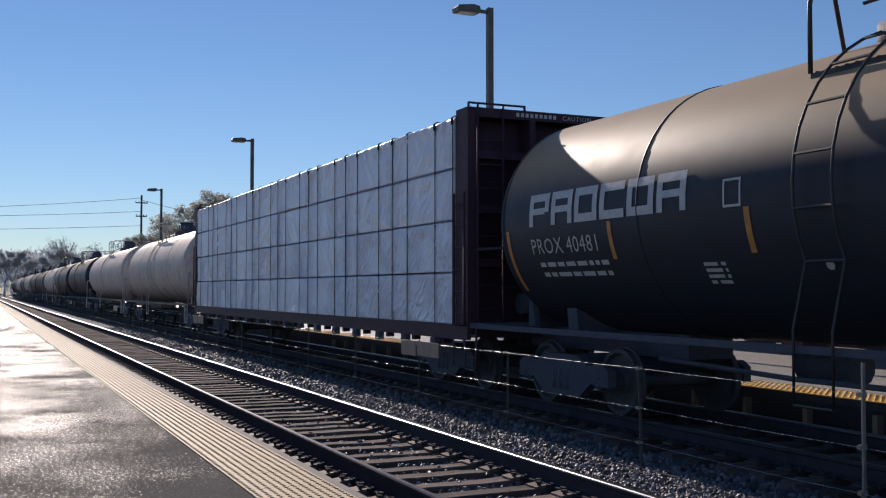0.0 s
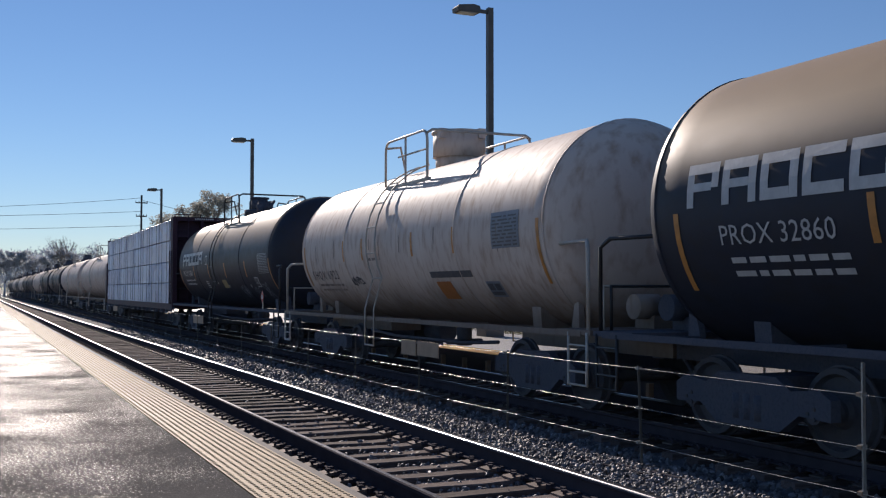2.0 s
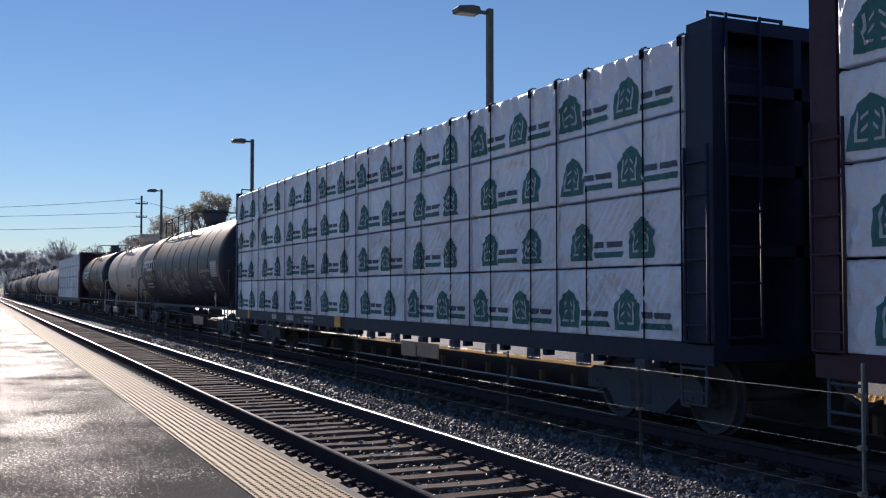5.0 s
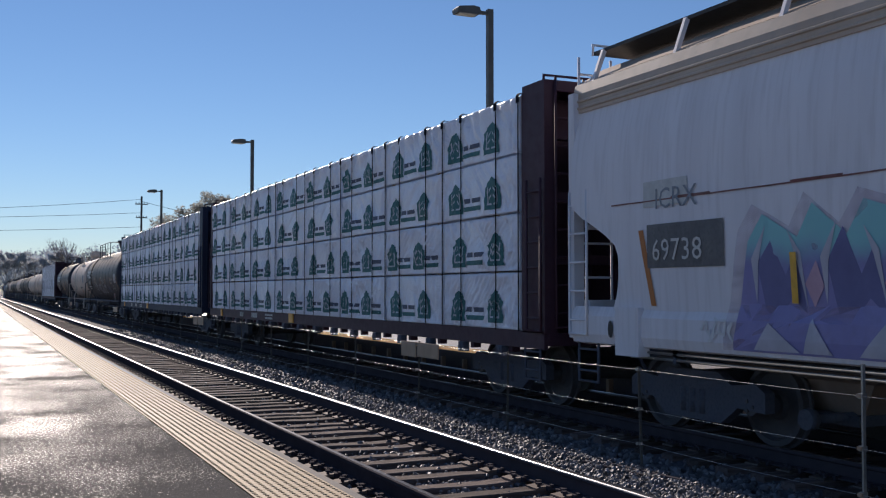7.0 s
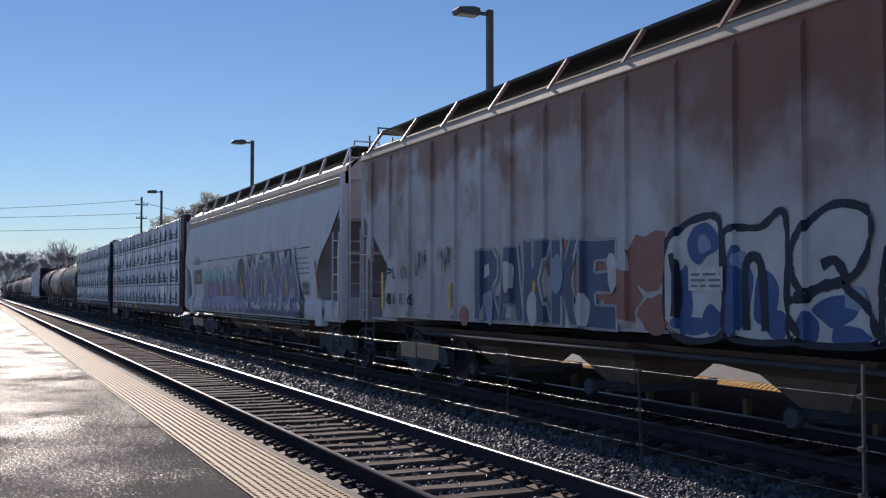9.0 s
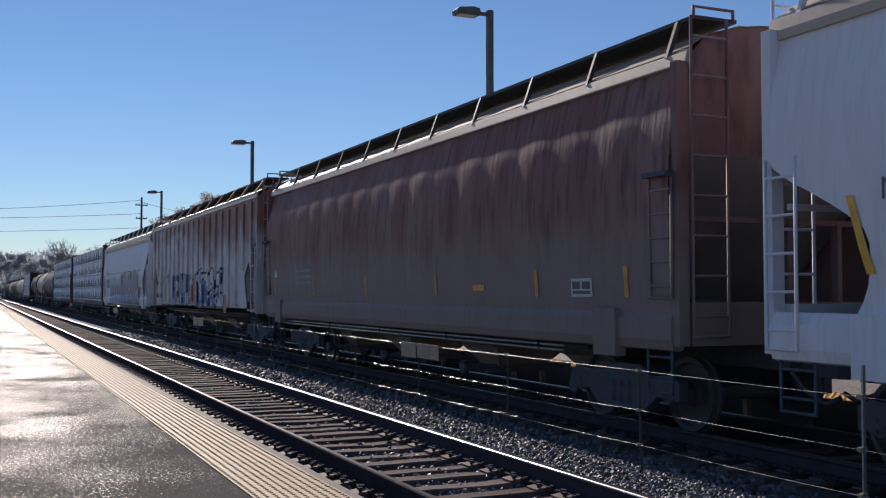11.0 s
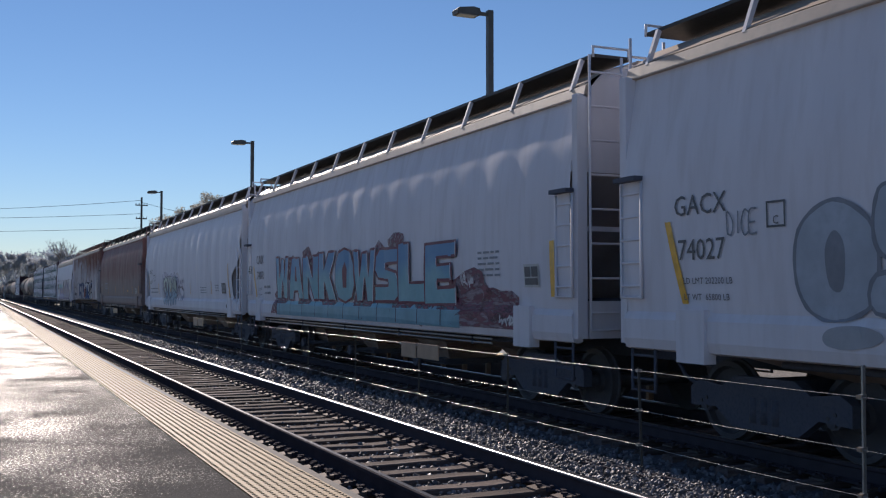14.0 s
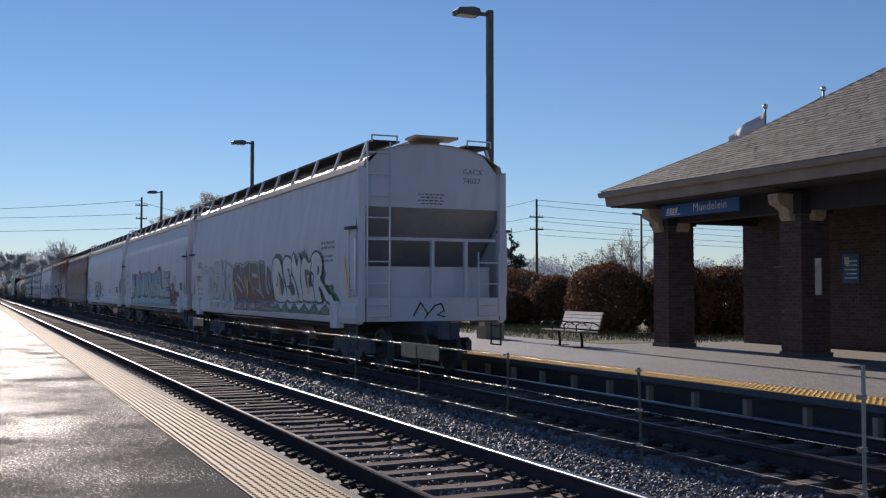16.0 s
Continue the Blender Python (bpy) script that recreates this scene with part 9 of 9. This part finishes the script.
for k, cloud in enumerate(([(-2.07, 2.07), (-2.1, 2.22), (-2.2, 2.36), (-2.34, 2.38), (-2.5, 2.47), (-2.91, 2.44), (-3.13, 2.27), (-3.0, 1.9), (-2.3, 1.4), (-2.12, 1.4), (-2.0, 1.6), (-2.08, 1.85)], [(-4.56, 2.3), (-4.62, 2.44), (-4.8, 2.46), (-4.83, 2.52), (-4.95, 2.43), (-5.1, 2.31), (-4.9, 2.1)],
                           [(-6.1, 2.1), (-6.21, 2.1), (-6.29, 2.0), (-6.38, 1.9), (-6.24, 1.83), (-6.19, 1.7), (-6.0, 1.87)], [(-6.2, 1.66), (-6.34, 1.7), (-6.48, 1.7), (-6.57, 1.69), (-6.72, 1.72), (-6.8, 1.67), (-6.79, 1.57), (-6.96, 1.53), (-7.15, 1.4), (-7.14, 1.34), (-6.8, 1.34), (-6.5, 1.45)])):
    decal(car_l, [smooth_ring(cloud, 3)], pl_l, M["g_green"] if k == 3 else M["g_greenhaze"], "spray_cloud", "green spray halo" if k == 0 else "", off=0.0075 + 0.0004 * k)


def drawn_letter(k, ring, counters, label=""):
    """One white letter of the last word, freehand: a dark outline of uneven width and dark counters."""
    ring = smooth_ring(ring, 4)
    letter = decal(car_l, [ring], pl_l, M["g_white"], "spray_letter", label, off=0.0200 + 0.0022 * k)
    decal(letter, stroke(ring, 0.046, True, 370 + k), pl_l, M["g_navy"], "letter_outline", off=0.0208 + 0.0022 * k, step=0.000004)
    for c in counters:
        decal(letter, [smooth_ring(c, 3)], pl_l, M["g_navy"], "letter_counter", off=0.0206 + 0.0022 * k)


drawn_letter(0, [(-2.26, 2.31), (-2.46, 2.38), (-2.73, 2.37), (-2.95, 2.26), (-3.08, 2.09), (-3.16, 1.87), (-3.33, 1.71), (-3.44, 1.48), (-3.45, 1.35), (-2.49, 1.34), (-2.31, 1.47), (-2.2, 1.76), (-2.17, 2.1)],
             [[(-2.4, 1.87), (-2.55, 1.74), (-2.73, 2.05), (-2.66, 1.80), (-2.57, 1.68)], [(-2.75, 2.05), (-2.95, 1.95), (-3.17, 1.79), (-3.18, 1.63), (-3.04, 1.47), (-2.92, 1.59), (-2.84, 1.84)]], "white freehand graffiti letter with a dark outline")
drawn_letter(1, [(-3.18, 2.28), (-3.41, 2.39), (-3.66, 2.37), (-3.86, 2.27), (-3.87, 1.99), (-4.07, 1.85), (-4.2, 1.7), (-4.33, 1.48), (-4.39, 1.36), (-3.47, 1.35), (-3.44, 1.55), (-3.37, 1.75), (-3.25, 1.91), (-3.16, 2.11)],
             [[(-3.55, 2.09), (-3.8, 2.08), (-3.9, 1.97), (-3.81, 1.84), (-4.07, 1.66), (-4.07, 1.52), (-3.86, 1.48), (-3.65, 1.63), (-3.45, 1.69), (-3.66, 1.73), (-3.69, 1.9)]])
drawn_letter(2, [(-3.87, 2.23), (-4.08, 2.44), (-4.34, 2.13), (-4.45, 2.42), (-4.62, 2.26), (-4.62, 2.01), (-4.58, 1.77), (-4.7, 1.52), (-4.75, 1.37), (-4.42, 1.36), (-4.36, 1.55), (-4.2, 1.77), (-3.94, 2.0)], [])
drawn_letter(3, [(-4.66, 2.15), (-4.77, 2.29), (-4.95, 2.33), (-5.23, 2.21), (-5.44, 2.22), (-5.38, 2.05), (-5.31, 1.99), (-5.28, 1.72), (-5.49, 1.69), (-5.57, 1.49), (-5.67, 1.36), (-4.79, 1.36), (-4.7, 1.52), (-4.61, 1.84)],
             [[(-4.94, 2.05), (-5.23, 2.02), (-5.33, 1.95), (-5.09, 1.91), (-5.28, 1.84), (-5.29, 1.69), (-5.08, 1.65), (-4.97, 1.79)]])
drawn_letter(4, [(-5.4, 2.25), (-5.53, 2.37), (-5.74, 2.42), (-5.96, 2.38), (-6.15, 2.27), (-6.21, 2.11), (-6.15, 1.93), (-6.05, 1.85), (-6.28, 1.71), (-6.55, 1.55), (-6.72, 1.51), (-6.88, 1.35), (-6.41, 1.35), (-6.23, 1.46), (-6.09, 1.59), (-5.91, 1.65), (-6.09, 1.37), (-5.7, 1.35), (-5.57, 1.49), (-5.52, 1.75), (-5.58, 1.91), (-5.35, 2.02), (-5.45, 2.15)],
             [[(-5.88, 2.11), (-5.99, 2.07), (-6.0, 1.98), (-5.85, 1.92)], [(-6.02, 1.66), (-6.14, 1.57), (-6.39, 1.36), (-6.25, 1.37), (-6.09, 1.51)]])
# the same words carried down over the sill
decal(car_l, [[(2.0, 1.08), (-2.3, 1.08), (-2.3, 1.34), (1.8, 1.34)]], pl_l, M["g_redhaze"], "spray_band", "thin red sprayed base band", off=0.0085)
decal(car_l, [[(1.73, 1.32), (1.55, 1.13), (1.64, 1.13)], [(1.33, 1.3), (1.13, 1.14), (1.44, 1.13)], [(0.58, 1.32), (0.49, 1.15), (0.72, 1.14)], [(-0.25, 1.3), (-0.51, 1.14), (-0.11, 1.15)], [(-1.19, 1.23), (-1.6, 1.13), (-1.19, 1.14)]], pl_l, M["g_haze"], "spray_tooth", off=0.0125, step=0.0002)
wave = [(-2.3 - 0.1 * k, 1.13 + 0.15 * abs(math.sin(k * 0.42 + 0.4)) ** 1.5) for k in range(44)]
decal(car_l, [wave + [(-6.6, 1.335), (-2.3, 1.335)]], pl_l, M["g_white"], "spray_band", "white sprayed base band", off=0.0085)
decal(car_l, [wave + [(-6.6, 1.09), (-2.3, 1.09)]], pl_l, M["g_greenhaze"], "spray_band", "thin green spray under the white band", off=0.0095)
decal(car_l, stroke(wave, 0.06, False, 39), pl_l, M["g_navy"], "spray_line", off=0.0115, step=0.000004)
decal(car_l, [smooth_ring(blob(4.9 - 0.8 * k, 1.18, 0.34, 0.1, 160 + k, 9, 0.15), 3) for k in range(4)], pl_l, M["g_haze"], "spray_patch", off=0.0085, step=0.0002)
decal(car_l, bars(-6.08, 2.54, 0.9, 2, 0.10, 0.05, 87) + bars(-6.1, 2.27, 0.75, 2, 0.09, 0.04, 88) + bars(-6.61, 1.22, 0.5, 1, 0.09, 0.04, 89), pl_l, M["g_grey"], "small_print")
decal(car_l, [rect(-2.85, -2.77, 1.5, 1.9), rect(-5.2, -5.12, 1.5, 1.9), rect(4.3, 4.38, 1.5, 1.85), rect(0.3, 0.38, 1.5, 1.9), rect(2.0, 2.08, 1.5, 1.85)], pl_l, M["reflector"], "reflector_strip", "", off=0.03)


def tail_markings(car, y):
    turn = Matrix(((1, 0, 0, 0), (0, 0, -1, 0), (0, 1, 0, 0), (0, 0, 0, 1)))
    for body, x, z, size in (("GACX", 0.66, 3.90, 0.15), ("74027", 0.66, 3.72, 0.15)):
        me = text_mesh(body, size, 1.05)
        me.materials.append(M["stencil_black"])
        part("lettering", me, None, car, "black stencilled reporting mark").matrix_local = Matrix.Translation((x, y - 0.006, z)) @ turn
    rng = random.Random(4)
    bm = B()
    for k in range(4):
        x = -0.3 + 0.05 * (k % 2)
        while x < 0.22 - 0.07 * (k % 2):
            l = rng.uniform(0.04, 0.1)
            box(bm, x, x + l, y - 0.008, y - 0.004, 3.46 - 0.06 * k, 3.48 - 0.06 * k)
            x += l + 0.025
    part("small_print", bm, M["stencil_black"], car, "rows of small black print")


tail_markings(car_l, -8.25 + 0.12)
bm = B()
tube(bm, [(-0.45, -8.262, 1.1), (-0.3, -8.262, 1.36), (-0.15, -8.262, 1.15), (-0.22, -8.262, 1.05), (0.0, -8.262, 1.3), (0.14, -8.262, 1.34), (0.2, -8.262, 1.2), (0.05, -8.262, 1.12), (0.22, -8.262, 1.08)], 0.014, 4)
part("spray_tag", bm, M["g_black"], car_l, "black spray scribble on the end sill")


def head_lettering(car, body, half, head, radius, zc, ink, x0, z0):
    """Reporting mark and rows of small print on the rear head of a tank car."""
    def on_head(x, z, out):
        return (x, -half - head * math.sqrt(max(0.0, 1 - (x * x + (z - zc) ** 2) / radius ** 2)) - out, z)

    me = text_mesh(body, 0.14, 1.15)
    for v in me.vertices:
        v.co = on_head(x0 + v.co.x, z0 + v.co.y, 0.012)
    me.materials.append(ink)
    part("lettering", me, None, car, "stencilled reporting mark on the tank head")
    rng = random.Random(int(radius * 100))
    bm = B()
    for k in range(6):
        x = x0 + 0.04
        while x < x0 + 0.72 - 0.06 * k:
            l = rng.uniform(0.05, 0.12)
            z = z0 - 0.13 - 0.075 * k
            bm.faces.new([bm.verts.new(on_head(a, b, 0.012)) for a, b in ((x, z), (x + l, z), (x + l, z + 0.03), (x, z + 0.03))])
            x += l + 0.035
    tagged(part("small_print", bm, ink, car, "rows of small print on the tank head"), kind="stuff")


head_lettering(car_b, "PROX 40481", 6.25, 0.62, 1.47, 2.47, M["stencil_white"], 0.1, 3.1)
head_lettering(car_c, "SHQX 6923", 5.4, 0.62, 1.45, 2.42, M["stencil_black"], 0.0, 3.1)
head_lettering(car_d, "PROX 32860", 8.0, 0.62, 1.53, 2.42, M["stencil_white"], 0.16, 3.08)


def torn_flap(car, half):
    """A loose corner of wrap hanging off the top row of packs."""
    bm = B()
    rows = []
    for i in range(9):
        t = i / 8
        rows.append([bm.verts.new((-1.60 - 0.10 * math.sin(t * 2.6) * (0.4 + 0.6 * k / 4), half - 2.4 - 0.45 * (k / 4) * (1 - 0.8 * t) - 0.15 * t, 3.56 - 0.75 * t + 0.05 * math.sin(7 * t + k))) for k in range(5)])
    for a, b in zip(rows, rows[1:]):
        for k in range(4):
            bm.faces.new((a[k], a[k + 1], b[k + 1], b[k])).smooth = True
    me = mesh_of("torn_wrap", bm, M["wrap"])
    o = part("torn_wrap", me, None, car, "torn flap of white wrap hanging loose")
    o.modifiers.new("thick", 'SOLIDIFY').thickness = 0.004


torn_flap(car_e, 10.25)


# ---- movement ----
def motions():
    radius = 0.415
    for car, place in TRAIN:
        walk(car, [(t, pose(FAR_MID, place + SPEED * t, 0)) for t in (0, 4, 8, 12, 16)])
    step = SPEED / radius / FPS
    turns = [(k / FPS, -math.degrees(step * k)) for k in range(0, 16 * FPS + 1)]
    for ws, y in WHEELSETS:
        walk(ws, [(t, pose(0, y, 0.415, a % 360, 0, 0)) for t, a in turns])


motions()
